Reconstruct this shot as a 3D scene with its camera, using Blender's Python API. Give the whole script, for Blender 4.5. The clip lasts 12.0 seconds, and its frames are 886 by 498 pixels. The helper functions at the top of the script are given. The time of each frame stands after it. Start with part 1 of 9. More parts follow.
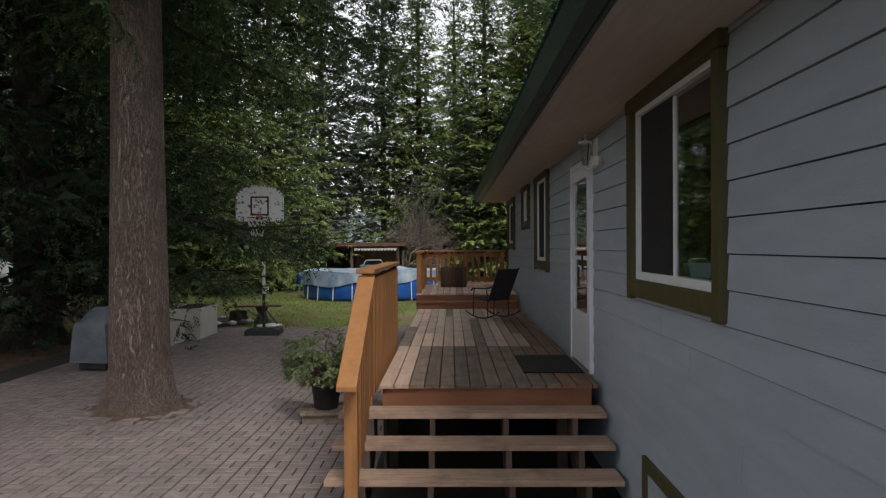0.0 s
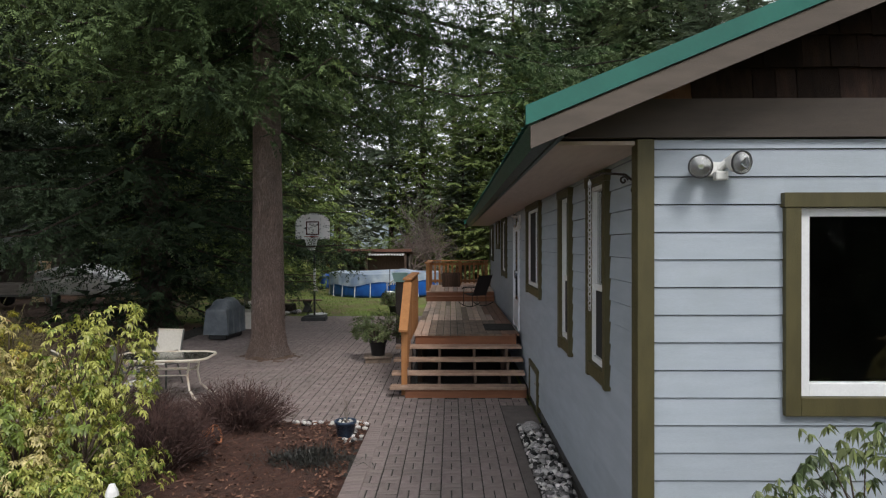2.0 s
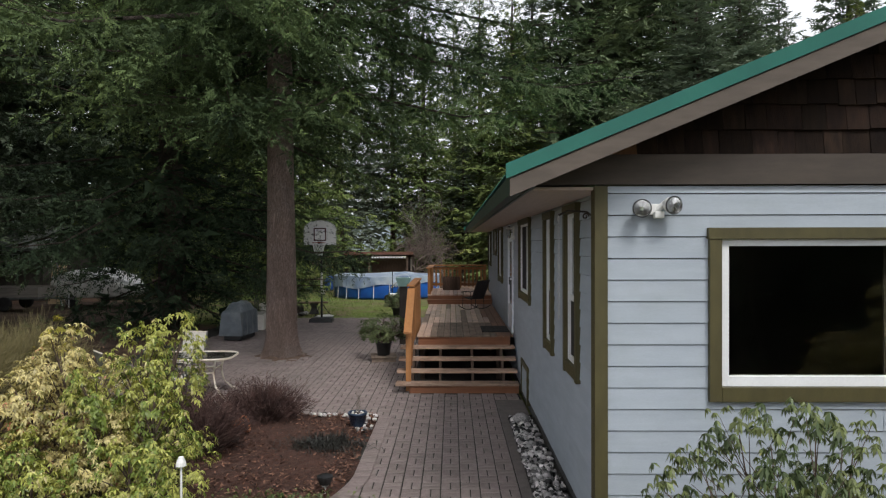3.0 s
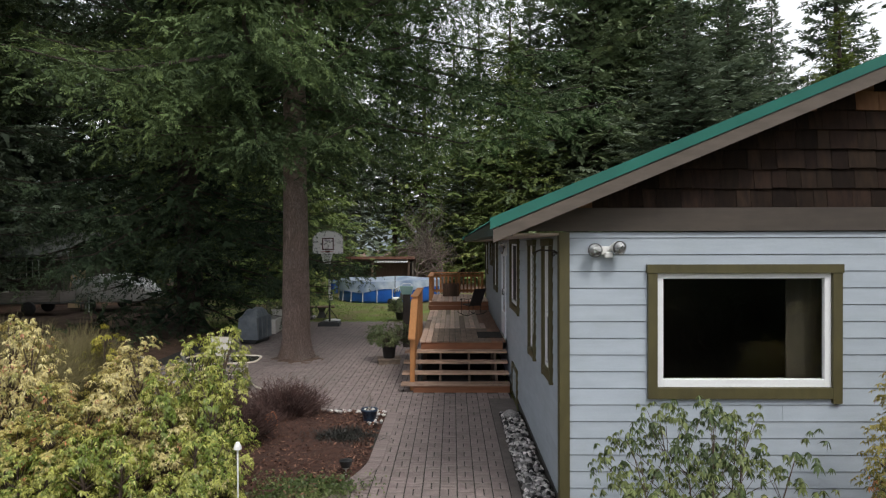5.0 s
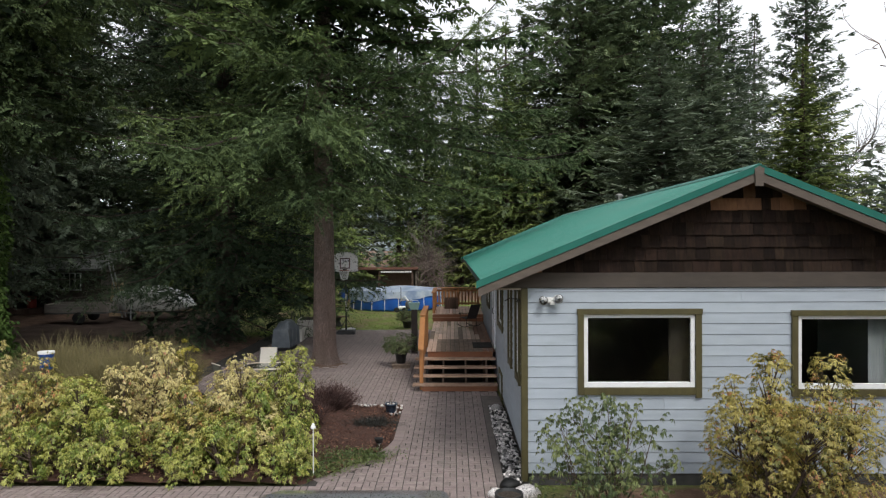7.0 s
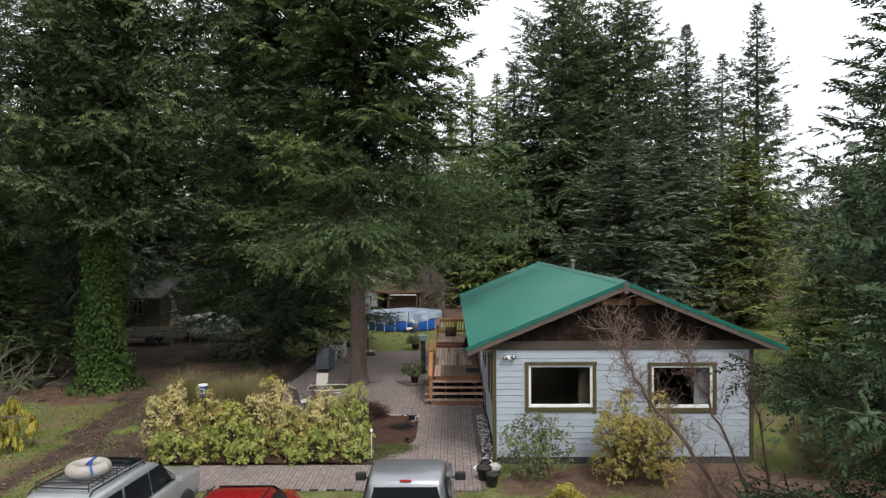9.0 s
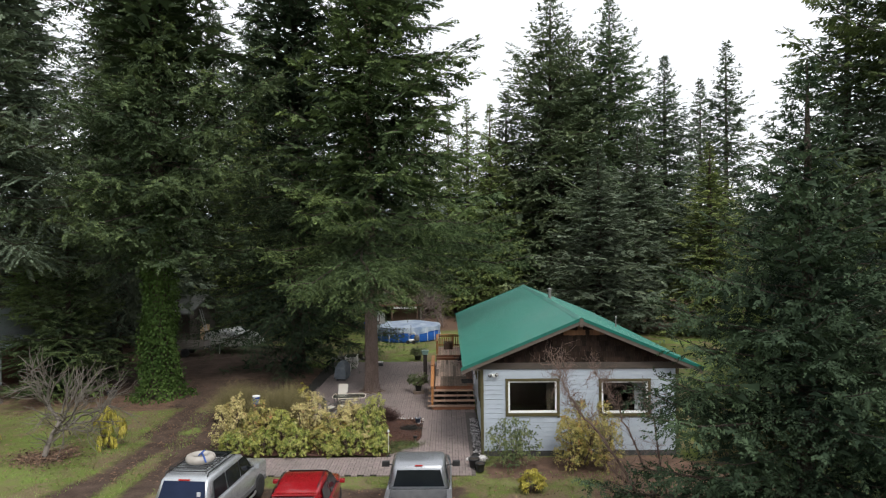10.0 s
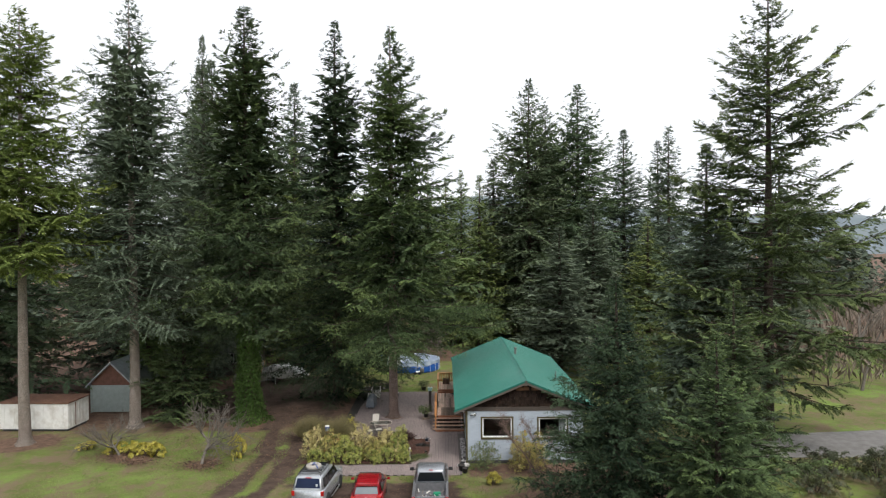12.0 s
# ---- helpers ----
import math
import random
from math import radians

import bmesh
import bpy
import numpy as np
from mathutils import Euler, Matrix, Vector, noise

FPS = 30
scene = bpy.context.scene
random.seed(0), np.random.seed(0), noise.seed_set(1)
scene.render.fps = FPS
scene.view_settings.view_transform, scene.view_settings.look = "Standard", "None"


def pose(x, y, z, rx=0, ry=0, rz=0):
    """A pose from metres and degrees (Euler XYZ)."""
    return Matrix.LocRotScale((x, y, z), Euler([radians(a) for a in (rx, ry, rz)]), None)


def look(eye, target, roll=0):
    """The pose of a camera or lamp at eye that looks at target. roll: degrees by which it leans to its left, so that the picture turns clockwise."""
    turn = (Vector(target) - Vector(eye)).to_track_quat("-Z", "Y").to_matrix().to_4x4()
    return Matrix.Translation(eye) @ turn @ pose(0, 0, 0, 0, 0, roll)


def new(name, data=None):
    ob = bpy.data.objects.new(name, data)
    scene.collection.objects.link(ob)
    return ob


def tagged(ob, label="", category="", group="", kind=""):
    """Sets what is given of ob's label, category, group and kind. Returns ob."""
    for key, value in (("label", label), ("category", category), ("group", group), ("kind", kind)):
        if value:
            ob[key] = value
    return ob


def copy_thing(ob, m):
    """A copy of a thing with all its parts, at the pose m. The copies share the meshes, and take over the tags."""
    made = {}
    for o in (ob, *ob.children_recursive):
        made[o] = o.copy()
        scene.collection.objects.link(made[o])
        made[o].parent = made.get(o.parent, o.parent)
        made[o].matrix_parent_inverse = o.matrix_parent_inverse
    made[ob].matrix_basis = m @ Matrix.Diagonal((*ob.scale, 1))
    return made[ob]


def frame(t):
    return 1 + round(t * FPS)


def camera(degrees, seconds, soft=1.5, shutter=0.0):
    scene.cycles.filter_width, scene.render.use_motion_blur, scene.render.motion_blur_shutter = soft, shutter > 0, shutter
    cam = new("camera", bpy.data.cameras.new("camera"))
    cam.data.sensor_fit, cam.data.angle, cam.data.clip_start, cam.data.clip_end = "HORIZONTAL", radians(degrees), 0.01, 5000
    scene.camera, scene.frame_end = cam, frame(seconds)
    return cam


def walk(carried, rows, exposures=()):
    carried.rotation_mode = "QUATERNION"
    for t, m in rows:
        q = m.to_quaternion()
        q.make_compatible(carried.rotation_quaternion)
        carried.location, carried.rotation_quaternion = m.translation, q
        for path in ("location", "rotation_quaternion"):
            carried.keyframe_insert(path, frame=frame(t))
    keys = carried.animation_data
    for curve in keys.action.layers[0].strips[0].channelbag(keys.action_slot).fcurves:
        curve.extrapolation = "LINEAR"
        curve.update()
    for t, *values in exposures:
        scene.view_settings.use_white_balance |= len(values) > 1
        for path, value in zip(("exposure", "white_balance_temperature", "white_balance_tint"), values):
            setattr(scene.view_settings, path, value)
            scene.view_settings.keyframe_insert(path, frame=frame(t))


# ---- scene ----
cam = camera(66.0, 12.0, soft=1.2)
# seconds, eye x y z, yaw, pitch, roll
ROWS = [
    (0.0, 0.289, -1.059, 2.147, 0.71, -0.25, 0.27),
    (0.5, 0.301, -3.139, 2.182, 0.71, -0.29, 0.23),
    (1.0, 0.316, -4.947, 2.254, 0.69, -0.30, 0.25),
    (1.5, 0.329, -6.376, 2.418, 0.69, -0.33, 0.17),
    (2.0, 0.333, -7.548, 2.555, 0.69, -0.33, 0.11),
    (2.5, 0.341, -8.344, 2.678, 0.73, -0.33, 0.13),
    (3.0, 0.356, -8.779, 2.749, 0.76, -0.34, 0.14),
    (5.0, 0.391, -10.425, 3.105, 0.80, -0.39, 0.16),
    (5.5, 0.380, -11.179, 3.268, 0.80, -0.41, 0.19),
    (6.0, 0.383, -12.079, 3.463, 0.80, -0.42, 0.20),
    (6.5, 0.389, -13.224, 3.705, 0.80, -0.44, 0.23),
    (8.5, 0.364, -19.952, 5.474, 0.71, -0.53, 0.30),
    (9.0, 0.329, -22.733, 6.347, 0.59, -0.58, 0.36),
    (9.5, 0.306, -25.737, 7.238, 0.46, -0.62, 0.41),
    (10.0, 0.294, -28.856, 8.093, 0.32, -0.65, 0.49),
    (10.5, 0.305, -32.284, 9.053, 0.21, -0.68, 0.47),
    (11.0, 0.282, -36.230, 10.309, 0.13, -0.69, 0.50),
    (11.5, 0.248, -40.720, 12.011, 0.12, -0.70, 0.51),
    (12.0, 0.262, -45.689, 13.953, 0.09, -0.75, 0.50),
]
walk(cam, [(t, pose(x, y, z, 90 + pitch, roll, yaw)) for t, x, y, z, yaw, pitch, roll in ROWS],
     exposures=[(0.0, 0.2, 6380, 10), (0.5, 0.3, 6380, 10), (1.5, 0.29, 6350, 10), (3.0, 0.29, 6350, 10), (6.5, 0.34, 6380, 10), (9.0, 0.43, 6380, 10), (12.0, 0.4, 6380, 10)])

# ---- light ----
world = bpy.data.worlds.new("overcast_sky")
scene.world = world
world.use_nodes = True
_n, _l = world.node_tree.nodes, world.node_tree.links
_n.clear()
_sky = _n.new("ShaderNodeTexSky")
_sky.sky_type, _sky.sun_disc = "NISHITA", False
_sky.sun_elevation, _sky.sun_rotation = radians(52), radians(155)
_sky.air_density, _sky.dust_density, _sky.ozone_density = 1.0, 6.0, 1.0
_hs = _n.new("ShaderNodeHueSaturation")
_hs.inputs["Saturation"].default_value = 0.22
_bg = _n.new("ShaderNodeBackground")
_bg.inputs["Strength"].default_value = 0.15
_wo = _n.new("ShaderNodeOutputWorld")
_cl = _n.new("ShaderNodeMix")
_cl.data_type = "RGBA"
_cl.inputs[0].default_value = 0.8
_cl.inputs[7].default_value = (6.6, 6.75, 7.0, 1)
_l.new(_sky.outputs[0], _hs.inputs["Color"])
_l.new(_hs.outputs[0], _cl.inputs[6])
_l.new(_cl.outputs[2], _bg.inputs["Color"])
_l.new(_bg.outputs[0], _wo.inputs["Surface"])
sun = new("sun", bpy.data.lights.new("sun", "SUN"))
sun.data.energy, sun.data.angle, sun.data.color = 1.7, radians(16), (1.0, 0.96, 0.9)
sun.matrix_world = look((14, -30, 42), (0, 0, 0))


# ---- materials ----
def nodes_of(name):
    m = bpy.data.materials.new(name)
    m.use_nodes = True
    nt = m.node_tree
    return m, nt, nt.nodes["Principled BSDF"]


def node(nt, kind, **sets):
    n = nt.nodes.new(kind)
    for k, v in sets.items():
        n.inputs[k].default_value = v
    return n


def mix_rgb(nt, fac, a, b, blend="MIX"):
    n = nt.nodes.new("ShaderNodeMix")
    n.data_type, n.blend_type = "RGBA", blend
    for sock, v in ((n.inputs[0], fac), (n.inputs[6], a), (n.inputs[7], b)):
        if hasattr(v, "links"):
            nt.links.new(v, sock)
        else:
            sock.default_value = (*v, 1) if isinstance(v, tuple) else v
    return n.outputs[2]


def math_n(nt, op, a, b=0.0, clamp=False):
    n = nt.nodes.new("ShaderNodeMath")
    n.operation, n.use_clamp = op, clamp
    for sock, v in ((n.inputs[0], a), (n.inputs[1], b)):
        if hasattr(v, "links"):
            nt.links.new(v, sock)
        else:
            sock.default_value = v
    return n.outputs[0]


def coords(nt, stretch=(1, 1, 1), where="Object"):
    tc = nt.nodes.new("ShaderNodeTexCoord")
    mp = nt.nodes.new("ShaderNodeMapping")
    mp.inputs["Scale"].default_value = stretch
    nt.links.new(tc.outputs[where], mp.inputs["Vector"])
    return mp.outputs[0]


def noise_n(nt, vec, scale, detail=4.0, rough=0.55, lo=0.35, hi=0.65):
    n = node(nt, "ShaderNodeTexNoise", Scale=scale, Detail=detail, Roughness=rough)
    nt.links.new(vec, n.inputs["Vector"])
    r = nt.nodes.new("ShaderNodeMapRange")
    r.inputs[1].default_value, r.inputs[2].default_value = lo, hi
    nt.links.new(n.outputs[0], r.inputs[0])
    return r.outputs[0]


def surf(name, c1, c2, scale=3.0, rough=0.7, metal=0.0, bump=0.2, fine=60.0, stretch=(1, 1, 1), stain=None, stain_scale=0.8,
         stain_amount=0.5, vary=0.0, island=0.0, where="Object", spec=0.5, through_light=0.0, coat=0.0, hue=0.0):
    """A procedural surface: two colours by noise, stains at a larger scale, a value that changes from piece to piece, fine relief."""
    m, nt, bsdf = nodes_of(name)
    v = coords(nt, stretch, where)
    col = mix_rgb(nt, noise_n(nt, v, scale), c1, c2)
    fac = noise_n(nt, v, fine, 3.0, 0.6, 0.2, 0.8)
    col = mix_rgb(nt, 0.25, col, mix_rgb(nt, fac, (0.45, 0.45, 0.45), (1.0, 1.0, 1.0)), "MULTIPLY")
    if stain:
        s = noise_n(nt, coords(nt, (1, 1, 1), where), stain_scale, 6.0, 0.65, 0.48, 0.72)
        col = mix_rgb(nt, math_n(nt, "MULTIPLY", s, stain_amount), col, stain)
    for amount, kind, out in ((vary, "ShaderNodeObjectInfo", "Random"), (island, "ShaderNodeNewGeometry", "Random Per Island")):
        if amount:
            o = nt.nodes.new(kind)
            hsv = nt.nodes.new("ShaderNodeHueSaturation")
            val = math_n(nt, "ADD", math_n(nt, "MULTIPLY", o.outputs[out], 2 * amount), 1 - amount)
            nt.links.new(val, hsv.inputs["Value"])
            if hue:
                shift = math_n(nt, "ADD", math_n(nt, "MULTIPLY", math_n(nt, "FRACT", math_n(nt, "MULTIPLY", o.outputs[out], 7.31)), 2 * hue), 0.5 - hue)
                nt.links.new(shift, hsv.inputs["Hue"])
            nt.links.new(col, hsv.inputs["Color"])
            col = hsv.outputs[0]
    nt.links.new(col, bsdf.inputs["Base Color"])
    rr = nt.nodes.new("ShaderNodeMapRange")
    rr.inputs[3].default_value, rr.inputs[4].default_value = max(0.03, rough - 0.1), min(1, rough + 0.1)
    nt.links.new(fac, rr.inputs[0])
    nt.links.new(rr.outputs[0], bsdf.inputs["Roughness"])
    bsdf.inputs["Metallic"].default_value = metal
    bsdf.inputs["Specular IOR Level"].default_value = spec
    bsdf.inputs["Coat Weight"].default_value = coat
    if bump:
        b = nt.nodes.new("ShaderNodeBump")
        b.inputs["Strength"].default_value, b.inputs["Distance"].default_value = bump, 0.02
        nt.links.new(fac, b.inputs["Height"])
        nt.links.new(b.outputs[0], bsdf.inputs["Normal"])
    if through_light:
        tr = nt.nodes.new("ShaderNodeBsdfTranslucent")
        nt.links.new(col, tr.inputs["Color"])
        ms = nt.nodes.new("ShaderNodeMixShader")
        ms.inputs[0].default_value = through_light
        out = nt.nodes["Material Output"]
        nt.links.new(bsdf.outputs[0], ms.inputs[1])
        nt.links.new(tr.outputs[0], ms.inputs[2])
        nt.links.new(ms.outputs[0], out.inputs["Surface"])
    return m


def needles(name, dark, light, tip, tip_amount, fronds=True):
    """Conifer foliage: clumps of darker and lighter green, fronds that differ, some of them yellower towards the tip;
    with fronds, tone also puts bough shade into the colour.
    """
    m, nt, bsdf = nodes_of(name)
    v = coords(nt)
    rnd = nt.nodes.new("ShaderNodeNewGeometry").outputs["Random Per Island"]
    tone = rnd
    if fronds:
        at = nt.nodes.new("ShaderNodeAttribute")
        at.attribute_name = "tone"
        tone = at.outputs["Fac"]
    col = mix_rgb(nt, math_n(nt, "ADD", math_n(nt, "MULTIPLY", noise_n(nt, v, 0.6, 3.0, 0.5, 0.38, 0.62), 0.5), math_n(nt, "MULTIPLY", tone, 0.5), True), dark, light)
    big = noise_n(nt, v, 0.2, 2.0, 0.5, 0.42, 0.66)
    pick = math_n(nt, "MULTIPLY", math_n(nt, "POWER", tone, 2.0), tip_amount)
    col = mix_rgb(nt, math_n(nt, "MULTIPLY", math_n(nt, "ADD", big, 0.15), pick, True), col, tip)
    hsv = nt.nodes.new("ShaderNodeHueSaturation")
    nt.links.new(math_n(nt, "ADD", math_n(nt, "MULTIPLY", math_n(nt, "FRACT", math_n(nt, "MULTIPLY", rnd, 13.7)), 0.4), 0.8), hsv.inputs["Value"])
    oi = nt.nodes.new("ShaderNodeObjectInfo")
    nt.links.new(math_n(nt, "ADD", math_n(nt, "MULTIPLY", oi.outputs["Random"], 0.03), 0.485), hsv.inputs["Hue"])
    nt.links.new(col, hsv.inputs["Color"])
    nt.links.new(hsv.outputs[0], bsdf.inputs["Base Color"])
    bsdf.inputs["Roughness"].default_value = 0.75
    bsdf.inputs["Specular IOR Level"].default_value = 0.12
    tr = nt.nodes.new("ShaderNodeBsdfTranslucent")
    nt.links.new(hsv.outputs[0], tr.inputs["Color"])
    ms = nt.nodes.new("ShaderNodeMixShader")
    ms.inputs[0].default_value = 0.16
    nt.links.new(bsdf.outputs[0], ms.inputs[1])
    nt.links.new(tr.outputs[0], ms.inputs[2])
    nt.links.new(ms.outputs[0], nt.nodes["Material Output"].inputs["Surface"])
    return m


def glass(name, tint, rough=0.02):
    m, nt, bsdf = nodes_of(name)
    bsdf.inputs["Base Color"].default_value = (*tint, 1)
    bsdf.inputs["Transmission Weight"].default_value = 1.0
    bsdf.inputs["Roughness"].default_value = rough
    bsdf.inputs["IOR"].default_value = 1.45
    return m


def bark(name, c1, c2, c3, scale=36.0):
    """Furrowed bark: long upright plates with dark cracks and grey lichen."""
    m, nt, bsdf = nodes_of(name)
    v = coords(nt, (1, 1, 0.12))
    vor = node(nt, "ShaderNodeTexVoronoi", Scale=scale)
    vor.feature = "DISTANCE_TO_EDGE"
    wob = node(nt, "ShaderNodeTexNoise", Scale=9.0, Detail=6.0, Roughness=0.7)
    nt.links.new(v, wob.inputs["Vector"])
    add = nt.nodes.new("ShaderNodeMix")
    add.data_type, add.blend_type = "RGBA", "ADD"
    add.inputs[0].default_value = 0.35
    nt.links.new(v, add.inputs[6])
    nt.links.new(wob.outputs[1], add.inputs[7])
    nt.links.new(add.outputs[2], vor.inputs["Vector"])
    r = nt.nodes.new("ShaderNodeMapRange")
    r.inputs[1].default_value, r.inputs[2].default_value = 0.0, 0.2
    nt.links.new(vor.outputs["Distance"], r.inputs[0])
    col = mix_rgb(nt, noise_n(nt, coords(nt, (1, 1, 0.5)), 3.0), c1, c2)
    col = mix_rgb(nt, math_n(nt, "MULTIPLY", noise_n(nt, coords(nt), 1.3, 6, 0.7, 0.5, 0.7), 0.6), col, c3)
    col = mix_rgb(nt, 0.55, col, mix_rgb(nt, noise_n(nt, coords(nt, (1, 1, 0.35)), 28.0, 5, 0.7, 0.25, 0.75), (0.45, 0.42, 0.4), (1.15, 1.15, 1.15)), "MULTIPLY")
    col = mix_rgb(nt, r.outputs[0], tuple(0.36 * a for a in c1), col)
    nt.links.new(col, bsdf.inputs["Base Color"])
    bsdf.inputs["Roughness"].default_value = 0.95
    b = nt.nodes.new("ShaderNodeBump")
    b.inputs["Strength"].default_value, b.inputs["Distance"].default_value = 0.9, 0.05
    nt.links.new(r.outputs[0], b.inputs["Height"])
    nt.links.new(b.outputs[0], bsdf.inputs["Normal"])
    return m


M_SIDING = surf("pale_grey_siding", (0.348, 0.393, 0.445), (0.392, 0.438, 0.492), 2.0, 0.65, bump=0.12, fine=40, stretch=(1, 1, 6), stain=(0.28, 0.315, 0.325), stain_scale=1.6, stain_amount=0.35, vary=0.035)
M_TRIM = surf("olive_trim", (0.064, 0.054, 0.018), (0.082, 0.07, 0.024), 4, 0.6, bump=0.2, stretch=(3, 3, 1), stain=(0.05, 0.045, 0.018))
M_BROWN = surf("brown_board", (0.085, 0.066, 0.052), (0.11, 0.086, 0.068), 3, 0.7, bump=0.15, stretch=(1, 1, 5), stain=(0.05, 0.04, 0.032))
# brown board made darker, painting in the shadow of the roof overhang
M_BAND = surf("overhang_shaded_brown", (0.055, 0.043, 0.034), (0.072, 0.056, 0.044), 3, 0.75, bump=0.15, stretch=(1, 1, 5), stain=(0.035, 0.028, 0.023))
M_SHINGLE = surf("dark_shingle", (0.015, 0.0095, 0.0075), (0.028, 0.017, 0.0115), 4, 0.85, bump=0.4, fine=50, stretch=(5, 5, 1), vary=0.5, hue=0.01)
M_SHINGLE.node_tree.nodes["Principled BSDF"].inputs["Specular IOR Level"].default_value = 0.15
M_SHINGLE_NEW = surf("rust_shingle", (0.13, 0.06, 0.028), (0.17, 0.085, 0.04), 4, 0.85, bump=0.3, fine=50, stretch=(5, 5, 1), vary=0.35)
M_ROOF = surf("green_metal_roof", (0.024, 0.155, 0.118), (0.031, 0.18, 0.137), 1.2, 0.42, bump=0.03, stain=(0.075, 0.19, 0.15), stain_scale=0.5, stain_amount=0.5, spec=0.5)
M_ROOF_EDGE = surf("green_edge_metal", (0.007, 0.105, 0.08), (0.01, 0.13, 0.097), 2, 0.4, bump=0.03)
M_GUTTER = surf("dark_green_gutter", (0.012, 0.035, 0.025), (0.018, 0.045, 0.032), 3, 0.4, bump=0.05, stain=(0.03, 0.035, 0.03))
M_SOFFIT = surf("cream_soffit", (0.52, 0.43, 0.37), (0.58, 0.49, 0.42), 3, 0.7, bump=0.1, stretch=(8, 1, 1), stain=(0.5, 0.42, 0.36))
M_VINYL = surf("white_vinyl", (0.78, 0.79, 0.8), (0.82, 0.83, 0.84), 5, 0.35, bump=0.02)
# near-black base puts the dimness indoors into floor, ceiling and partitions
M_DARK_IN = surf("painted_dim_room", (0.05, 0.043, 0.036), (0.07, 0.06, 0.05), 2, 0.9, bump=0)
M_GLASS = glass("window_glass", (0.75, 0.8, 0.78))
M_FOUND = surf("dark_foundation", (0.05, 0.05, 0.05), (0.08, 0.08, 0.075), 4, 0.9, bump=0.4)
M_DECK = surf("worn_deck_board", (0.5, 0.335, 0.255), (0.61, 0.44, 0.345), 3, 0.58, bump=0.3, fine=30, stretch=(9, 0.6, 9), stain=(0.24, 0.2, 0.17), stain_scale=2.5, stain_amount=0.7, vary=0.28, hue=0.008)
M_DECK_OLD = surf("weathered_deck_board", (0.19, 0.14, 0.105), (0.255, 0.19, 0.145), 3, 0.85, bump=0.4, fine=30, stretch=(9, 0.6, 9), stain=(0.07, 0.06, 0.05), stain_scale=3.5, stain_amount=0.8, vary=0.2)
M_DECK_RED = surf("sheltered_deck_board", (0.2, 0.1, 0.062), (0.27, 0.145, 0.09), 3, 0.7, bump=0.3, fine=30, stretch=(9, 0.6, 9), stain=(0.12, 0.07, 0.05), stain_scale=3, vary=0.2)
M_CEDAR = surf("orange_stained_cedar", (0.33, 0.14, 0.045), (0.40, 0.18, 0.06), 3, 0.65, bump=0.2, fine=40, stretch=(6, 6, 0.7), stain=(0.24, 0.10, 0.035), stain_scale=2, vary=0.15)
M_TREAD = surf("stair_tread_wood", (0.34, 0.215, 0.15), (0.46, 0.32, 0.235), 4, 0.8, bump=0.4, fine=30, stretch=(0.6, 9, 9), stain=(0.16, 0.11, 0.085), stain_scale=4, stain_amount=0.75, vary=0.18)
# timber darkened in colour for the shade under stairs and deck
M_STRINGER = surf("under_deck_shade_timber", (0.085, 0.055, 0.04), (0.12, 0.08, 0.058), 3, 0.85, bump=0.2, stretch=(6, 6, 0.7), stain=(0.04, 0.03, 0.025))
M_RISER = surf("red_brown_board", (0.22, 0.085, 0.04), (0.28, 0.115, 0.055), 3, 0.7, bump=0.2, stretch=(0.6, 6, 6), stain=(0.12, 0.055, 0.03))
M_PAVER = surf("concrete_paver", (0.225, 0.178, 0.166), (0.295, 0.238, 0.222), 9, 0.88, bump=0.5, fine=130, stain=(0.12, 0.11, 0.098), stain_scale=1.2, stain_amount=0.6, vary=0.12, hue=0.01, where="Object")
M_PAVER_J = surf("concrete_paver_field", (0.225, 0.178, 0.166), (0.295, 0.238, 0.222), 9, 0.88, bump=0.5, fine=130, stain=(0.12, 0.11, 0.098), stain_scale=0.45, stain_amount=0.6, island=0.12, hue=0.01)
M_SAND = surf("joint_sand", (0.028, 0.025, 0.021), (0.045, 0.04, 0.034), 20, 0.95, bump=0.4)
M_MULCH = surf("bark_mulch", (0.055, 0.023, 0.015), (0.095, 0.04, 0.025), 14, 0.95, bump=1.0, fine=60, stain=(0.04, 0.022, 0.015), stain_scale=2)
M_BARK = bark("fir_bark", (0.3, 0.21, 0.172), (0.43, 0.312, 0.264), (0.49, 0.41, 0.37), 30.0)
M_BARK_DK = bark("dark_bark", (0.085, 0.058, 0.044), (0.13, 0.092, 0.07), (0.17, 0.15, 0.125))
M_BARK_PALE = bark("pale_bark", (0.48, 0.39, 0.33), (0.58, 0.49, 0.42), (0.62, 0.56, 0.5), 26)
M_TWIG = surf("grey_twig", (0.17, 0.14, 0.12), (0.24, 0.2, 0.17), 4, 0.9, bump=0.3)
M_TWIG_DK = surf("brown_twig", (0.085, 0.06, 0.045), (0.12, 0.085, 0.065), 4, 0.9, bump=0.3)
M_TWIG_RED = surf("red_brown_twig", (0.05, 0.026, 0.022), (0.085, 0.044, 0.036), 4, 0.9, bump=0.2, island=0.3)
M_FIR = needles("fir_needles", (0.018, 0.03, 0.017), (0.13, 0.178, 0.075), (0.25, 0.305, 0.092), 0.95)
# raised darks put distance haze into the colours
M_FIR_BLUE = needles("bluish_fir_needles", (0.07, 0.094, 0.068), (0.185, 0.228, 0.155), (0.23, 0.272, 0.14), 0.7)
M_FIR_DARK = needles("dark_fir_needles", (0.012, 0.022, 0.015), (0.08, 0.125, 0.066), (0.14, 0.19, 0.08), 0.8)
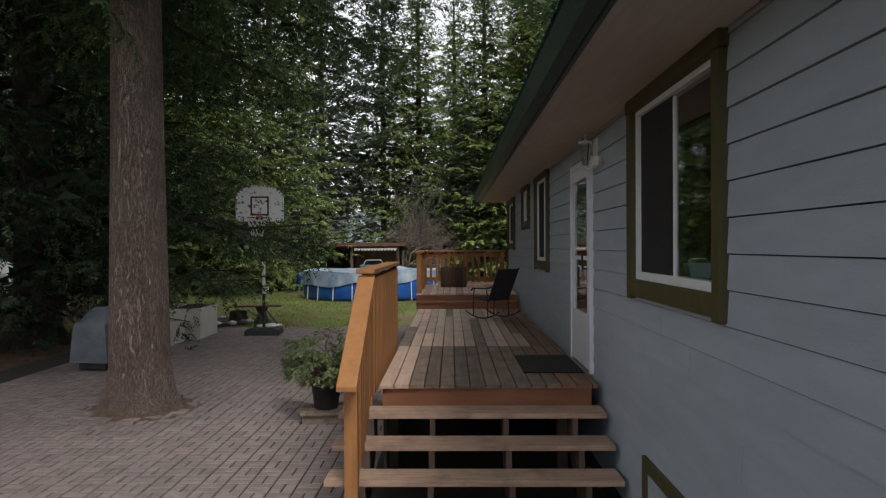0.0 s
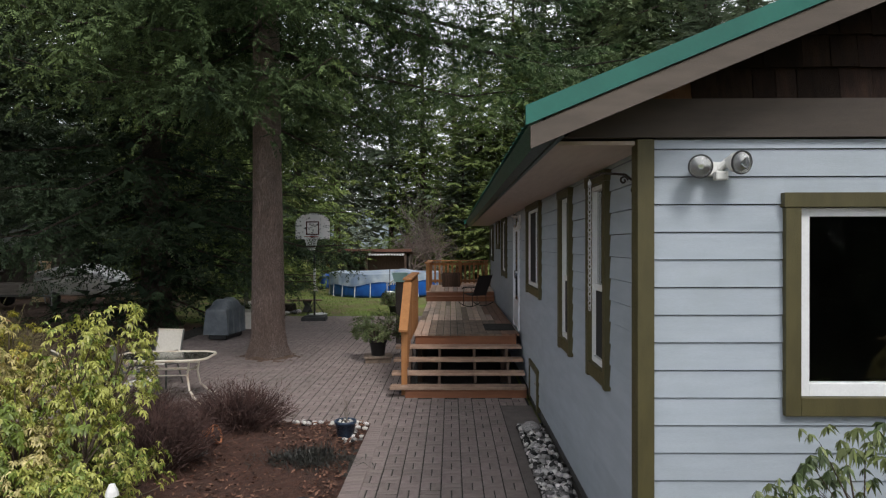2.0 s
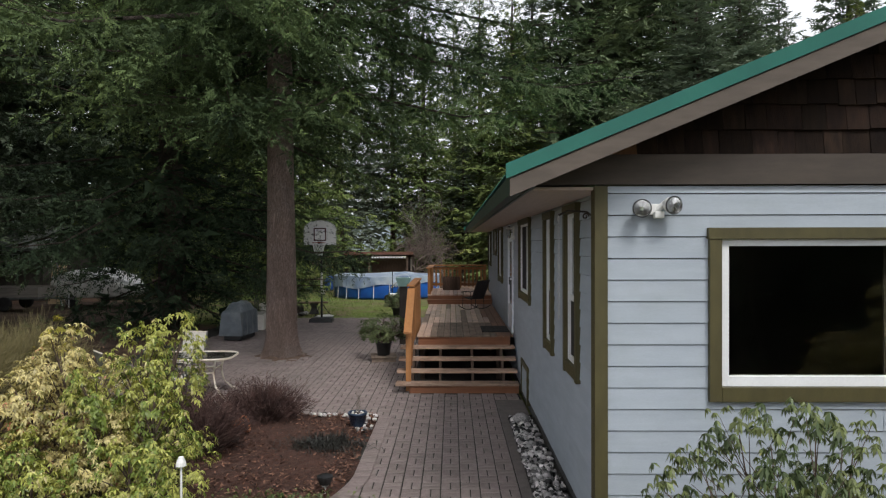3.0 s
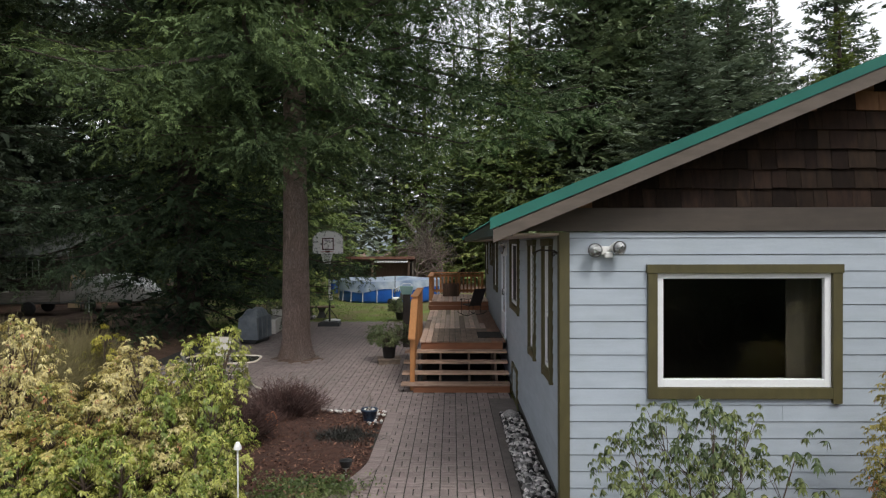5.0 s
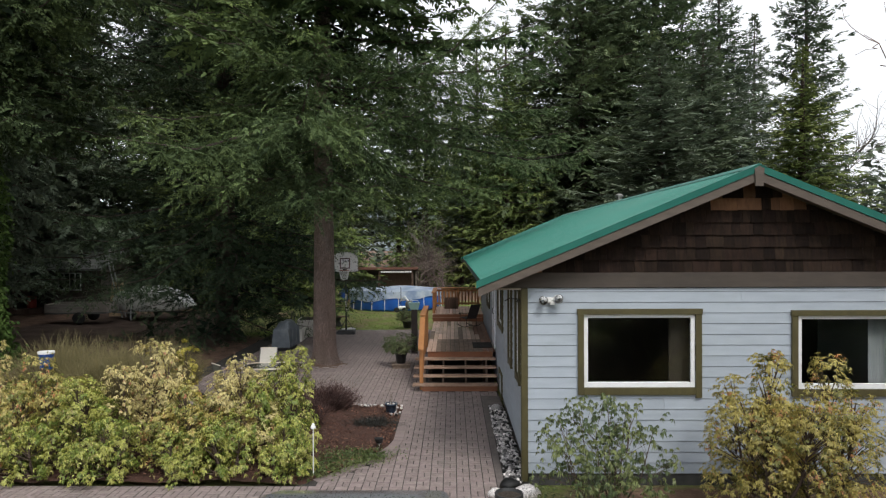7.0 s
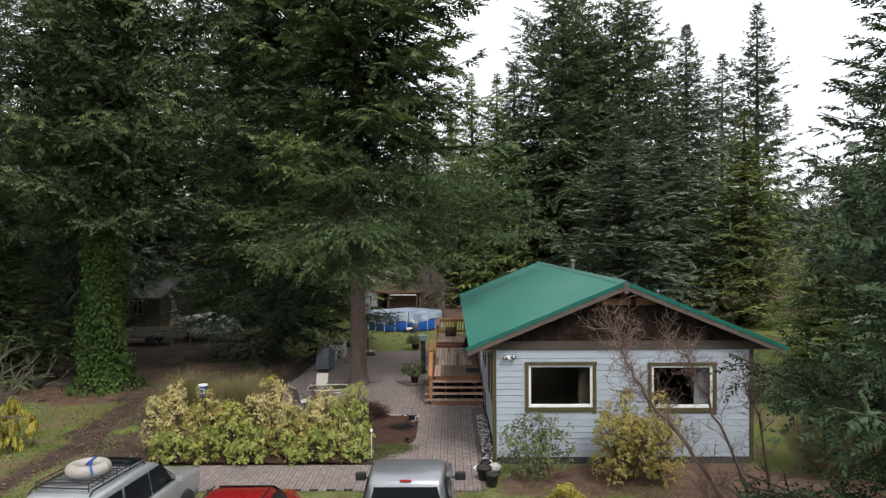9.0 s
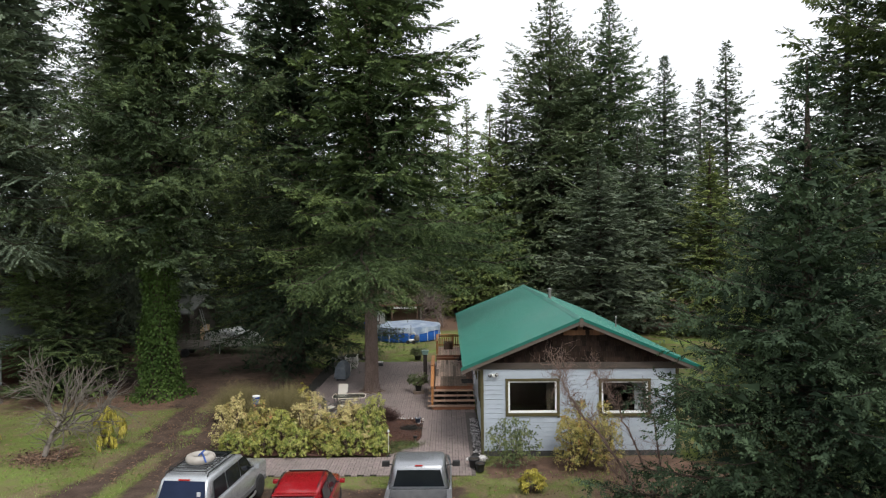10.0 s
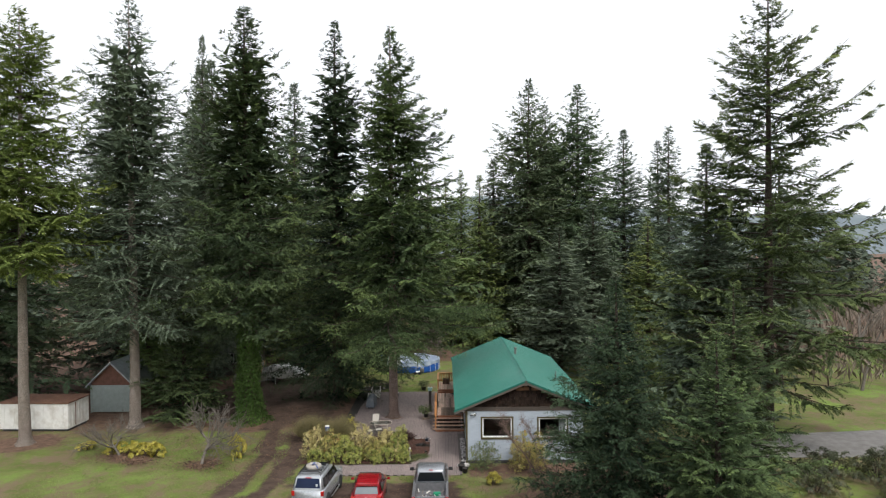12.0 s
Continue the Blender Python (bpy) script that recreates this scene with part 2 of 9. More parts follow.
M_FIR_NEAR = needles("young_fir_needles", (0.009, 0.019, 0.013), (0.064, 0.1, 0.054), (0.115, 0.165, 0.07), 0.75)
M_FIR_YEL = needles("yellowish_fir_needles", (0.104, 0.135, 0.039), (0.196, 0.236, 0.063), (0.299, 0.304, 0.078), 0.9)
# lifted darks and low contrast paint haze into the needles of the wood
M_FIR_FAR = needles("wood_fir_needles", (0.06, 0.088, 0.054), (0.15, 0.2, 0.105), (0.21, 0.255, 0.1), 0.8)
# darker copy of fir_needles, with shade put into its colours
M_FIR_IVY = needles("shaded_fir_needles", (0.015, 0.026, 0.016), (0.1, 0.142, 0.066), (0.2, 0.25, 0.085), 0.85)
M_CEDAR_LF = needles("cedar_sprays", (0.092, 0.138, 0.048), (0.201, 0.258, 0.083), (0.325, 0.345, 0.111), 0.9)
M_IVY = needles("ivy_leaves", (0.036, 0.064, 0.016), (0.078, 0.12, 0.028), (0.13, 0.175, 0.048), 0.8, False)
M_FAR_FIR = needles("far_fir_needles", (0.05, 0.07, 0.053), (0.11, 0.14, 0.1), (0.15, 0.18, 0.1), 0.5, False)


# ---- building blocks ----
def mesh_of(bm, name, smooth=False):
    me = bpy.data.meshes.new(name)
    bm.normal_update()
    bm.to_mesh(me)
    bm.free()
    if smooth:
        me.polygons.foreach_set("use_smooth", [True] * len(me.polygons))
    return me


def raw_mesh(name, verts, faces):
    me = bpy.data.meshes.new(name)
    v = np.asarray(verts, np.float32)
    f = np.asarray(faces, np.int32)
    me.vertices.add(len(v))
    me.vertices.foreach_set("co", v.ravel())
    k = f.shape[1]
    me.loops.add(f.size)
    me.loops.foreach_set("vertex_index", f.ravel())
    me.polygons.add(len(f))
    me.polygons.foreach_set("loop_start", np.arange(0, f.size, k, dtype=np.int32))
    me.update(calc_edges=True)
    return me


def part(name, shape, material, parent=None, label="", smooth=False, at=None):
    """One mesh object under a thing or a part."""
    me = shape if isinstance(shape, bpy.types.Mesh) else mesh_of(shape, name, smooth)
    if not me.materials:
        me.materials.append(material)
    ob = new(name, me)
    if parent:
        ob.parent = parent
    if at is not None:
        ob.matrix_basis = at
    return tagged(ob, label)


def thing(name, label, category, group="", kind="", at=None):
    ob = new(name)
    ob.empty_display_size = 0.2
    if at is not None:
        ob.matrix_basis = at
    return tagged(ob, label, category, group, kind)


def box(bm, x0, x1, y0, y1, z0, z1, bevel=0.0):
    m = bmesh.ops.create_cube(bm, size=1.0)
    vs = m["verts"]
    for v in vs:
        v.co = Vector(((x0 + x1) / 2 + v.co.x * (x1 - x0), (y0 + y1) / 2 + v.co.y * (y1 - y0), (z0 + z1) / 2 + v.co.z * (z1 - z0)))
    if bevel:
        es = list({e for v in vs for e in v.link_edges})
        bmesh.ops.bevel(bm, geom=es, offset=bevel, segments=2, affect="EDGES", profile=0.6)
    return bm


def bx(x0, x1, y0, y1, z0, z1, bevel=0.0):
    return box(bmesh.new(), x0, x1, y0, y1, z0, z1, bevel)


def tube(bm, pts, radii, n=8, cap=True):
    """A tube along points, of changing radius."""
    pts = [Vector(p) for p in pts]
    if not hasattr(radii, "__len__"):
        radii = [radii] * len(pts)
    rings = []
    ref = None
    for i, p in enumerate(pts):
        d = (pts[min(i + 1, len(pts) - 1)] - pts[max(i - 1, 0)]).normalized()
        if ref is None:
            ref = d.orthogonal().normalized()
        ref = (ref - d * ref.dot(d))
        ref = ref.normalized() if ref.length > 1e-6 else d.orthogonal().normalized()
        s = d.cross(ref)
        rings.append([bm.verts.new(p + (ref * math.cos(2 * math.pi * k / n) + s * math.sin(2 * math.pi * k / n)) * radii[i]) for k in range(n)])
    for a, b in zip(rings, rings[1:]):
        for k in range(n):
            bm.faces.new((a[k], a[(k + 1) % n], b[(k + 1) % n], b[k]))
    if cap:
        bm.faces.new(rings[0][::-1])
        bm.faces.new(rings[-1])
    return bm


def tb(pts, radii, n=8):
    return tube(bmesh.new(), pts, radii, n)


def lathe(profile, n=24, cx=0.0, cy=0.0, cap=True):
    """A turned shape from (radius, z) pairs."""
    bm = bmesh.new()
    rings = []
    for r, z in profile:
        rings.append([bm.verts.new((cx + r * math.cos(2 * math.pi * k / n), cy + r * math.sin(2 * math.pi * k / n), z)) for k in range(n)])
    for a, b in zip(rings, rings[1:]):
        for k in range(n):
            bm.faces.new((a[k], a[(k + 1) % n], b[(k + 1) % n], b[k]))
    if cap:
        bm.faces.new(rings[0][::-1])
        bm.faces.new(rings[-1])
    return bm


def loft(sections, cap=True):
    bm = bmesh.new()
    rings = [[bm.verts.new(p) for p in s] for s in sections]
    n = len(rings[0])
    for a, b in zip(rings, rings[1:]):
        for k in range(n):
            bm.faces.new((a[k], a[(k + 1) % n], b[(k + 1) % n], b[k]))
    if cap:
        bm.faces.new(rings[0][::-1])
        bm.faces.new(rings[-1])
    bmesh.ops.recalc_face_normals(bm, faces=bm.faces)
    return bm


def prism(poly, axis, a, b, bevel=0.0):
    """A flat outline pushed from a to b along an axis; the outline's pairs are the other two coordinates, in order."""
    def p3(u, v, w):
        return {"x": (w, u, v), "y": (u, w, v), "z": (u, v, w)}[axis]
    bm = bmesh.new()
    lo = [bm.verts.new(p3(u, v, a)) for u, v in poly]
    hi = [bm.verts.new(p3(u, v, b)) for u, v in poly]
    n = len(poly)
    bm.faces.new(lo[::-1])
    bm.faces.new(hi)
    for k in range(n):
        bm.faces.new((lo[k], lo[(k + 1) % n], hi[(k + 1) % n], hi[k]))
    bmesh.ops.recalc_face_normals(bm, faces=bm.faces)
    if bevel:
        bmesh.ops.bevel(bm, geom=list(bm.edges), offset=bevel, segments=1, affect="EDGES")
    return bm


# ---- conifers ----
def unit(a):
    return a / np.maximum(np.linalg.norm(a, axis=-1, keepdims=True), 1e-9)


def bole_mesh(seed, h, bole, lean=0.0):
    """A tapered, slightly wavering trunk with a flared and fluted foot."""
    tz = np.linspace(0, 1, 16) ** 1.3
    tp = [(lean * z * h * 0.1 + 0.05 * math.sin(3 * z + seed), 0.05 * math.cos(2.3 * z + seed), z * h) for z in tz]
    tr = [bole * (1 - z) ** 0.75 * (1 + 0.45 * math.exp(-z * h / 0.35)) + 0.015 for z in tz]
    bt = bmesh.new()
    foot = [(0, 0, -0.15)] + [(0, 0, q) for q in (0.0, 0.12, 0.3, 0.6)]
    er = [bole * 1.95, bole * 1.75, bole * 1.48, bole * 1.26, bole * 1.12]
    tube(bt, foot + tp[3:], er + tr[3:], 20)
    for v in bt.verts:
        a = math.atan2(v.co.y, v.co.x)
        k = 1 + (0.09 * math.sin(5 * a + seed) + 0.05 * math.sin(9 * a + 2 * seed)) * math.exp(-max(v.co.z, 0) / 0.5)
        v.co.x *= k
        v.co.y *= k
    return mesh_of(bt, "trunk", True)


def sprays(rng, org, way, up, length, outer, step, ll, lw, hang, sag):
    """Flat fronds: along each branch, pointed branchlets to both sides in its own plane; one tone to a frond, lighter
    at its tip, darker far in on a limb as painted shade.
    """
    n = np.maximum(3, (2 * length / step).astype(int))
    i = np.repeat(np.arange(len(org)), n)
    j = np.arange(len(i)) - np.repeat(np.cumsum(n) - n, n)
    f = np.clip((j + rng.uniform(0.2, 0.9, len(i))) / n[i], 0, 1)
    sgn = np.where(j % 2, 1.0, -1.0)
    tan = way[i] - np.array([0, 0, 1.0]) * (2 * sag * f)[:, None]
    tan = unit(tan)
    pos = org[i] + way[i] * (length[i] * f)[:, None]
    pos[:, 2] -= sag * length[i] * f ** 2
    side = unit(np.cross(tan, up[i]))
    open_ = np.where(f > 0.93, 0.15, rng.normal(0.85, 0.14, len(i)))
    d = tan * np.cos(open_)[:, None] + side * (sgn * np.sin(open_))[:, None] + rng.normal(0, 0.1, (len(i), 3))
    d[:, 2] -= hang * rng.uniform(0.2, 1.3, len(i))
    d = unit(d)
    size = ll * (1.3 - 0.75 * f) * rng.uniform(0.7, 1.3, len(i))
    nrm = unit(up[i] + rng.normal(0, 0.3, (len(i), 3)))
    wd = unit(np.cross(d, nrm)) * (lw * rng.uniform(0.8, 1.25, len(i)) / 2)[:, None]
    base = pos + d * (0.12 * size)[:, None]
    v = np.stack([base - wd, base + wd, pos + d * size[:, None]], 1).reshape(-1, 3)
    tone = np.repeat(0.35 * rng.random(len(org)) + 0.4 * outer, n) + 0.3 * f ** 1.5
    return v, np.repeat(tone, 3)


def twigs(rng, org, way, up, length, outer, size, sag):
    """Splits each branch into short twigs to both sides, shorter towards its tip, the last one straight ahead."""
    n = np.maximum(3, (length / (0.34 * size)).astype(int))
    i = np.repeat(np.arange(len(org)), n)
    j = np.arange(len(i)) - np.repeat(np.cumsum(n) - n, n)
    f = np.clip((j + rng.uniform(0.3, 1.0, len(i))) / n[i], 0, 1)
    last = j == n[i] - 1
    pos = org[i] + way[i] * (length[i] * f)[:, None]
    pos[:, 2] -= sag * length[i] * f ** 2
    a = np.where(last, 0.0, rng.normal(0.9, 0.2, len(i))) * np.where(j % 2, 1.0, -1.0)
    side = unit(np.cross(way[i], up[i]))
    d = way[i] * np.cos(a)[:, None] + side * np.sin(a)[:, None] + rng.normal(0, 0.34, (len(i), 3))
    d[:, 2] -= 0.2 * f
    ln = size * (1.15 - 0.6 * f) * rng.uniform(0.65, 1.3, len(i)) * np.clip(length[i] / 0.6, 0.4, 1.1)
    return pos, unit(d), unit(up[i] + rng.normal(0, 0.5, (len(i), 3))), ln, np.clip(0.75 * outer[i] + 0.35 * f, 0, 1)


def conifer(seed, h, r, base, bole, gap=0.5, per=5, side=0.2, step=0.07, ll=0.17, lw=0.05, droop=0.25, power=0.8, hang=0.25, ragged=0.2,
            cap=1.0, lift=0.22, coarse=None, bare=0.12, reach=0.4, miss=0.06, low=0.6, core=1.0, core_size=0.55, twig=0.0, crowd=(0.0, 0.0)):
    """Trunk, limbs and crown of one conifer. base: the height at which the crown begins; bole: the trunk's radius at the foot; side and
    step: spacing of side branches and branchlets; coarse: the height above which they are fewer and larger; bare: the inner share of a limb without green; crowd: towards which
    side (radians) a neighbour keeps the limbs shorter, and by what share."""
    rng = np.random.default_rng(seed)
    wood = bmesh.new()
    groups = {False: [[], [], [], [], []], True: [[], [], [], [], []]}
    inner = []
    s = np.linspace(0, 1, 9)
    z = base
    while z < h * 0.99:
        u = (z - base) / (h - base)
        cnt = per if u < 0.8 else max(3, per - 1)
        off = rng.uniform(0, 6.28)
        for k in range(cnt):
            zz = min(z + rng.normal(0, gap * 0.4), h * 0.992)
            uu = min(max((zz - base) / (h - base), 0), 1)
            if rng.random() < miss * (1 - uu):
                continue
            lim = r * min((1 - uu) ** power, cap) * min(1.0, (1 - uu) / 0.3) ** 0.4 * min(1.0, low + uu * 5) * (1 + float(np.clip(rng.normal(0, ragged), -1.7 * ragged, 1.5 * ragged))) + 0.1
            az = off + 6.283 * k / cnt + rng.normal(0, 0.28)
            lim *= 1 - crowd[1] * max(0.0, math.cos(az - crowd[0]))
            out = np.array([math.cos(az), math.sin(az), 0.0])
            lat = np.array([-math.sin(az), math.cos(az), 0.0])
            rise = -0.6 * droop * (1 - uu) + 0.6 * uu ** 1.4 + rng.normal(0, 0.08)
            dip = droop * (1 - uu) * 0.45
            pts = np.array([0, 0, zz]) + out * (lim * s)[:, None] + lat * (0.06 * lim * np.sin(2.6 * s + k))[:, None]
            pts[:, 2] += lim * (rise * s - dip * s ** 2 + lift * s ** 4)
            if lim > 0.8:
                tube(wood, [tuple(pts[q]) for q in ((0, 3, 6, 8) if step < 0.12 else (0, 5))], [max(0.006, 0.008 * lim * (1.15 - q) + 0.005) for q in ((0, 0.4, 0.75, 1.0) if step < 0.12 else (0, 0.6))], 3, False)
            far = coarse is not None and zz > coarse
            sp = side * (1.6 if far else 1.0)
            nb = max(3, int(lim * (1 - bare) / sp))
            f = bare + (1 - bare) * (np.arange(nb) + rng.uniform(0.1, 0.9, nb)) / nb
            f[-1] = 0.86
            idx = np.minimum((f * 8).astype(int), 7)
            fr = (f * 8 - idx)[:, None]
            org = pts[idx] * (1 - fr) + pts[idx + 1] * fr
            tan = unit(pts[idx + 1] - pts[idx])
            sg = np.where((np.arange(nb) + k) % 2, 1.0, -1.0)
            ang = rng.normal(0.95, 0.18, nb) * (1 - 0.25 * f)
            ang[-1] = 0.0
            way = tan * np.cos(ang)[:, None] + lat * (sg * np.sin(ang))[:, None]
            way[:, 2] += rng.normal(-0.04 - 0.2 * droop * (1 - uu), 0.27, nb)
            lb = reach * lim * (1 - f) ** 0.75 * rng.uniform(0.65, 1.2, nb) + 0.1 + 0.07 * min(lim, 3)
            lb = np.minimum(lb, 0.45 * lim + 0.12)
            up = np.tile(np.array([0, 0, 1.0]) - out * 0.25, (nb, 1)) + lat * (sg * 0.2)[:, None] + rng.normal(0, 0.28, (nb, 3))
            # outer twigs lighter, inner ones darker: light on the boughs put into tone
            bough_light = rng.uniform(0.2, 1.15)
            for lst, val in zip(groups[far], (org, unit(way), unit(up), lb, np.clip(bough_light * f ** 1.6, 0, 1))):
                lst.append(val)
            if lim > 0.6 and uu < 0.85:
                nc = int(core * (2 + 2.2 * lim) * (1 - 0.8 * uu))
                q = rng.uniform(0.05, 0.7, nc)
                p = pts[np.minimum((q * 8).astype(int), 7)] + lat * (rng.normal(0, 0.3, nc) * lim * (1 - q) * 0.6)[:, None]
                p[:, 2] += rng.normal(-0.05, 0.12, nc)
                d = unit(out + rng.normal(0, 0.7, (nc, 3)) * np.array([1, 1, 0.5]))
                cs = core_size * (2.0 if far else 1.0)
                w = unit(np.cross(d, np.array([0, 0, 1.0]) + rng.normal(0, 0.6, (nc, 3)))) * cs * 0.24
                inner.append(np.stack([p - w, p + w, p + d * cs * rng.uniform(0.6, 1.3, (nc, 1))], 1).reshape(-1, 3))
        z += gap * (1.1 - 0.62 * u)
    vs, ts = [], []
    for far, (O, W, U, L, F) in groups.items():
        if O:
            g = 1.9 if far else 1.0
            O, W, U, L, F = np.vstack(O), np.vstack(W), np.vstack(U), np.concatenate(L), np.concatenate(F)
            if twig and not far:
                O, W, U, L, F = twigs(rng, O, W, U, L, F, twig, 0.06 + droop * 0.3)
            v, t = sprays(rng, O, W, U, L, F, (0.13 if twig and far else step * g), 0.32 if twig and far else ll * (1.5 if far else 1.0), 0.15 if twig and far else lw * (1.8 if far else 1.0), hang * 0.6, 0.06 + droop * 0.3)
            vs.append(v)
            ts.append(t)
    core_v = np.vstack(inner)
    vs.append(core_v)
    # core leaves take the darkest tones, as painted shade inside the crown
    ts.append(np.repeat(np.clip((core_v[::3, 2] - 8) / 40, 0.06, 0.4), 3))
    v = np.vstack(vs)
    crown = raw_mesh("crown", v, np.arange(len(v)).reshape(-1, 3))
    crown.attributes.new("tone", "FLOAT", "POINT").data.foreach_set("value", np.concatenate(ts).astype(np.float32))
    return bole_mesh(seed, h, bole), mesh_of(wood, "limbs", True), crown


def tree_thing(meshes, mats, label, at, group="conifers"):
    t = thing("conifer_tree", label, "tree", group, at=at)
    for name, me, ma in zip(("trunk", "branchwork", "crown"), meshes, mats):
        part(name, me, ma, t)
    return t


def at_xy(x, y, turn=0.0, s=1.0, sz=None, z=0.0):
    return Matrix.Translation((x, y, z)) @ Matrix.Rotation(radians(turn), 4, "Z") @ Matrix.Diagonal((s, s, sz or s, 1))


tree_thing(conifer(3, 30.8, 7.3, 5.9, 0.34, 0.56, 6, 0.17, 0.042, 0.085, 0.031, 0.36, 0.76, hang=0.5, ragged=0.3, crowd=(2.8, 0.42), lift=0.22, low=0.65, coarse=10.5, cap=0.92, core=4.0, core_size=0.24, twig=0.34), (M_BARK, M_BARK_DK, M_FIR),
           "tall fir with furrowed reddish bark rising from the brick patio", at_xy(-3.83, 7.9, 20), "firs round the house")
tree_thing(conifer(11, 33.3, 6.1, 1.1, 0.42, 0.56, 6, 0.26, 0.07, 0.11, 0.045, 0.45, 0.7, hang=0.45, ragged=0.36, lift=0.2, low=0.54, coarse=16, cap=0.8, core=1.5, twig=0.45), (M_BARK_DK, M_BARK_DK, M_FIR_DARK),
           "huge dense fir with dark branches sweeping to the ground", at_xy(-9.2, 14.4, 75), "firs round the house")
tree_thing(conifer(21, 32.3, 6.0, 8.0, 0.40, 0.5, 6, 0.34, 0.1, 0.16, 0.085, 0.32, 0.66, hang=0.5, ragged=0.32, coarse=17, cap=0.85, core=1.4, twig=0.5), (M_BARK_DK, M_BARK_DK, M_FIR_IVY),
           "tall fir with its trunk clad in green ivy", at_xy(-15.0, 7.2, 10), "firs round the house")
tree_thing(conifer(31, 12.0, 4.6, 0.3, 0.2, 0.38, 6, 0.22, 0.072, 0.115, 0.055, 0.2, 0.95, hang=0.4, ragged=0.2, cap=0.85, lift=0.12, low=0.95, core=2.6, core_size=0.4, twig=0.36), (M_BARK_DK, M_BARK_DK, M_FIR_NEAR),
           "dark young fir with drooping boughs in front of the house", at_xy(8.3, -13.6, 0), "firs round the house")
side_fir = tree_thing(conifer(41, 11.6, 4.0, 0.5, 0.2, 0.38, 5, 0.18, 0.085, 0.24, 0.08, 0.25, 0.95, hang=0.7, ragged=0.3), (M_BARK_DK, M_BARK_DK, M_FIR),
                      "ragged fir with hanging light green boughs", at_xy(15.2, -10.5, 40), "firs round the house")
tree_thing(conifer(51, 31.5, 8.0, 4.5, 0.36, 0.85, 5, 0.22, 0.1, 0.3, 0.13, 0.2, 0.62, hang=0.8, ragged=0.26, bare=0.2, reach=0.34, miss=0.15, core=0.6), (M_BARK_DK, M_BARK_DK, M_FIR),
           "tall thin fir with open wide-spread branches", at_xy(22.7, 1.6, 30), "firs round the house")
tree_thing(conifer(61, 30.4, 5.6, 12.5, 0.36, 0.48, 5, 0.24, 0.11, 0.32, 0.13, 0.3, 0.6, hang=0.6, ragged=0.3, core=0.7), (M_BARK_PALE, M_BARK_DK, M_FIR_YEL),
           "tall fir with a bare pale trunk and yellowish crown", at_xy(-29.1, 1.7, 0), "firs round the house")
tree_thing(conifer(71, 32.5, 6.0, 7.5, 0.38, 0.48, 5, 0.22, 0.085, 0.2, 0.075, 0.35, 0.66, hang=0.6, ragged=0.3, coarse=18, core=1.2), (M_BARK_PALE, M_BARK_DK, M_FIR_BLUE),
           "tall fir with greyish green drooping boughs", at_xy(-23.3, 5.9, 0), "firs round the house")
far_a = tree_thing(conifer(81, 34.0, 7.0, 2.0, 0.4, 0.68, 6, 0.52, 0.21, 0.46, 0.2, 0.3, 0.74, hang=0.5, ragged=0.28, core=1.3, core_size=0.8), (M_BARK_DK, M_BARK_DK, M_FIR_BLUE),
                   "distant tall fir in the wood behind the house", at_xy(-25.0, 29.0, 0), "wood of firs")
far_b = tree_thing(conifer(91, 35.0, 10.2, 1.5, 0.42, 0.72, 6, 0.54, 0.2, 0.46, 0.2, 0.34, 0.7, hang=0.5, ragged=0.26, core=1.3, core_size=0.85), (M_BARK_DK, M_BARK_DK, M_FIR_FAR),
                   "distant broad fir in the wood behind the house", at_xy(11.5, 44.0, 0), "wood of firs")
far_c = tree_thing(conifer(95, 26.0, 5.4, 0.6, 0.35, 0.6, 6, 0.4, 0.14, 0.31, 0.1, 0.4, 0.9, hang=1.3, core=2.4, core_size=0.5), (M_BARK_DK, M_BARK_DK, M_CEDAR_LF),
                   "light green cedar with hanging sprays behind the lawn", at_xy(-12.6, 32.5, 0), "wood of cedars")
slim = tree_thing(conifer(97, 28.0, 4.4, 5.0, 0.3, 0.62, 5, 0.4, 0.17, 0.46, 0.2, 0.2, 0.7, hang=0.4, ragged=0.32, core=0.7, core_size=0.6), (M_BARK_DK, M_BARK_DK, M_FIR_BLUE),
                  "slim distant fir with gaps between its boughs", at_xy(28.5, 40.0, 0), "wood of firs")
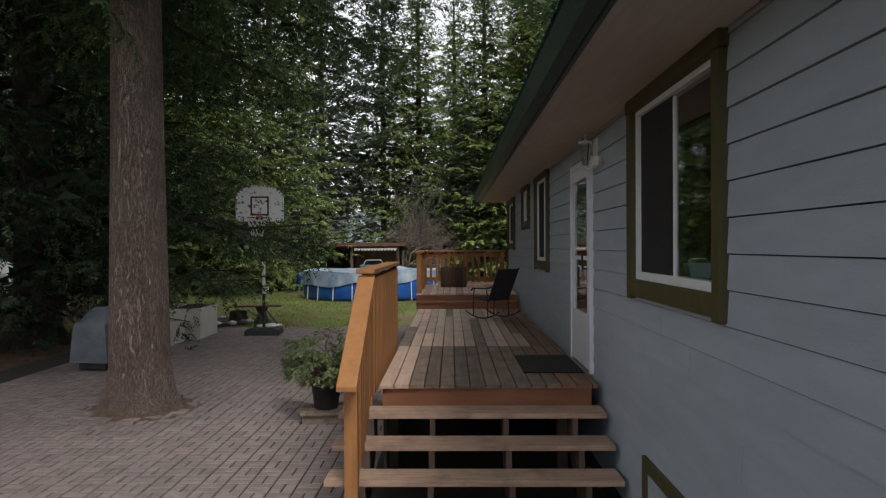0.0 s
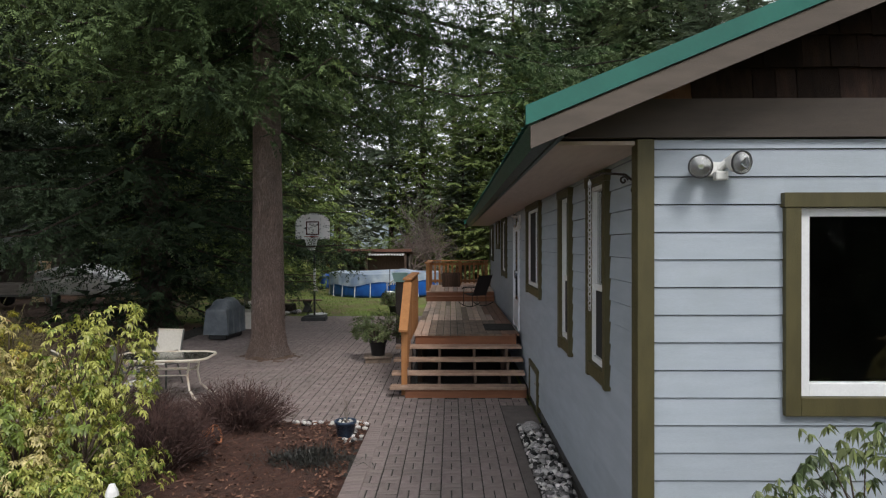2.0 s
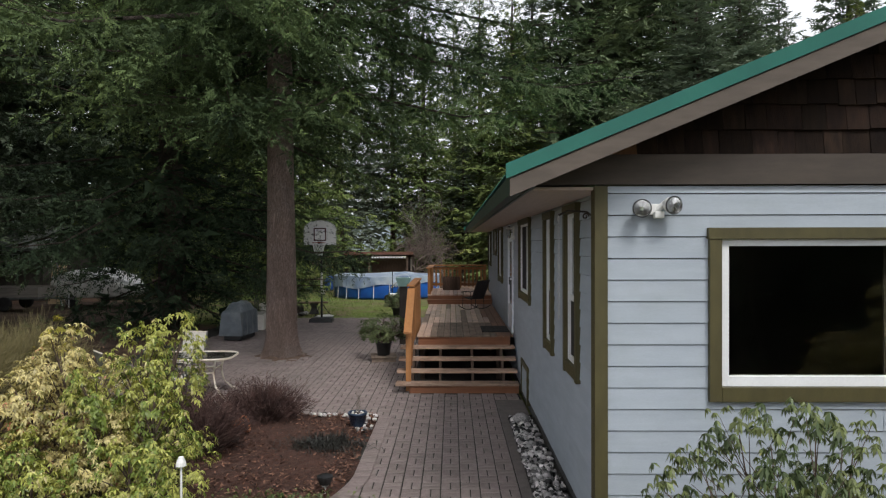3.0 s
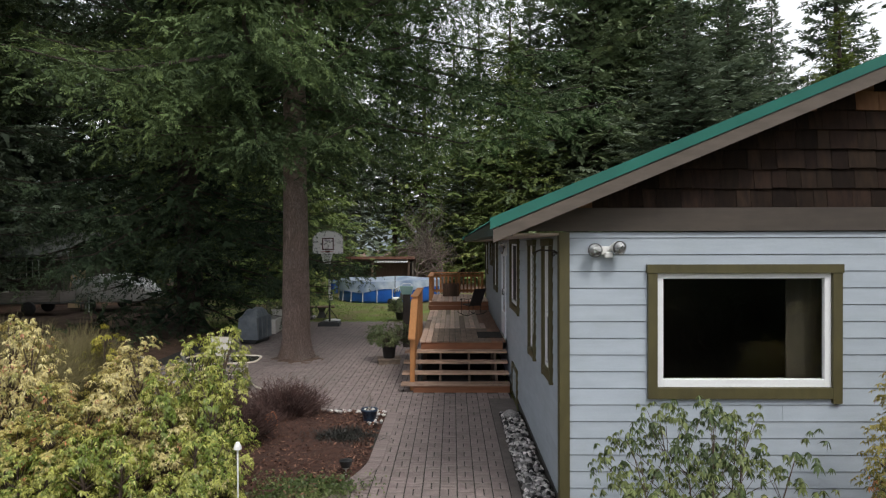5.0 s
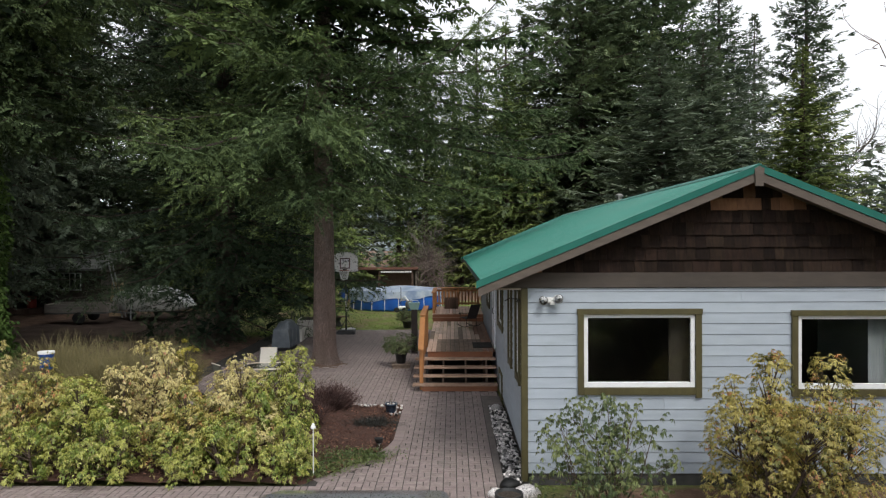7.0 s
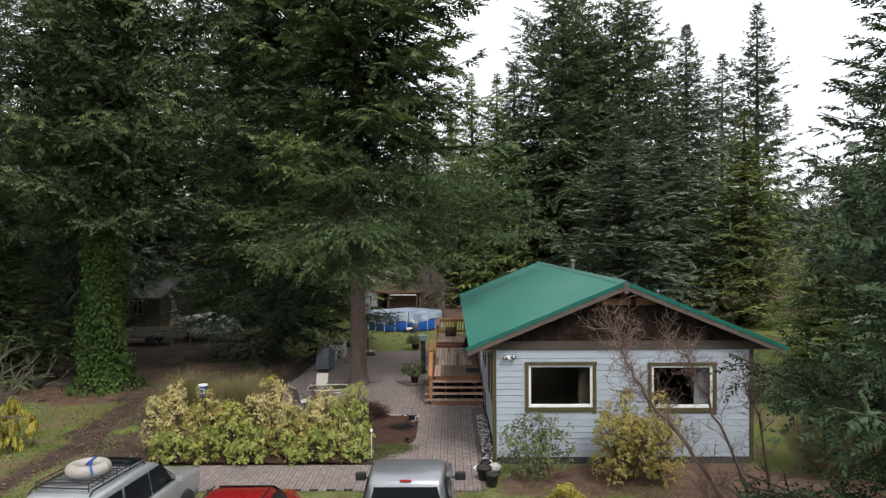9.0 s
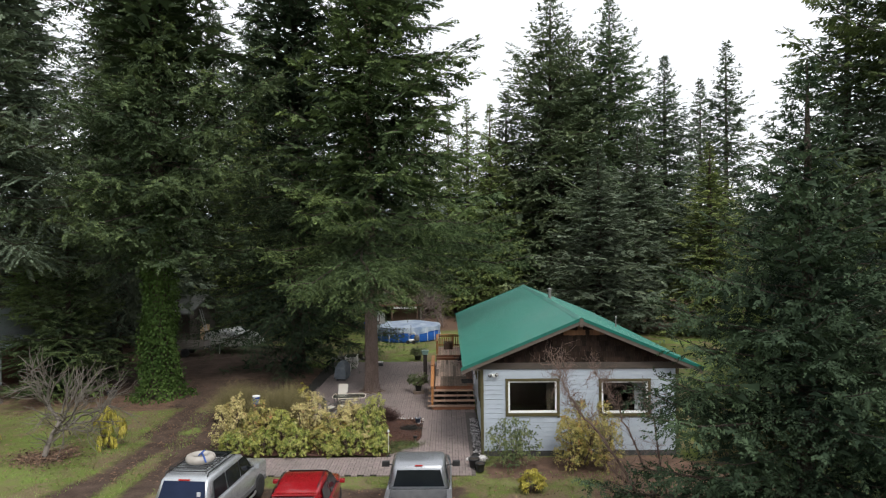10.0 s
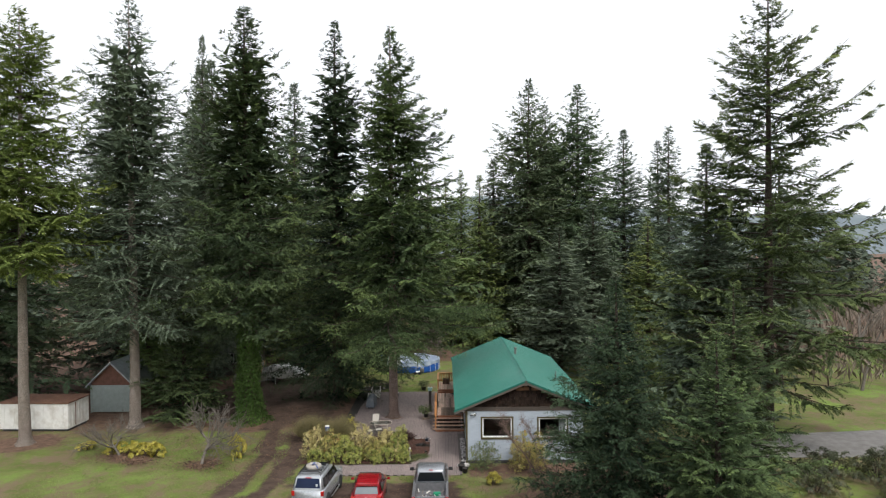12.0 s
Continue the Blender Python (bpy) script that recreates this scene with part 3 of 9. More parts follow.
for src, x, y, turn, s, sz in (
        (far_b, 18.5, 47, 80, 1.0, 1.0), (far_a, 25.5, 50, 200, 1.0, 0.86), (far_a, 17.0, 31, 30, 0.85, 0.53),
        (slim, -4.4, 46, 60, 0.8, 0.9), (far_b, 14.6, 50.5, 150, 0.95, 0.94), (far_c, -1.9, 45, 33, 0.85, 0.85), (far_c, 0.6, 52, 290, 0.9, 0.88), (far_c, 2.6, 46, 10, 0.9, 0.9), (far_a, -24.8, 25, 110, 1.0, 0.95), (far_a, -17.5, 36, 300, 1.0, 0.97), (far_c, -17.0, 33, 130, 1.1, 1.0), (slim, -8.6, 46, 10, 1.0, 0.85), (slim, 32.0, 19, 90, 1.0, 0.8),
        (slim, 34.0, 62, 210, 1.1, 1.05), (far_a, -33.0, 24, 60, 1.1, 0.95), (far_b, -41.0, 14, 170, 1.0, 0.9), 
        (far_b, -29.0, 34, 250, 1.0, 0.85), 
        (far_a, 12.0, 24, 280, 0.8, 0.45), (slim, 40.0, 34, 15, 1.0, 0.7),
        (far_c, -26.0, 14.5, 66, 0.7, 0.42), (far_c, 22.5, 29, 100, 1.1, 0.63), (slim, 1.2, 44, 190, 0.55, 0.4), (far_c, 4.8, 42, 120, 1.0, 0.86), (far_c, -8.9, 33.5, 210, 0.85, 0.8), (far_c, -10.6, 30.0, 75, 0.8, 0.62), (far_a, -22.8, 39, 20, 1.0, 0.95), (far_a, 7.2, 49, 140, 0.95, 0.74), (far_a, -21.4, 16, 250, 0.52, 0.96), (far_c, 14.5, 3.5, 40, 0.5, 0.3), (far_c, 19.0, 9.0, 140, 0.7, 0.42)):
    copy_thing(src, at_xy(x, y, turn, s, sz))
copy_thing(side_fir, at_xy(11.8, -16.8, 100, 0.9, 0.85))
copy_thing(side_fir, at_xy(-20.5, 8.5, 16, 0.95, 0.85))
tagged(copy_thing(far_a, at_xy(19.1, 3.2, 150, 0.8, 0.61)), "dense dark fir beside a taller open fir", "tree", "firs round the house")


# ---- ground ----
def smooth_step(a, b, x):
    t = np.clip((x - a) / (b - a), 0, 1)
    return t * t * (3 - 2 * t)


def path_distance(px, py, pts):
    best = np.full(px.shape, 1e9)
    for (x0, y0), (x1, y1) in zip(pts, pts[1:]):
        dx, dy = x1 - x0, y1 - y0
        t = np.clip(((px - x0) * dx + (py - y0) * dy) / (dx * dx + dy * dy), 0, 1)
        best = np.minimum(best, np.hypot(px - x0 - t * dx, py - y0 - t * dy))
    return best


def lumps(px, py, size, seed):
    """Smooth random relief from a few crossed waves."""
    rng = np.random.default_rng(seed)
    out = np.zeros(px.shape)
    for k in range(14):
        a, ph, f = rng.uniform(0, 6.28), rng.uniform(0, 6.28), rng.uniform(0.5, 2.2) / size
        out += np.sin((px * math.cos(a) + py * math.sin(a)) * f * 6.28 + ph)
    return out / 5.0


DRIVE = [(-12.2, -26), (-11.6, -12), (-10.8, -6), (-10.6, -1), (-11.6, 5), (-13.2, 12), (-15.5, 19), (-19, 24)]


def build_ground():
    step = 0.8
    xs = np.concatenate([[-1500, -500, -200, -110], np.arange(-62, 62.1, step), [110, 200, 500, 1500]])
    ys = np.concatenate([[-1500, -500, -200, -110], np.arange(-62, 78.1, step), [110, 200, 500, 1800]])
    X, Y = np.meshgrid(xs, ys)
    inner = (abs(X) < 62) & (Y > -62) & (Y < 78)
    wob = lumps(X, Y, 6, 1)
    fine = lumps(X, Y, 1.7, 2)
    d = path_distance(X, Y, DRIVE) + 0.12 * wob + 0.08 * fine
    ruts = np.maximum(1 - abs(d - 0.95) / 1.0, 0)
    drive = smooth_step(0.1, 0.5, ruts)
    parking = smooth_step(0.7, -0.7, np.maximum(np.maximum(-9.2 - X, X - 1.6), np.maximum(-16 - Y, Y + 5.6)) + 0.5 * wob + 0.3 * fine)
    parking = parking * smooth_step(-0.2, 0.5, 0.7 + 0.6 * fine - 1.1 * np.exp(-((Y + 5.9) / 0.6) ** 2))
    yard = smooth_step(1.2, -1.2, np.maximum(abs(X + 15.5) - 6.0 + 0.2 * (Y - 16), abs(Y - 16) - 9) + 0.6 * wob)
    dirt = np.clip(np.maximum(np.maximum(drive, parking), yard * 0.9), 0, 1)
    shade = smooth_step(1.5, -2.0, np.hypot(X + 9.5, Y - 10) - 5 + wob)
    wood = np.maximum(smooth_step(0, 4, -X - 23 + 1.5 * wob) * smooth_step(-1, 4, Y + 0.14 * X - 1 + wob), smooth_step(30, 36, Y + 1.5 * wob))
    wood = np.maximum(wood, smooth_step(1.2, -0.6, np.hypot(X + 15, Y - 7) - 2.6 + 0.7 * wob))
    wood = np.maximum(wood, smooth_step(1.0, -1.0, np.hypot(X - 9, (Y + 12) * 0.8) - 6 + wob))
    for cx, cy, cr in ((-15.2, -2.8, 1.1), (-20.3, -1.2, 1.6), (-16.3, 5.5, 1.2), (3.5, -4.6, 1.7), (6.0, -4.6, 1.7), (8.0, -4.4, 1.8), (-29, 1.6, 2.5)):
        wood = np.maximum(wood, smooth_step(0.5, -0.4, np.hypot(X - cx, (Y - cy) * 1.3) - cr + 0.35 * wob + 0.25 * fine))
    worn = smooth_step(-7, 4, Y + 0.8 * wob) * smooth_step(-12.5, -20, X + wob) * (0.4 + 0.12 * fine + 0.06 * wob) + 0.4 * smooth_step(3, 7.5, Y + wob) * smooth_step(-12.5, -15, X)
    worn = np.where((X > -48) & (Y < 34), worn, 0)
    duff = np.clip(np.maximum(np.maximum(wood, shade), worn), 0, 1)
    Z = np.where(inner, -0.03 + 0.02 * wob - 0.05 * drive * (1 - parking), -0.03)
    Z = np.where((X > -9.5) & (X < 10) & (Y > -6.5) & (Y < 18), np.minimum(Z, -0.06), Z)
    Z = np.where(Y > 100, np.where(Y < 300, 0.0, -2.0), Z)
    nx = len(xs)
    V = np.stack([X, Y, Z], -1).reshape(-1, 3)
    i = (np.arange(len(ys) - 1)[:, None] * nx + np.arange(nx - 1)[None]).ravel()
    me = raw_mesh("ground", V, np.stack([i, i + 1, i + nx + 1, i + nx], 1))
    me.polygons.foreach_set("use_smooth", [True] * len(me.polygons))
    for name, val in (("dirt", dirt), ("duff", duff)):
        at = me.attributes.new(name, "FLOAT", "POINT")
        at.data.foreach_set("value", val.astype(np.float32).ravel())
    m, nt, bsdf = nodes_of("lawn_dirt_and_leaf_litter")
    v = coords(nt)
    grass = mix_rgb(nt, noise_n(nt, v, 0.5, 5), (0.115, 0.145, 0.036), (0.155, 0.205, 0.047))
    grass = mix_rgb(nt, noise_n(nt, v, 0.9, 6, 0.7, 0.42, 0.64), grass, (0.19, 0.15, 0.085))
    grass = mix_rgb(nt, noise_n(nt, v, 0.22, 5, 0.6, 0.48, 0.62), grass, (0.185, 0.265, 0.06))
    grass = mix_rgb(nt, noise_n(nt, coords(nt, (1.3, 1, 1)), 0.35, 6, 0.75, 0.5, 0.62), grass, (0.2, 0.15, 0.095))
    grass = mix_rgb(nt, 0.6, grass, mix_rgb(nt, noise_n(nt, v, 22, 4, 0.6, 0.25, 0.75), (0.45, 0.45, 0.45), (1.1, 1.1, 1.0)), "MULTIPLY")
    dirtc = mix_rgb(nt, noise_n(nt, v, 1.1, 6, 0.65), (0.055, 0.036, 0.027), (0.115, 0.08, 0.062))
    dirtc = mix_rgb(nt, 0.5, dirtc, mix_rgb(nt, noise_n(nt, v, 30, 4), (0.5, 0.5, 0.5), (1.0, 1.0, 1.0)), "MULTIPLY")
    duffc = mix_rgb(nt, noise_n(nt, v, 2.2, 6, 0.7), (0.09, 0.055, 0.04), (0.18, 0.112, 0.078))
    duffc = mix_rgb(nt, noise_n(nt, v, 14, 4, 0.7, 0.55, 0.7), duffc, (0.17, 0.12, 0.08))
    breakup = math_n(nt, "SUBTRACT", noise_n(nt, v, 3.5, 6, 0.7, 0.2, 0.8), 0.5)
    outs = []
    for nm in ("duff", "dirt"):
        a = nt.nodes.new("ShaderNodeAttribute")
        a.attribute_name = nm
        r = nt.nodes.new("ShaderNodeMapRange")
        r.inputs[1].default_value, r.inputs[2].default_value = 0.32, 0.68
        nt.links.new(math_n(nt, "ADD", a.outputs["Fac"], math_n(nt, "MULTIPLY", breakup, 0.6)), r.inputs[0])
        outs.append(r.outputs[0])
    col = mix_rgb(nt, outs[0], grass, duffc)
    col = mix_rgb(nt, outs[1], col, dirtc)
    nt.links.new(col, bsdf.inputs["Base Color"])
    bsdf.inputs["Roughness"].default_value = 0.95
    bsdf.inputs["Specular IOR Level"].default_value = 0.2
    b = nt.nodes.new("ShaderNodeBump")
    b.inputs["Strength"].default_value, b.inputs["Distance"].default_value = 0.6, 0.05
    nt.links.new(noise_n(nt, v, 18, 5, 0.7, 0.2, 0.8), b.inputs["Height"])
    nt.links.new(b.outputs[0], bsdf.inputs["Normal"])
    me.materials.append(m)
    g = new("ground", me)
    tagged(g, "mown lawn worn to brown dirt along the drive", "ground", kind="structure")
    return X, Y, dirt, duff


build_ground()


# ---- house ----
HX0, HX1, HY0, HY1 = 1.63, 8.97, -3.15, 15.2
WALL_TOP, EAVE_Z, RIDGE_X, RIDGE_Z = 3.23, 3.34, 5.27, 5.17
EAVE_X0, EAVE_X1, RAKE_Y0, RAKE_Y1 = 0.80, 9.74, -3.55, 15.6
COURSE = 0.1777
SLOPE = (RIDGE_Z - EAVE_Z) / (RIDGE_X - EAVE_X0)
house = thing("house", "long single-storey house with pale grey siding and green metal roof", "house")
wall_front = part("wall", bx(HX0 + 0.05, HX1 - 0.05, HY0 + 0.04, HY0 + 0.06, 0.02, WALL_TOP), M_FOUND, house, "pale grey gable wall with horizontal lap siding")

# openings: (start, end, sill, head), the outer edge of the white frame
FRONT_OPEN = [(2.56, 4.40, 1.58, 2.79), (6.08, 7.83, 1.55, 2.76)]
SIDE_OPEN = [(-1.84, -1.23, 1.49, 3.08), (-0.12, 0.46, 1.49, 3.08), (2.38, 3.93, 1.90, 3.11), (5.45, 6.50, 0.92, 3.00), (8.40, 9.64, 1.92, 3.13),
             (10.72, 11.62, 2.58, 3.13), (13.42, 14.78, 2.2, 3.08), (2.72, 3.60, 0.10, 0.60)]


def wall_with_holes(axis, at0, at1, s0, s1, z0, z1, holes):
    """A wall slab with openings cut right through: one skin of shared corners."""
    cs = sorted({s0, s1, *[h[0] for h in holes], *[h[1] for h in holes]})
    cz = sorted({z0, z1, *[max(z0, h[2]) for h in holes], *[h[3] for h in holes]})
    bm = bmesh.new()
    made = {}

    def v(i, j, k):
        if (i, j, k) not in made:
            w = at1 if k else at0
            made[i, j, k] = bm.verts.new((w, cs[i], cz[j]) if axis == "y" else (cs[i], w, cz[j]))
        return made[i, j, k]

    def solid(i, j):
        if not (0 <= i < len(cs) - 1 and 0 <= j < len(cz) - 1):
            return False
        ms, mz = (cs[i] + cs[i + 1]) / 2, (cz[j] + cz[j + 1]) / 2
        return not any(h[0] < ms < h[1] and h[2] < mz < h[3] for h in holes)
    for i in range(len(cs) - 1):
        for j in range(len(cz) - 1):
            if not solid(i, j):
                continue
            for k in (0, 1):
                bm.faces.new((v(i, j, k), v(i + 1, j, k), v(i + 1, j + 1, k), v(i, j + 1, k)))
            for di, dj, p, q in ((-1, 0, (i, j), (i, j + 1)), (1, 0, (i + 1, j), (i + 1, j + 1)), (0, -1, (i, j), (i + 1, j)), (0, 1, (i, j + 1), (i + 1, j + 1))):
                if not solid(i + di, j + dj):
                    bm.faces.new((v(*p, 0), v(*q, 0), v(*q, 1), v(*p, 1)))
    bmesh.ops.recalc_face_normals(bm, faces=bm.faces)
    return bm


def siding(parent, axis, face, s0, s1, holes, courses):
    """Lap boards: each is a wedge, proud at its lower edge over a shadow gap, cut round the openings."""
    rng = random.Random(5 if axis == "x" else 6)

    def board(a, b, z0, z1, zb, zt):
        if z1 - z0 < 0.012 or b - a < 0.02:
            return
        out0, out1 = (0.011 * (z - zb) / (zt - zb) for z in (z0, z1))
        prof = [(face + 0.045, z0), (face + out0, z0), (face + out1, z1), (face + 0.045, z1)]
        part("siding_board", prism(prof, "x" if axis == "x" else "y", a, b), M_SIDING, parent)
    for c in range(courses):
        z0 = 0.15 + c * COURSE
        z1 = min(z0 + COURSE - 0.006, WALL_TOP)
        free = [(s0, s1)]
        for h0, h1, hz0, hz1 in holes:
            if hz0 < z1 and hz1 > z0:
                nxt = []
                for a, b in free:
                    if h0 >= b or h1 <= a:
                        nxt.append((a, b))
                    else:
                        nxt += [(a, h0), (h1, b)]
                free = [q for q in nxt if q[1] - q[0] > 0.02]
                board(h0, h1, z0, min(hz0, z1), z0, z1)
                board(h0, h1, max(hz1, z0), z1, z0, z1)
        for a, b in free:
            if b - a > 3.0:
                k = a + (b - a) * rng.uniform(0.3, 0.7)
                board(a, k - 0.0015, z0, z1, z0, z1)
                board(k + 0.0015, b, z0, z1, z0, z1)
            else:
                board(a, b, z0, z1, z0, z1)


wall_front.data = mesh_of(wall_with_holes("x", HY0 + 0.045, HY0 + 0.17, HX0 + 0.05, HX1 - 0.05, 0.0, WALL_TOP, FRONT_OPEN), "wall")
wall_front.data.materials.append(M_FOUND)
siding(wall_front, "x", HY0, HX0 + 0.005, HX1 - 0.095, [(a - 0.09, b + 0.09, c - 0.13, d + 0.08) for a, b, c, d in FRONT_OPEN], 18)
wall_side = part("wall", wall_with_holes("y", HX0 + 0.045, HX0 + 0.17, HY0 + 0.172, HY1, 0.0, WALL_TOP, SIDE_OPEN), M_FOUND, house, "pale grey long wall with lap siding under the eaves")
siding(wall_side, "y", HX0, HY0 + 0.14, HY1 - 0.1, [(a - 0.1, b + 0.1, c - 0.13, d + 0.09) if k not in (3, 7) else (a - 0.02, b + 0.02, c, d + 0.03) for k, (a, b, c, d) in enumerate(SIDE_OPEN)], 18)
part("wall", bx(HX1 - 0.17, HX1, HY0 + 0.172, HY1, 0, WALL_TOP), M_SIDING, house)
part("wall", bx(HX0 + 0.172, HX1 - 0.172, HY1 - 0.12, HY1, 0, WALL_TOP), M_SIDING, house)
for x0, x1, y0, y1 in ((HX0 - 0.105, HX0 + 0.003, HY0 - 0.022, HY0 + 0.13), (HX1 - 0.095, HX1 + 0.02, HY0 - 0.022, HY0 + 0.0), (HX0 - 0.02, HX0 + 0.0, HY1 - 0.1, HY1 + 0.02)):
    part("corner_trim", bx(x0, x1, y0, y1, 0.02, WALL_TOP, 0.004), M_TRIM, house, "olive corner board")
part("foundation", bx(HX0 + 0.06, HX1 - 0.06, HY0 + 0.03, HY0 + 0.045, -0.1, 0.15), M_FOUND, house)
part("foundation", bx(HX0 + 0.03, HX0 + 0.045, HY0 + 0.05, HY1, -0.1, 0.15), M_FOUND, house)
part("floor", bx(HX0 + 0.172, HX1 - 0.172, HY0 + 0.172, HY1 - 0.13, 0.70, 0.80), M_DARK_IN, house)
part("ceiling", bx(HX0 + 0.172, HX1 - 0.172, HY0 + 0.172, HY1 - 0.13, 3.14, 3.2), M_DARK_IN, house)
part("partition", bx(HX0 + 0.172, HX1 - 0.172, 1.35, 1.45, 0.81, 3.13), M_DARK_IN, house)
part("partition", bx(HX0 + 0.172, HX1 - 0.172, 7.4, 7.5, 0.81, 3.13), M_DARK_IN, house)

# gable: belly band and shingles
part("belly_band", prism([(EAVE_X0 + 0.26, WALL_TOP + 0.01), (EAVE_X1 - 0.26, WALL_TOP + 0.01), (EAVE_X1 - 0.62, 3.485), (EAVE_X0 + 0.62, 3.485)], "y", HY0 - 0.03, HY0 + 0.03), M_BAND, house, "broad brown band board across the gable")
gable = part("gable_wall", prism([(1.35, 3.46), (9.19, 3.46), (RIDGE_X, 3.46 + 3.85 * SLOPE)], "y", HY0 + 0.04, HY0 + 0.14), M_FOUND, house, "gable clad in dark brown cedar shingles")
rng = random.Random(12)
row = 0
z = 3.485
while z < 5.0:
    half = (RIDGE_Z - 0.12 - z) / SLOPE
    x = RIDGE_X - half - 0.1 * rng.random()
    while x < RIDGE_X + half:
        w = rng.uniform(0.12, 0.3)
        top = z + 0.235
        mid = x + w / 2
        if abs(mid - RIDGE_X) < half - 0.08:
            lim = EAVE_Z + (RIDGE_X - abs(mid - RIDGE_X) - EAVE_X0) * SLOPE - 0.12
            if top > lim:
                top = max(lim, z + 0.03)
            drop = rng.uniform(-0.008, 0.008)
            newer = (z > 4.45 and rng.random() < 0.45) or rng.random() < 0.02
            part("shingle", prism([(HY0 + 0.0 - rng.uniform(0, 0.008), z + drop), (HY0 + 0.028, top), (HY0 + 0.04, top), (HY0 + 0.04, z + drop)], "x", x + 0.002, x + w - 0.002), M_SHINGLE_NEW if newer else M_SHINGLE, gable)
        x += w
    z += 0.205
    row += 1

# roof
SHEET_X0 = EAVE_X0 + 0.07
SHEET_Z0 = EAVE_Z + 0.07 * SLOPE


def metal_roof(sign):
    """A ribbed metal sheet over one slope."""
    bm = bmesh.new()
    ribs = []
    y = RAKE_Y0
    while y < RAKE_Y1 - 0.01:
        for off, hgt in ((0.0, 0.0), (0.19, 0.0), (0.20, 0.012), (0.225, 0.012), (0.235, 0.0)):
            ribs.append((min(y + off, RAKE_Y1), hgt))
        y += 0.235
    ribs.append((RAKE_Y1, 0.0))
    ex, ez = (SHEET_X0 - 0.03, SHEET_Z0) if sign > 0 else (EAVE_X1 + 0.03, EAVE_Z)
    lo, hi = [], []
    for yy, hgt in ribs:
        lo.append(bm.verts.new((ex, yy, ez + 0.012 + hgt)))
        hi.append(bm.verts.new((RIDGE_X, yy, RIDGE_Z + 0.028 + hgt)))
    for k in range(len(ribs) - 1):
        f = (lo[k], hi[k], hi[k + 1], lo[k + 1])
        bm.faces.new(f if sign < 0 else f[::-1])
    return bm


roof = part("roof", prism([(SHEET_X0, SHEET_Z0), (RIDGE_X, RIDGE_Z), (EAVE_X1, EAVE_Z), (EAVE_X1 - 0.02, EAVE_Z - 0.1), (RIDGE_X, RIDGE_Z - 0.12), (SHEET_X0 + 0.02, SHEET_Z0 - 0.1)], "y", RAKE_Y0 + 0.03, RAKE_Y1 - 0.03), M_BROWN, house, "green ribbed metal gable roof")
part("metal_sheet", metal_roof(1), M_ROOF, roof)
part("metal_sheet", metal_roof(-1), M_ROOF, roof)
part("ridge_cap", prism([(RIDGE_X - 0.16, RIDGE_Z - 0.02), (RIDGE_X, RIDGE_Z + 0.065), (RIDGE_X + 0.16, RIDGE_Z - 0.02), (RIDGE_X, RIDGE_Z + 0.045)], "y", RAKE_Y0 - 0.02, RAKE_Y1 + 0.02), M_ROOF, roof)
for sgn in (1, -1):
    ex = EAVE_X0 - 0.03 if sgn > 0 else EAVE_X1 + 0.03
    for yy in (RAKE_Y0, RAKE_Y1 - 0.03):
        part("edge_flashing", prism([(ex, EAVE_Z - 0.085), (ex, EAVE_Z + 0.03), (RIDGE_X, RIDGE_Z + 0.05), (RIDGE_X, RIDGE_Z - 0.065)], "y", yy - 0.012, yy + 0.028), M_ROOF_EDGE, roof, "bright green metal edge trim")
        part("barge_board", prism([(ex + sgn * 0.03, EAVE_Z - 0.22), (ex + sgn * 0.03, EAVE_Z - 0.088), (RIDGE_X, RIDGE_Z - 0.068), (RIDGE_X, RIDGE_Z - 0.21)], "y", yy + 0.002, yy + 0.028), M_BROWN, roof, "grey-brown barge board")
part("finial_block", prism([(RIDGE_X - 0.06, RIDGE_Z - 0.3), (RIDGE_X + 0.06, RIDGE_Z - 0.3), (RIDGE_X + 0.075, RIDGE_Z - 0.02), (RIDGE_X, RIDGE_Z + 0.02), (RIDGE_X - 0.075, RIDGE_Z - 0.02)], "y", RAKE_Y0 - 0.03, RAKE_Y0 + 0.0), M_BROWN, roof)
part("soffit", bx(SHEET_X0 + 0.135, HX0 - 0.003, HY0 + 0.032, RAKE_Y1 - 0.04, 3.2, 3.225), M_SOFFIT, roof, "cream boarded soffit")
part("soffit", bx(HX1 + 0.003, EAVE_X1 - 0.05, HY0 + 0.032, RAKE_Y1 - 0.04, 3.2, 3.225), M_SOFFIT, roof, "cream boarded soffit")
part("rake_soffit", prism([(EAVE_X0 + 0.3, EAVE_Z - 0.02), (RIDGE_X, RIDGE_Z - 0.135), (EAVE_X1 - 0.3, EAVE_Z - 0.02), (EAVE_X1 - 0.3, EAVE_Z - 0.045), (RIDGE_X, RIDGE_Z - 0.16), (EAVE_X0 + 0.3, EAVE_Z - 0.045)], "y", RAKE_Y0 + 0.03, HY0 - 0.03), M_BROWN, roof)
gx, gz = SHEET_X0 - 0.015, SHEET_Z0 - 0.02
gut = [(gx, gz), (gx - 0.012, gz - 0.008), (gx - 0.006, gz - 0.03), (gx + 0.004, gz - 0.06), (gx + 0.03, gz - 0.14), (gx + 0.115, gz - 0.145), (gx + 0.115, gz - 0.13), (gx + 0.04, gz - 0.125), (gx + 0.016, gz - 0.05)]
part("gutter", prism(gut, "y", RAKE_Y0 + 0.03, RAKE_Y1 - 0.03), M_GUTTER, roof, "dark green eaves gutter")
part("fascia", bx(gx + 0.118, gx + 0.145, RAKE_Y0 + 0.03, RAKE_Y1 - 0.03, 3.19, SHEET_Z0 - 0.06), M_GUTTER, roof)
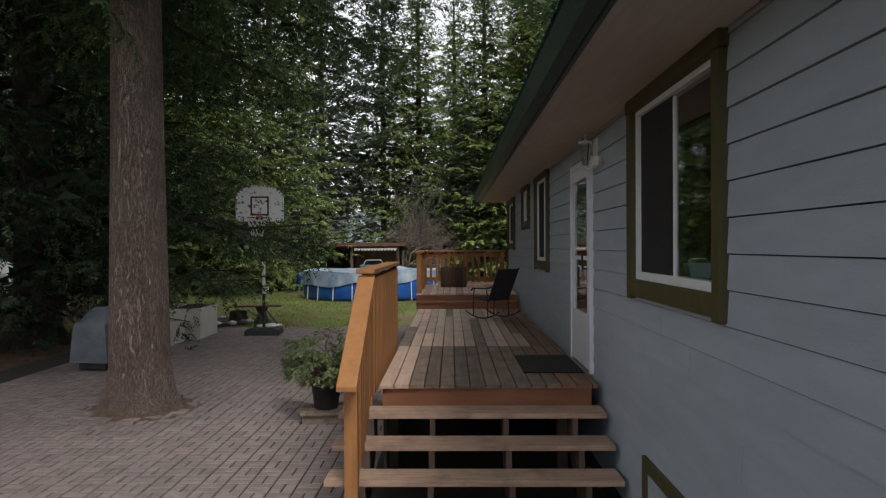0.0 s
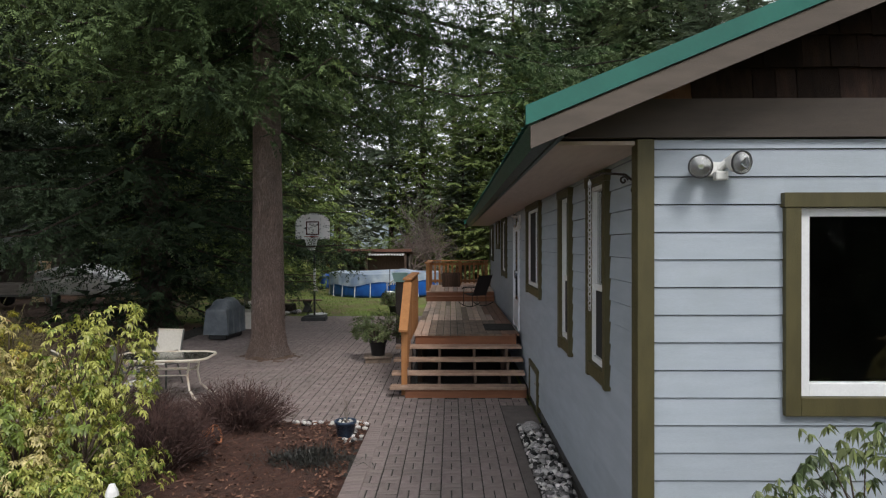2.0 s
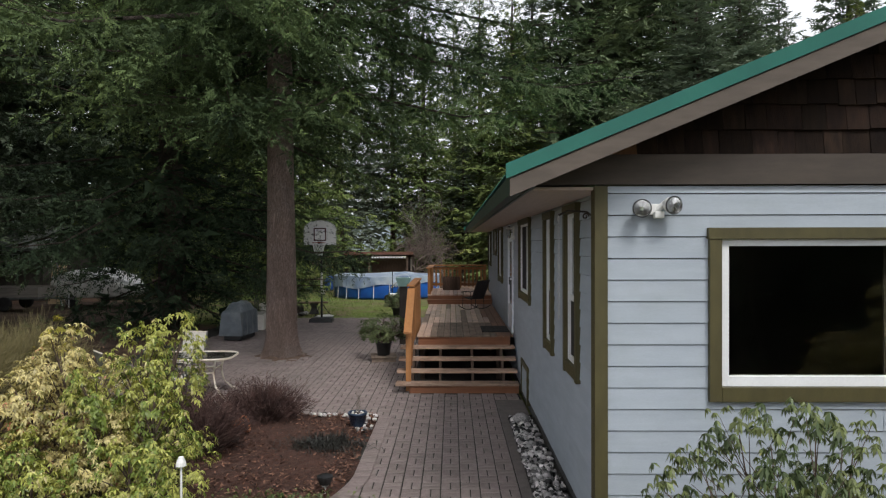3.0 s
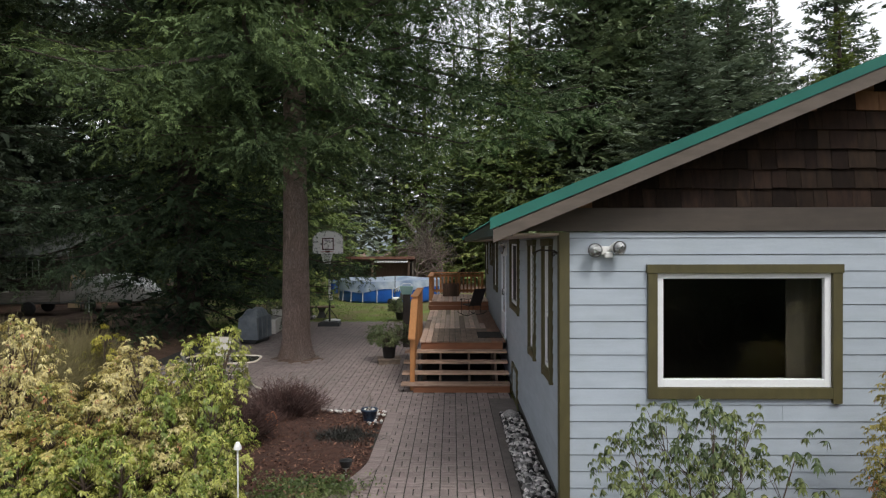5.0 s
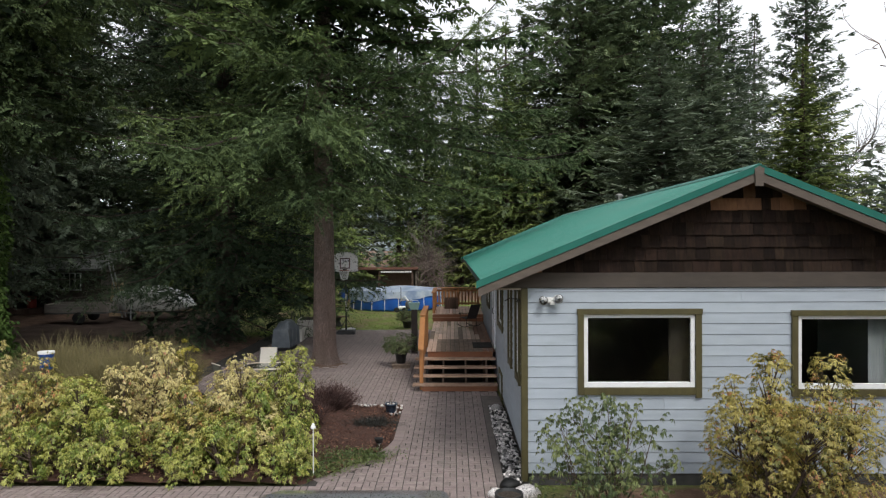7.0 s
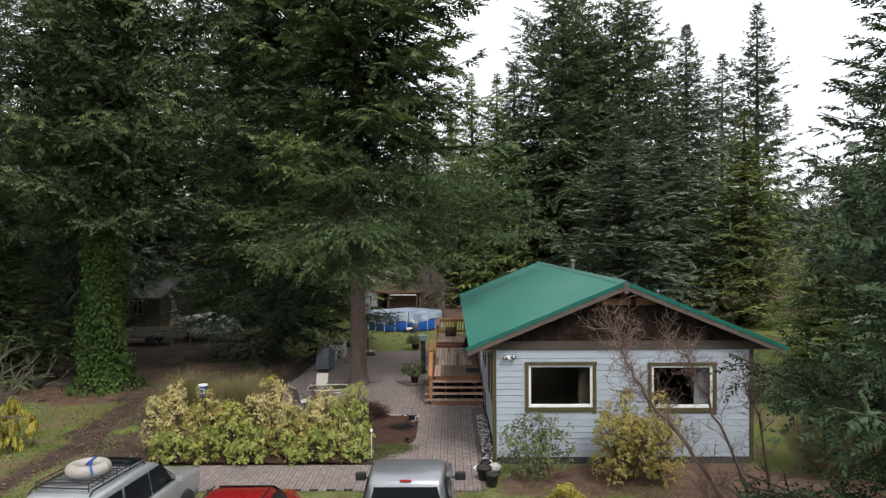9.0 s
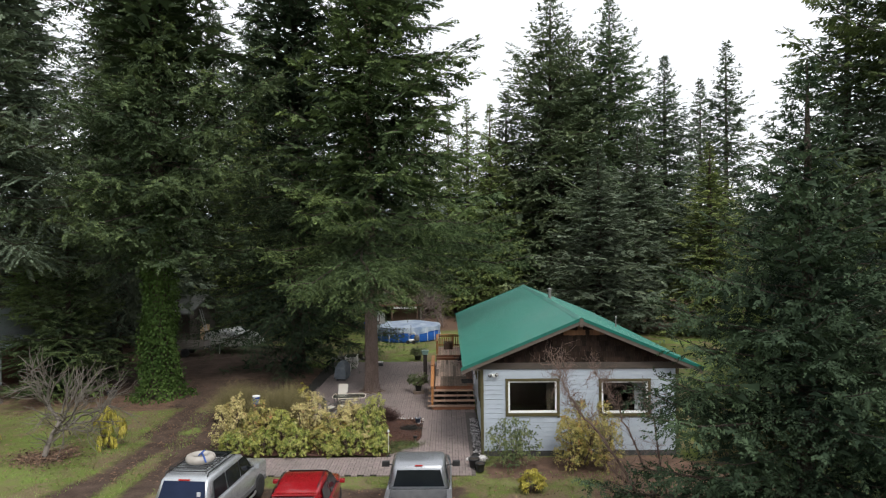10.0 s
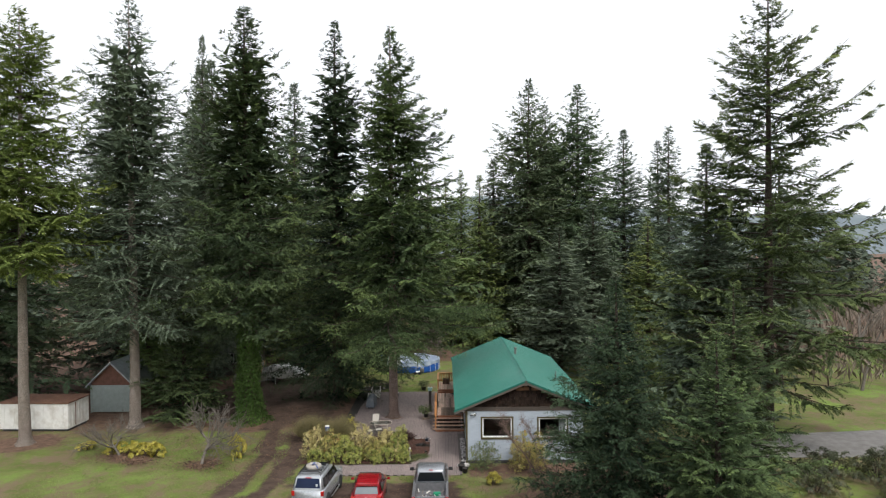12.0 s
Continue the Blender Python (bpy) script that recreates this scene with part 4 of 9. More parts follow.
for fx, fy, fz, fh, fr in ((5.75, 7.5, 4.9, 0.55, 0.085), (8.2, 3.2, 3.9, 0.5, 0.035)):
    pipe = part("flue_pipe", lathe([(fr, fz - 0.3), (fr, fz + fh), (fr * 1.5, fz + fh), (fr * 1.5, fz + fh + 0.06), (fr * 0.6, fz + fh + 0.1)], 14, fx, fy), surf("galvanised_flue", (0.2, 0.19, 0.18), (0.3, 0.29, 0.27), 5, 0.5, 0.7, bump=0.05), roof, "metal flue with a cap")


M_SCREEN = surf("insect_screen", (0.012, 0.012, 0.014), (0.02, 0.02, 0.022), 30, 0.8, bump=0)


def window(axis, a, b, c, d, style, face):
    """White vinyl window with a dark glass pane and wide olive trim; side trims run down past the sill as ears."""
    w = thing("window", "", "")
    w.parent = house
    tagged(w, "white vinyl window in a broad olive wooden surround")

    def slab(name, s0, s1, z0, z1, o0, o1, mat, par, bev=0.003, label=""):
        if axis == "x":
            bm = bx(s0, s1, face + min(-o0, -o1), face + max(-o0, -o1), z0, z1, bev)
        else:
            bm = bx(face + min(-o0, -o1), face + max(-o0, -o1), s0, s1, z0, z1, bev)
        return part(name, bm, mat, par, label)
    t = 0.1
    ear = 0.05 if axis == "x" else 0.13
    lo_ear, hi_ear = (0.0, ear) if axis == "x" else (ear, 0.02)
    slab("trim", a - t, a - 0.002, c - 0.12 - (hi_ear if axis == "y" else 0.0), d, -0.07, 0.04, M_TRIM, w)
    slab("trim", b + 0.002, b + t, c - 0.12 - (0.02 if axis == "y" else 0.05), d, -0.07, 0.04, M_TRIM, w)
    slab("trim", a - 0.0, b + 0.0, c - 0.12, c - 0.002, -0.07, 0.039, M_TRIM, w)
    slab("trim", a - t - 0.012, b + t + 0.012, d + 0.002, d + 0.095, -0.04, 0.047, M_TRIM, w)
    fr = 0.07 if axis == "x" else 0.048
    slab("window_frame", a, a + fr, c, d, -0.06, -0.002, M_VINYL, w)
    slab("window_frame", b - fr, b, c, d, -0.06, -0.002, M_VINYL, w)
    slab("window_frame", a + fr, b - fr, c, c + fr * 1.15, -0.09, -0.002, M_VINYL, w)
    slab("window_frame", a + fr, b - fr, d - fr * 0.8, d, -0.09, -0.002, M_VINYL, w)
    if style == "hung":
        zm = c + (d - c) * 0.43
        slab("window_frame", a + fr, b - fr, zm - 0.03, zm + 0.03, -0.05, -0.012, M_VINYL, w)
        slab("insect_screen", a + fr, b - fr, c + fr, zm - 0.03, -0.034, -0.03, M_SCREEN, w, 0, "dark insect screen")
    if style == "slider":
        sm = a + (b - a) * 0.5
        slab("window_frame", sm - 0.018, sm + 0.018, c + fr, d - fr, -0.05, -0.028, M_VINYL, w)
        slab("insect_screen", sm + 0.018, b - fr, c + fr, d - fr * 0.8, -0.034, -0.03, M_SCREEN, w, 0, "dark insect screen")
    p = slab("pane", a + fr * 0.7, b - fr * 0.7, c + fr * 0.7, d - fr * 0.6, -0.046, -0.04, M_GLASS, w, 0)
    p.visible_shadow = False
    return w


for k, (a, b, c, d) in enumerate(FRONT_OPEN):
    window("x", a, b, c, d, "fixed", HY0)
for k, (a, b, c, d) in enumerate(SIDE_OPEN):
    if k not in (3, 7):
        window("y", a, b, c, d, ("hung", "hung", "slider", "", "slider", "fixed", "slider")[k], HX0)

M_CURTAIN = surf("brown_curtain", (0.04, 0.03, 0.02), (0.065, 0.05, 0.035), 3, 0.95, bump=0.3, stretch=(9, 9, 0.5))
a, b, c, d = FRONT_OPEN[0]
part("curtain", bx(b - 0.36, b - 0.03, HY0 + 0.24, HY0 + 0.26, c - 0.1, d + 0.05), M_CURTAIN, house, "drawn brown curtain behind the glass")
a, b, c, d = FRONT_OPEN[1]
part("curtain", bx(b - 0.45, b - 0.03, HY0 + 0.24, HY0 + 0.26, c - 0.1, d + 0.05), surf("pale_curtain", (0.25, 0.26, 0.28), (0.33, 0.34, 0.36), 3, 0.95, bump=0.3, stretch=(9, 9, 0.5)), house, "pale curtain behind the glass")

# storm door
M_DOOR = surf("white_storm_door", (0.74, 0.76, 0.82), (0.79, 0.81, 0.86), 3, 0.35, bump=0.03, stain=(0.66, 0.68, 0.73))
M_CHROME = surf("dull_metal", (0.45, 0.45, 0.45), (0.55, 0.55, 0.54), 5, 0.35, 1.0, bump=0.02)
M_BLACK = surf("black_plastic", (0.012, 0.012, 0.013), (0.022, 0.022, 0.023), 6, 0.5, bump=0.1)
a, b, c, d = SIDE_OPEN[3]
door = part("door", wall_with_holes("y", HX0 - 0.02, HX0 + 0.02, a + 0.06, b - 0.06, c + 0.02, d - 0.06, [(a + 0.17, b - 0.17, c + 0.55, d - 1.0), (a + 0.17, b - 0.17, d - 0.96, d - 0.18)]), M_DOOR, house, "white storm door with two tall glass panes")
for z0, z1 in ((c + 0.55, d - 1.0), (d - 0.96, d - 0.18)):
    p = part("pane", bx(HX0 - 0.004, HX0 + 0.002, a + 0.16, b - 0.16, z0 - 0.01, z1 + 0.01), M_GLASS, door)
# near-black sheet behind the panes, coloured for the dim inside
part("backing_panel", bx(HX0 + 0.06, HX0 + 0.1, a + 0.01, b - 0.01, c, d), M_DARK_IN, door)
part("handle", tb([(HX0 - 0.03, a + 0.115, c + 1.0), (HX0 - 0.075, a + 0.115, c + 1.0), (HX0 - 0.075, a + 0.115, c + 1.14), (HX0 - 0.03, a + 0.115, c + 1.14)], 0.011), M_BLACK, door, "black pull handle")
for s0, s1, z0, z1 in ((a, a + 0.058, c, d), (b - 0.058, b, c, d), (a + 0.058, b - 0.058, d - 0.055, d)):
    part("door_frame", bx(HX0 - 0.03, HX0 + 0.045, s0, s1, z0, z1, 0.004), M_DOOR, house)
part("threshold", bx(HX0 - 0.06, HX0 + 0.045, a, b, c - 0.03, c - 0.004), M_CHROME, house)
# crawl-space hatch
a, b, c, d = SIDE_OPEN[7]
hatch = part("hatch", bx(HX0 - 0.012, HX0 + 0.03, a, b, c, d, 0.004), M_SIDING, house, "small pale access hatch with olive surround")
part("knob", lathe([(0.02, 0), (0.03, 0.012), (0.016, 0.03)], 10), M_CHROME, hatch, at=Matrix.Translation((HX0 - 0.012, a + 0.12, 0.45)) @ Matrix.Rotation(radians(-90), 4, "Y"))
for s0, s1, z0, z1 in ((a - 0.09, a - 0.002, c - 0.05, d + 0.09), (b + 0.002, b + 0.09, c - 0.05, d + 0.09), (a - 0.0, b + 0.0, d + 0.002, d + 0.09)):
    part("trim", bx(HX0 - 0.028, HX0 + 0.04, s0, s1, z0, z1, 0.003), M_TRIM, house)


# ---- deck, stairs and rails ----
DK, UP = 0.92, 1.205
deck = thing("deck", "cedar deck along the house with steps and orange-stained rails", "deck")
x0, x1 = -0.36, 1.585


def boards(y0, y1, z, mat_pick, xa, xb, w=0.135):
    x = xa
    k = 0
    rr = random.Random(int(y0 * 10))
    while x < xb - 0.03:
        ww = min(w, xb - x)
        part("deck_board", bx(x + 0.0055, x + ww - 0.0055, y0 + rr.uniform(-0.006, 0.006), y1, z - 0.035, z, 0.004), mat_pick(k, rr), deck)
        x += ww
        k += 1


boards(4.97, 7.30, DK, lambda k, r: M_DECK_RED if k > 11 else (M_DECK if k in (0, 1) else M_DECK_OLD), x0, x1)
for k in range(15):
    xa, cut = x0 + 0.135 * k, (9.35, 10.6, 8.7)[k % 3] + 0.2 * math.sin(5.0 * k)
    for q, (ya, yb) in enumerate(((7.305, cut - 0.004), (cut, 12.52))):
        look_ = M_DECK_RED if k > 11 or (k == 11 and q) else (M_DECK_OLD if (3 * k + 2 * q) % 7 == 0 else M_DECK)
        part("deck_board", bx(xa + 0.0055, min(xa + 0.135, x1) - 0.0055, ya, yb, DK - 0.035, DK, 0.004), look_, deck)
boards(12.5, 15.6, UP, lambda k, r: M_DECK, -0.42, x1)
part("rim_joist", bx(x0 + 0.03, x1 - 0.06, 5.0, 5.04, DK - 0.26, DK - 0.036, 0.003), M_RISER, deck, "red-brown rim board")
part("rim_joist", bx(x0 + 0.03, x0 + 0.07, 5.04, 12.5, DK - 0.26, DK - 0.036, 0.003), M_RISER, deck)
# unseen panel, added to stop light entering below the deck from the left
part("skirt_board", bx(x0 + 0.031, x0 + 0.06, 5.05, 12.45, 0.0, DK - 0.262, 0.003), M_FOUND, deck, "unseen panel added to keep the space under the deck dark")
part("rim_joist", bx(-0.40, -0.36, 12.5, 15.55, UP - 0.3, UP - 0.036, 0.003), M_RISER, deck)
part("rim_joist", bx(-0.36, x1 - 0.02, 15.51, 15.55, UP - 0.3, UP - 0.036, 0.003), M_RISER, deck)
part("riser_board", bx(-0.40, x1, 12.525, 12.555, DK, UP - 0.036, 0.003), M_RISER, deck)
part("step_board", bx(-0.42, x1, 12.22, 12.52, DK + 0.105, DK + 0.143, 0.005), M_RISER, deck)
part("step_riser", bx(-0.40, x1, 12.26, 12.29, DK + 0.0, DK + 0.104, 0.002), M_RISER, deck)
for yy in (5.2, 7.8, 10.4, 12.6, 15.3):
    for xx in (x0 + 0.1, 1.3):
        part("support_post", bx(xx - 0.045, xx + 0.045, yy, yy + 0.09, -0.05, DK - 0.04), M_STRINGER, deck)
for k in range(4):
    z = 0.184 * (k + 1)
    y = 3.80 + 0.292 * k
    part("stair_tread", bx(-0.70 + 0.01 * k, x1 + 0.005, y, y + 0.295, z - 0.045, z, 0.006), M_TREAD, deck)
part("riser_board", bx(-0.44, x1 - 0.0, 3.835, 3.865, 0.0, 0.138, 0.003), M_RISER, deck, "red-brown bottom riser")
for xx in (-0.42, 0.1, 0.72, 1.30):
    poly = [(3.87, 0.0), (3.87, 0.138), (4.10, 0.138), (4.10, 0.322), (4.39, 0.322), (4.39, 0.506), (4.68, 0.506), (4.68, 0.69), (4.99, 0.69), (4.99, 0.45), (4.3, 0.0)]
    part("stair_stringer", prism(poly, "x", xx, xx + 0.045), M_STRINGER, deck)
# stair rail
RX = -0.47
part("newel_post", bx(RX - 0.05, RX + 0.05, 4.02, 4.12, 0.0, 1.12, 0.005), M_CEDAR, deck, "orange-stained newel post")
part("rail_post", bx(RX - 0.045, RX + 0.045, 5.02, 5.11, 0.6, 1.90, 0.004), M_CEDAR, deck)
part("rail_post", bx(RX - 0.045, RX + 0.045, 7.78, 7.87, 0.6, 1.90, 0.004), M_CEDAR, deck)
part("hand_rail", prism([(3.82, 1.10), (3.82, 1.14), (5.02, 1.885), (5.05, 1.885), (5.05, 1.84)], "x", RX - 0.075, RX + 0.075, 0.004), M_CEDAR, deck, "sloping orange-stained handrail plank")
part("hand_rail", bx(RX - 0.09, RX + 0.08, 4.98, 7.9, 1.905, 1.945, 0.006), M_CEDAR, deck)
part("under_rail", bx(RX - 0.02, RX + 0.02, 5.11, 7.78, 1.78, 1.87, 0.003), M_CEDAR, deck)
for k in range(8):
    y = 4.17 + k * 0.105
    zt = 1.10 + (y - 3.82) * 0.621
    part("baluster", bx(RX + 0.025, RX + 0.06, y, y + 0.088, 0.184 * (1 + (y - 3.8) / 0.292) + 0.03, zt - 0.01, 0.003), M_CEDAR, deck)
for k in range(22):
    y = 5.13 + k * 0.121
    part("baluster", bx(RX + 0.025, RX + 0.06, y, y + 0.085, DK - 0.12, 1.86, 0.003), M_CEDAR, deck)
# upper rail
ux, RH, FY = -0.36, 0.80, 15.45
for yy in (12.55, 14.0, FY):
    part("rail_post", bx(ux - 0.05, ux + 0.05, yy, yy + 0.1, UP, UP + RH - 0.005, 0.004), M_CEDAR, deck)
for xx in (0.62, 1.5):
    part("rail_post", bx(xx - 0.045, xx + 0.045, FY + 0.005, FY + 0.095, UP, UP + RH - 0.005, 0.004), M_CEDAR, deck)
part("hand_rail", bx(ux - 0.09, ux + 0.08, 12.5, FY + 0.13, UP + RH, UP + RH + 0.04, 0.005), M_CEDAR, deck)
part("hand_rail", bx(ux + 0.083, x1 - 0.0, FY - 0.04, FY + 0.13, UP + RH, UP + RH + 0.04, 0.005), M_CEDAR, deck)
for zz in (UP + 0.1, UP + RH - 0.13):
    part("under_rail", bx(ux + 0.05, x1, FY + 0.04, FY + 0.08, zz, zz + 0.085, 0.003), M_CEDAR, deck)
    part("under_rail", bx(ux - 0.02, ux + 0.02, 12.65, FY, zz, zz + 0.085, 0.003), M_CEDAR, deck)
for k in range(13):
    xx = ux + 0.12 + k * 0.145
    part("baluster", bx(xx, xx + 0.06, FY + 0.01, FY + 0.04, UP + 0.06, UP + RH - 0.03, 0.002), M_CEDAR, deck)
for k in range(18):
    yy = 12.7 + k * 0.152
    part("baluster", bx(ux + 0.02, ux + 0.05, yy, yy + 0.06, UP + 0.06, UP + RH - 0.03, 0.002), M_CEDAR, deck)


# ---- patio, beds and borders ----
def bed_edge(y):
    """The x of the mulch bed's edge along the walk."""
    t = min(max((-0.6 - y) / 2.7, 0), 1)
    return -0.80 - 1.35 * t ** 1.8


def paved(x, y):
    if math.hypot(x + 3.83, y - 7.9) < 0.62:
        return False
    if -5.25 <= y < -3.3:
        return -7.3 < x < 1.12
    if y < 2.15:
        return bed_edge(y) + 0.16 < x < 1.07
    if y < 3.83:
        return -7.6 < x < (1.07 if y < 3.3 else 1.58)
    return -7.0 + 0.05 * (y - 8) < x < -0.42 and y < 17.0


patio = thing("patio", "patio and walk of grey-brown concrete bricks in basket weave", "patio", kind="structure")
part("bedding_sand", bx(-7.6, 1.58, 2.2, 17.0, -0.075, -0.0085), M_SAND, patio)
part("bedding_sand", bx(-2.2, 1.12, -3.3, 2.199, -0.075, -0.0085), M_SAND, patio)
part("bedding_sand", bx(-7.3, 1.12, -5.25, -3.301, -0.075, -0.0085), M_SAND, patio)


M_PAD = surf("worn_concrete_strip", (0.12, 0.1, 0.093), (0.16, 0.135, 0.125), 5, 0.85, bump=0.3, fine=90, stain=(0.08, 0.07, 0.062), stain_scale=1.6)
part("concrete_strip", bx(1.117, 1.235, -5.25, 2.1, -0.07, 0.003, 0.004), M_PAD, patio, "smooth concrete strip beside the stones")
part("concrete_strip", bx(1.117, 1.60, 2.104, 3.3, -0.07, 0.003, 0.004), M_PAD, patio, "smooth concrete pad by the steps")


root_soil = lathe([(0.95, -0.03), (0.8, 0.0), (0.66, 0.03), (0.5, 0.09), (0.3, 0.12)], 28, -3.83, 7.9)
for v in root_soil.verts:
    v.co.z += 0.012 * math.sin(9 * v.co.x) * math.cos(11 * v.co.y)
    v.co.x += 0.05 * math.sin(13 * v.co.y)
part("root_soil", root_soil, surf("needle_litter", (0.1, 0.062, 0.042), (0.17, 0.108, 0.075), 12, 0.95, bump=0.8, fine=70, stain=(0.06, 0.04, 0.03)), patio, "brown needle litter round the trunk", True)


def build_pavers():
    rng = random.Random(8)
    m = 0.222
    bm = bmesh.new()
    box(bm, -0.1045, 0.1045, -0.0492, 0.0492, -0.045, 0.0)
    tops = [e for e in bm.edges if all(v.co.z > -0.01 for v in e.verts)]
    bmesh.ops.bevel(bm, geom=tops, offset=0.007, segments=1, affect="EDGES")
    one = mesh_of(bm, "paver")
    one.materials.append(M_PAVER)
    nv = np.array([v.co[:] for v in one.vertices])
    polys = [list(p.vertices) for p in one.polygons]
    near = 0
    vs, tris, quads, base = [], [], [], 0
    for j in range(int(-5.25 / m) - 1, int(17.0 / m) + 1):
        for i in range(int(-7.6 / m) - 1, int(1.6 / m) + 1):
            for k in (0, 1):
                o = (k - 0.5) * m / 2
                flat = (i + j) % 2
                x = i * m + m / 2 + (0 if flat else o)
                y = j * m + m / 2 + (o if flat else 0)
                if not paved(x, y):
                    continue
                turn = (0 if flat else math.pi / 2) + rng.gauss(0, 0.012)
                bump = 0.05 * math.exp(-(math.hypot(x + 3.83, y - 7.9) - 0.7) / 0.25) if math.hypot(x + 3.83, y - 7.9) < 1.6 else 0
                z = rng.gauss(0, 0.0014) + 0.0018 * math.sin(x * 2.1 + y * 1.3) + bump * rng.uniform(0.3, 1.2)
                mat = Matrix.Translation((x, y, z)) @ Matrix.Rotation(turn, 4, "Z") @ Matrix.Rotation(rng.gauss(0, 0.008 + bump), 4, "X")
                if -1.42 < y < 1.95 and -0.7 < x < 1.07 and near < 290:
                    ob = new("paver", one)
                    ob.parent = patio
                    ob.matrix_basis = mat
                    near += 1
                else:
                    R = np.array(mat)
                    vs.append(nv @ R[:3, :3].T + R[:3, 3])
                    for p in polys:
                        (tris if len(p) == 3 else quads).append([base + q for q in p])
                    base += len(nv)
    allv = np.vstack(vs)
    me = bpy.data.meshes.new("paver_field")
    me.from_pydata(allv.tolist(), [], quads + tris)
    part("paver_field", me, M_PAVER_J, patio, "rest of the brick paving")["kind"] = "stuff"


# border course along the bed
border = []
y = 2.05
while y > -3.1:
    x = bed_edge(y) + 0.08
    sl = (bed_edge(y - 0.05) - bed_edge(y + 0.05)) / 0.1
    border.append((x, y, math.atan(-sl)))
    y -= 0.104 / math.sqrt(1 + sl * sl)
bmb = bmesh.new()
box(bmb, -0.1, 0.1, -0.0485, 0.0485, -0.05, 0.012, 0.005)
border_me = mesh_of(bmb, "border_paver")
border_me.materials.append(M_PAVER)
for x, y, a in border:
    ob = new("border_paver", border_me)
    ob.parent = patio
    ob.matrix_basis = Matrix.Translation((x, y, 0)) @ Matrix.Rotation(-a * 1.0, 4, "Z")


def leaf_quads(rng, pos, way, nrm, length, width, sag=0.0):
    """Pointed leaves as bent diamonds."""
    side = unit(np.cross(way, nrm))
    mid = pos + way * (length * 0.5)[:, None]
    tip = pos + way * length[:, None]
    tip[:, 2] -= sag * length
    v = np.stack([pos, mid + side * (width / 2)[:, None], tip, mid - side * (width / 2)[:, None]], 1)
    return v.reshape(-1, 3)


def leafy_shrub(seed, rx, ry, h, clumps, per, leaves, ll, lw, low=0.1, loose=0.0):
    """Rosettes of pointed leaves on the outside of a many-lobed mound, and the stems below them."""
    rng = np.random.default_rng(seed)
    bs = bmesh.new()
    P, A = [], []
    for c in range(clumps):
        az = rng.uniform(0, 6.283)
        el = math.asin(rng.uniform(low, 1.0))
        rad = rng.uniform(0.62, 1.0)
        ctr = np.array([rx * math.cos(az) * math.cos(el) * rad, ry * math.sin(az) * math.cos(el) * rad, h * (0.12 + 0.80 * math.sin(el) * rad)])
        start = np.array([0.12 * rx * math.cos(az), 0.12 * ry * math.sin(az), 0.0])
        k1 = start * 0.6 + ctr * 0.4 + np.array([0, 0, -0.1 * h])
        tube(bs, [tuple(start), tuple(k1), tuple(ctr)], [0.022, 0.014, 0.006], 4, False)
        size = rng.uniform(0.16, 0.30) * (rx + ry) / 2 * (1 - 0.3 * loose)
        d = unit(rng.normal(0, 1, (per, 3)) + np.array([0, 0, 0.7]))
        P.append(ctr + d * size * rng.uniform(0.55, 1.05, (per, 1)))
        A.append(unit(d * 0.6 + unit(ctr[None]) * 0.7 + np.array([0, 0, 0.5])))
    P, A = np.vstack(P), np.vstack(A)
    keep = P[:, 2] > 0.06
    P, A = P[keep], A[keep]
    n = len(P)
    ref = unit(np.cross(A, rng.normal(0, 1, (n, 3))))
    r2 = np.cross(A, ref)
    out = []
    for k in range(leaves):
        a = 6.283 * k / leaves + rng.normal(0, 0.25, n)
        rad = ref * np.cos(a)[:, None] + r2 * np.sin(a)[:, None]
        lift = rng.uniform(-0.15, 0.6, n)[:, None]
        w = unit(rad + A * lift)
        out.append(leaf_quads(rng, P, w, A + rng.normal(0, 0.2, (n, 3)), ll * rng.uniform(0.7, 1.25, n), lw * rng.uniform(0.8, 1.2, n), 0.28))
    v = np.vstack(out)
    return mesh_of(bs, "stems", True), raw_mesh("foliage", v, np.arange(len(v)).reshape(-1, 4))


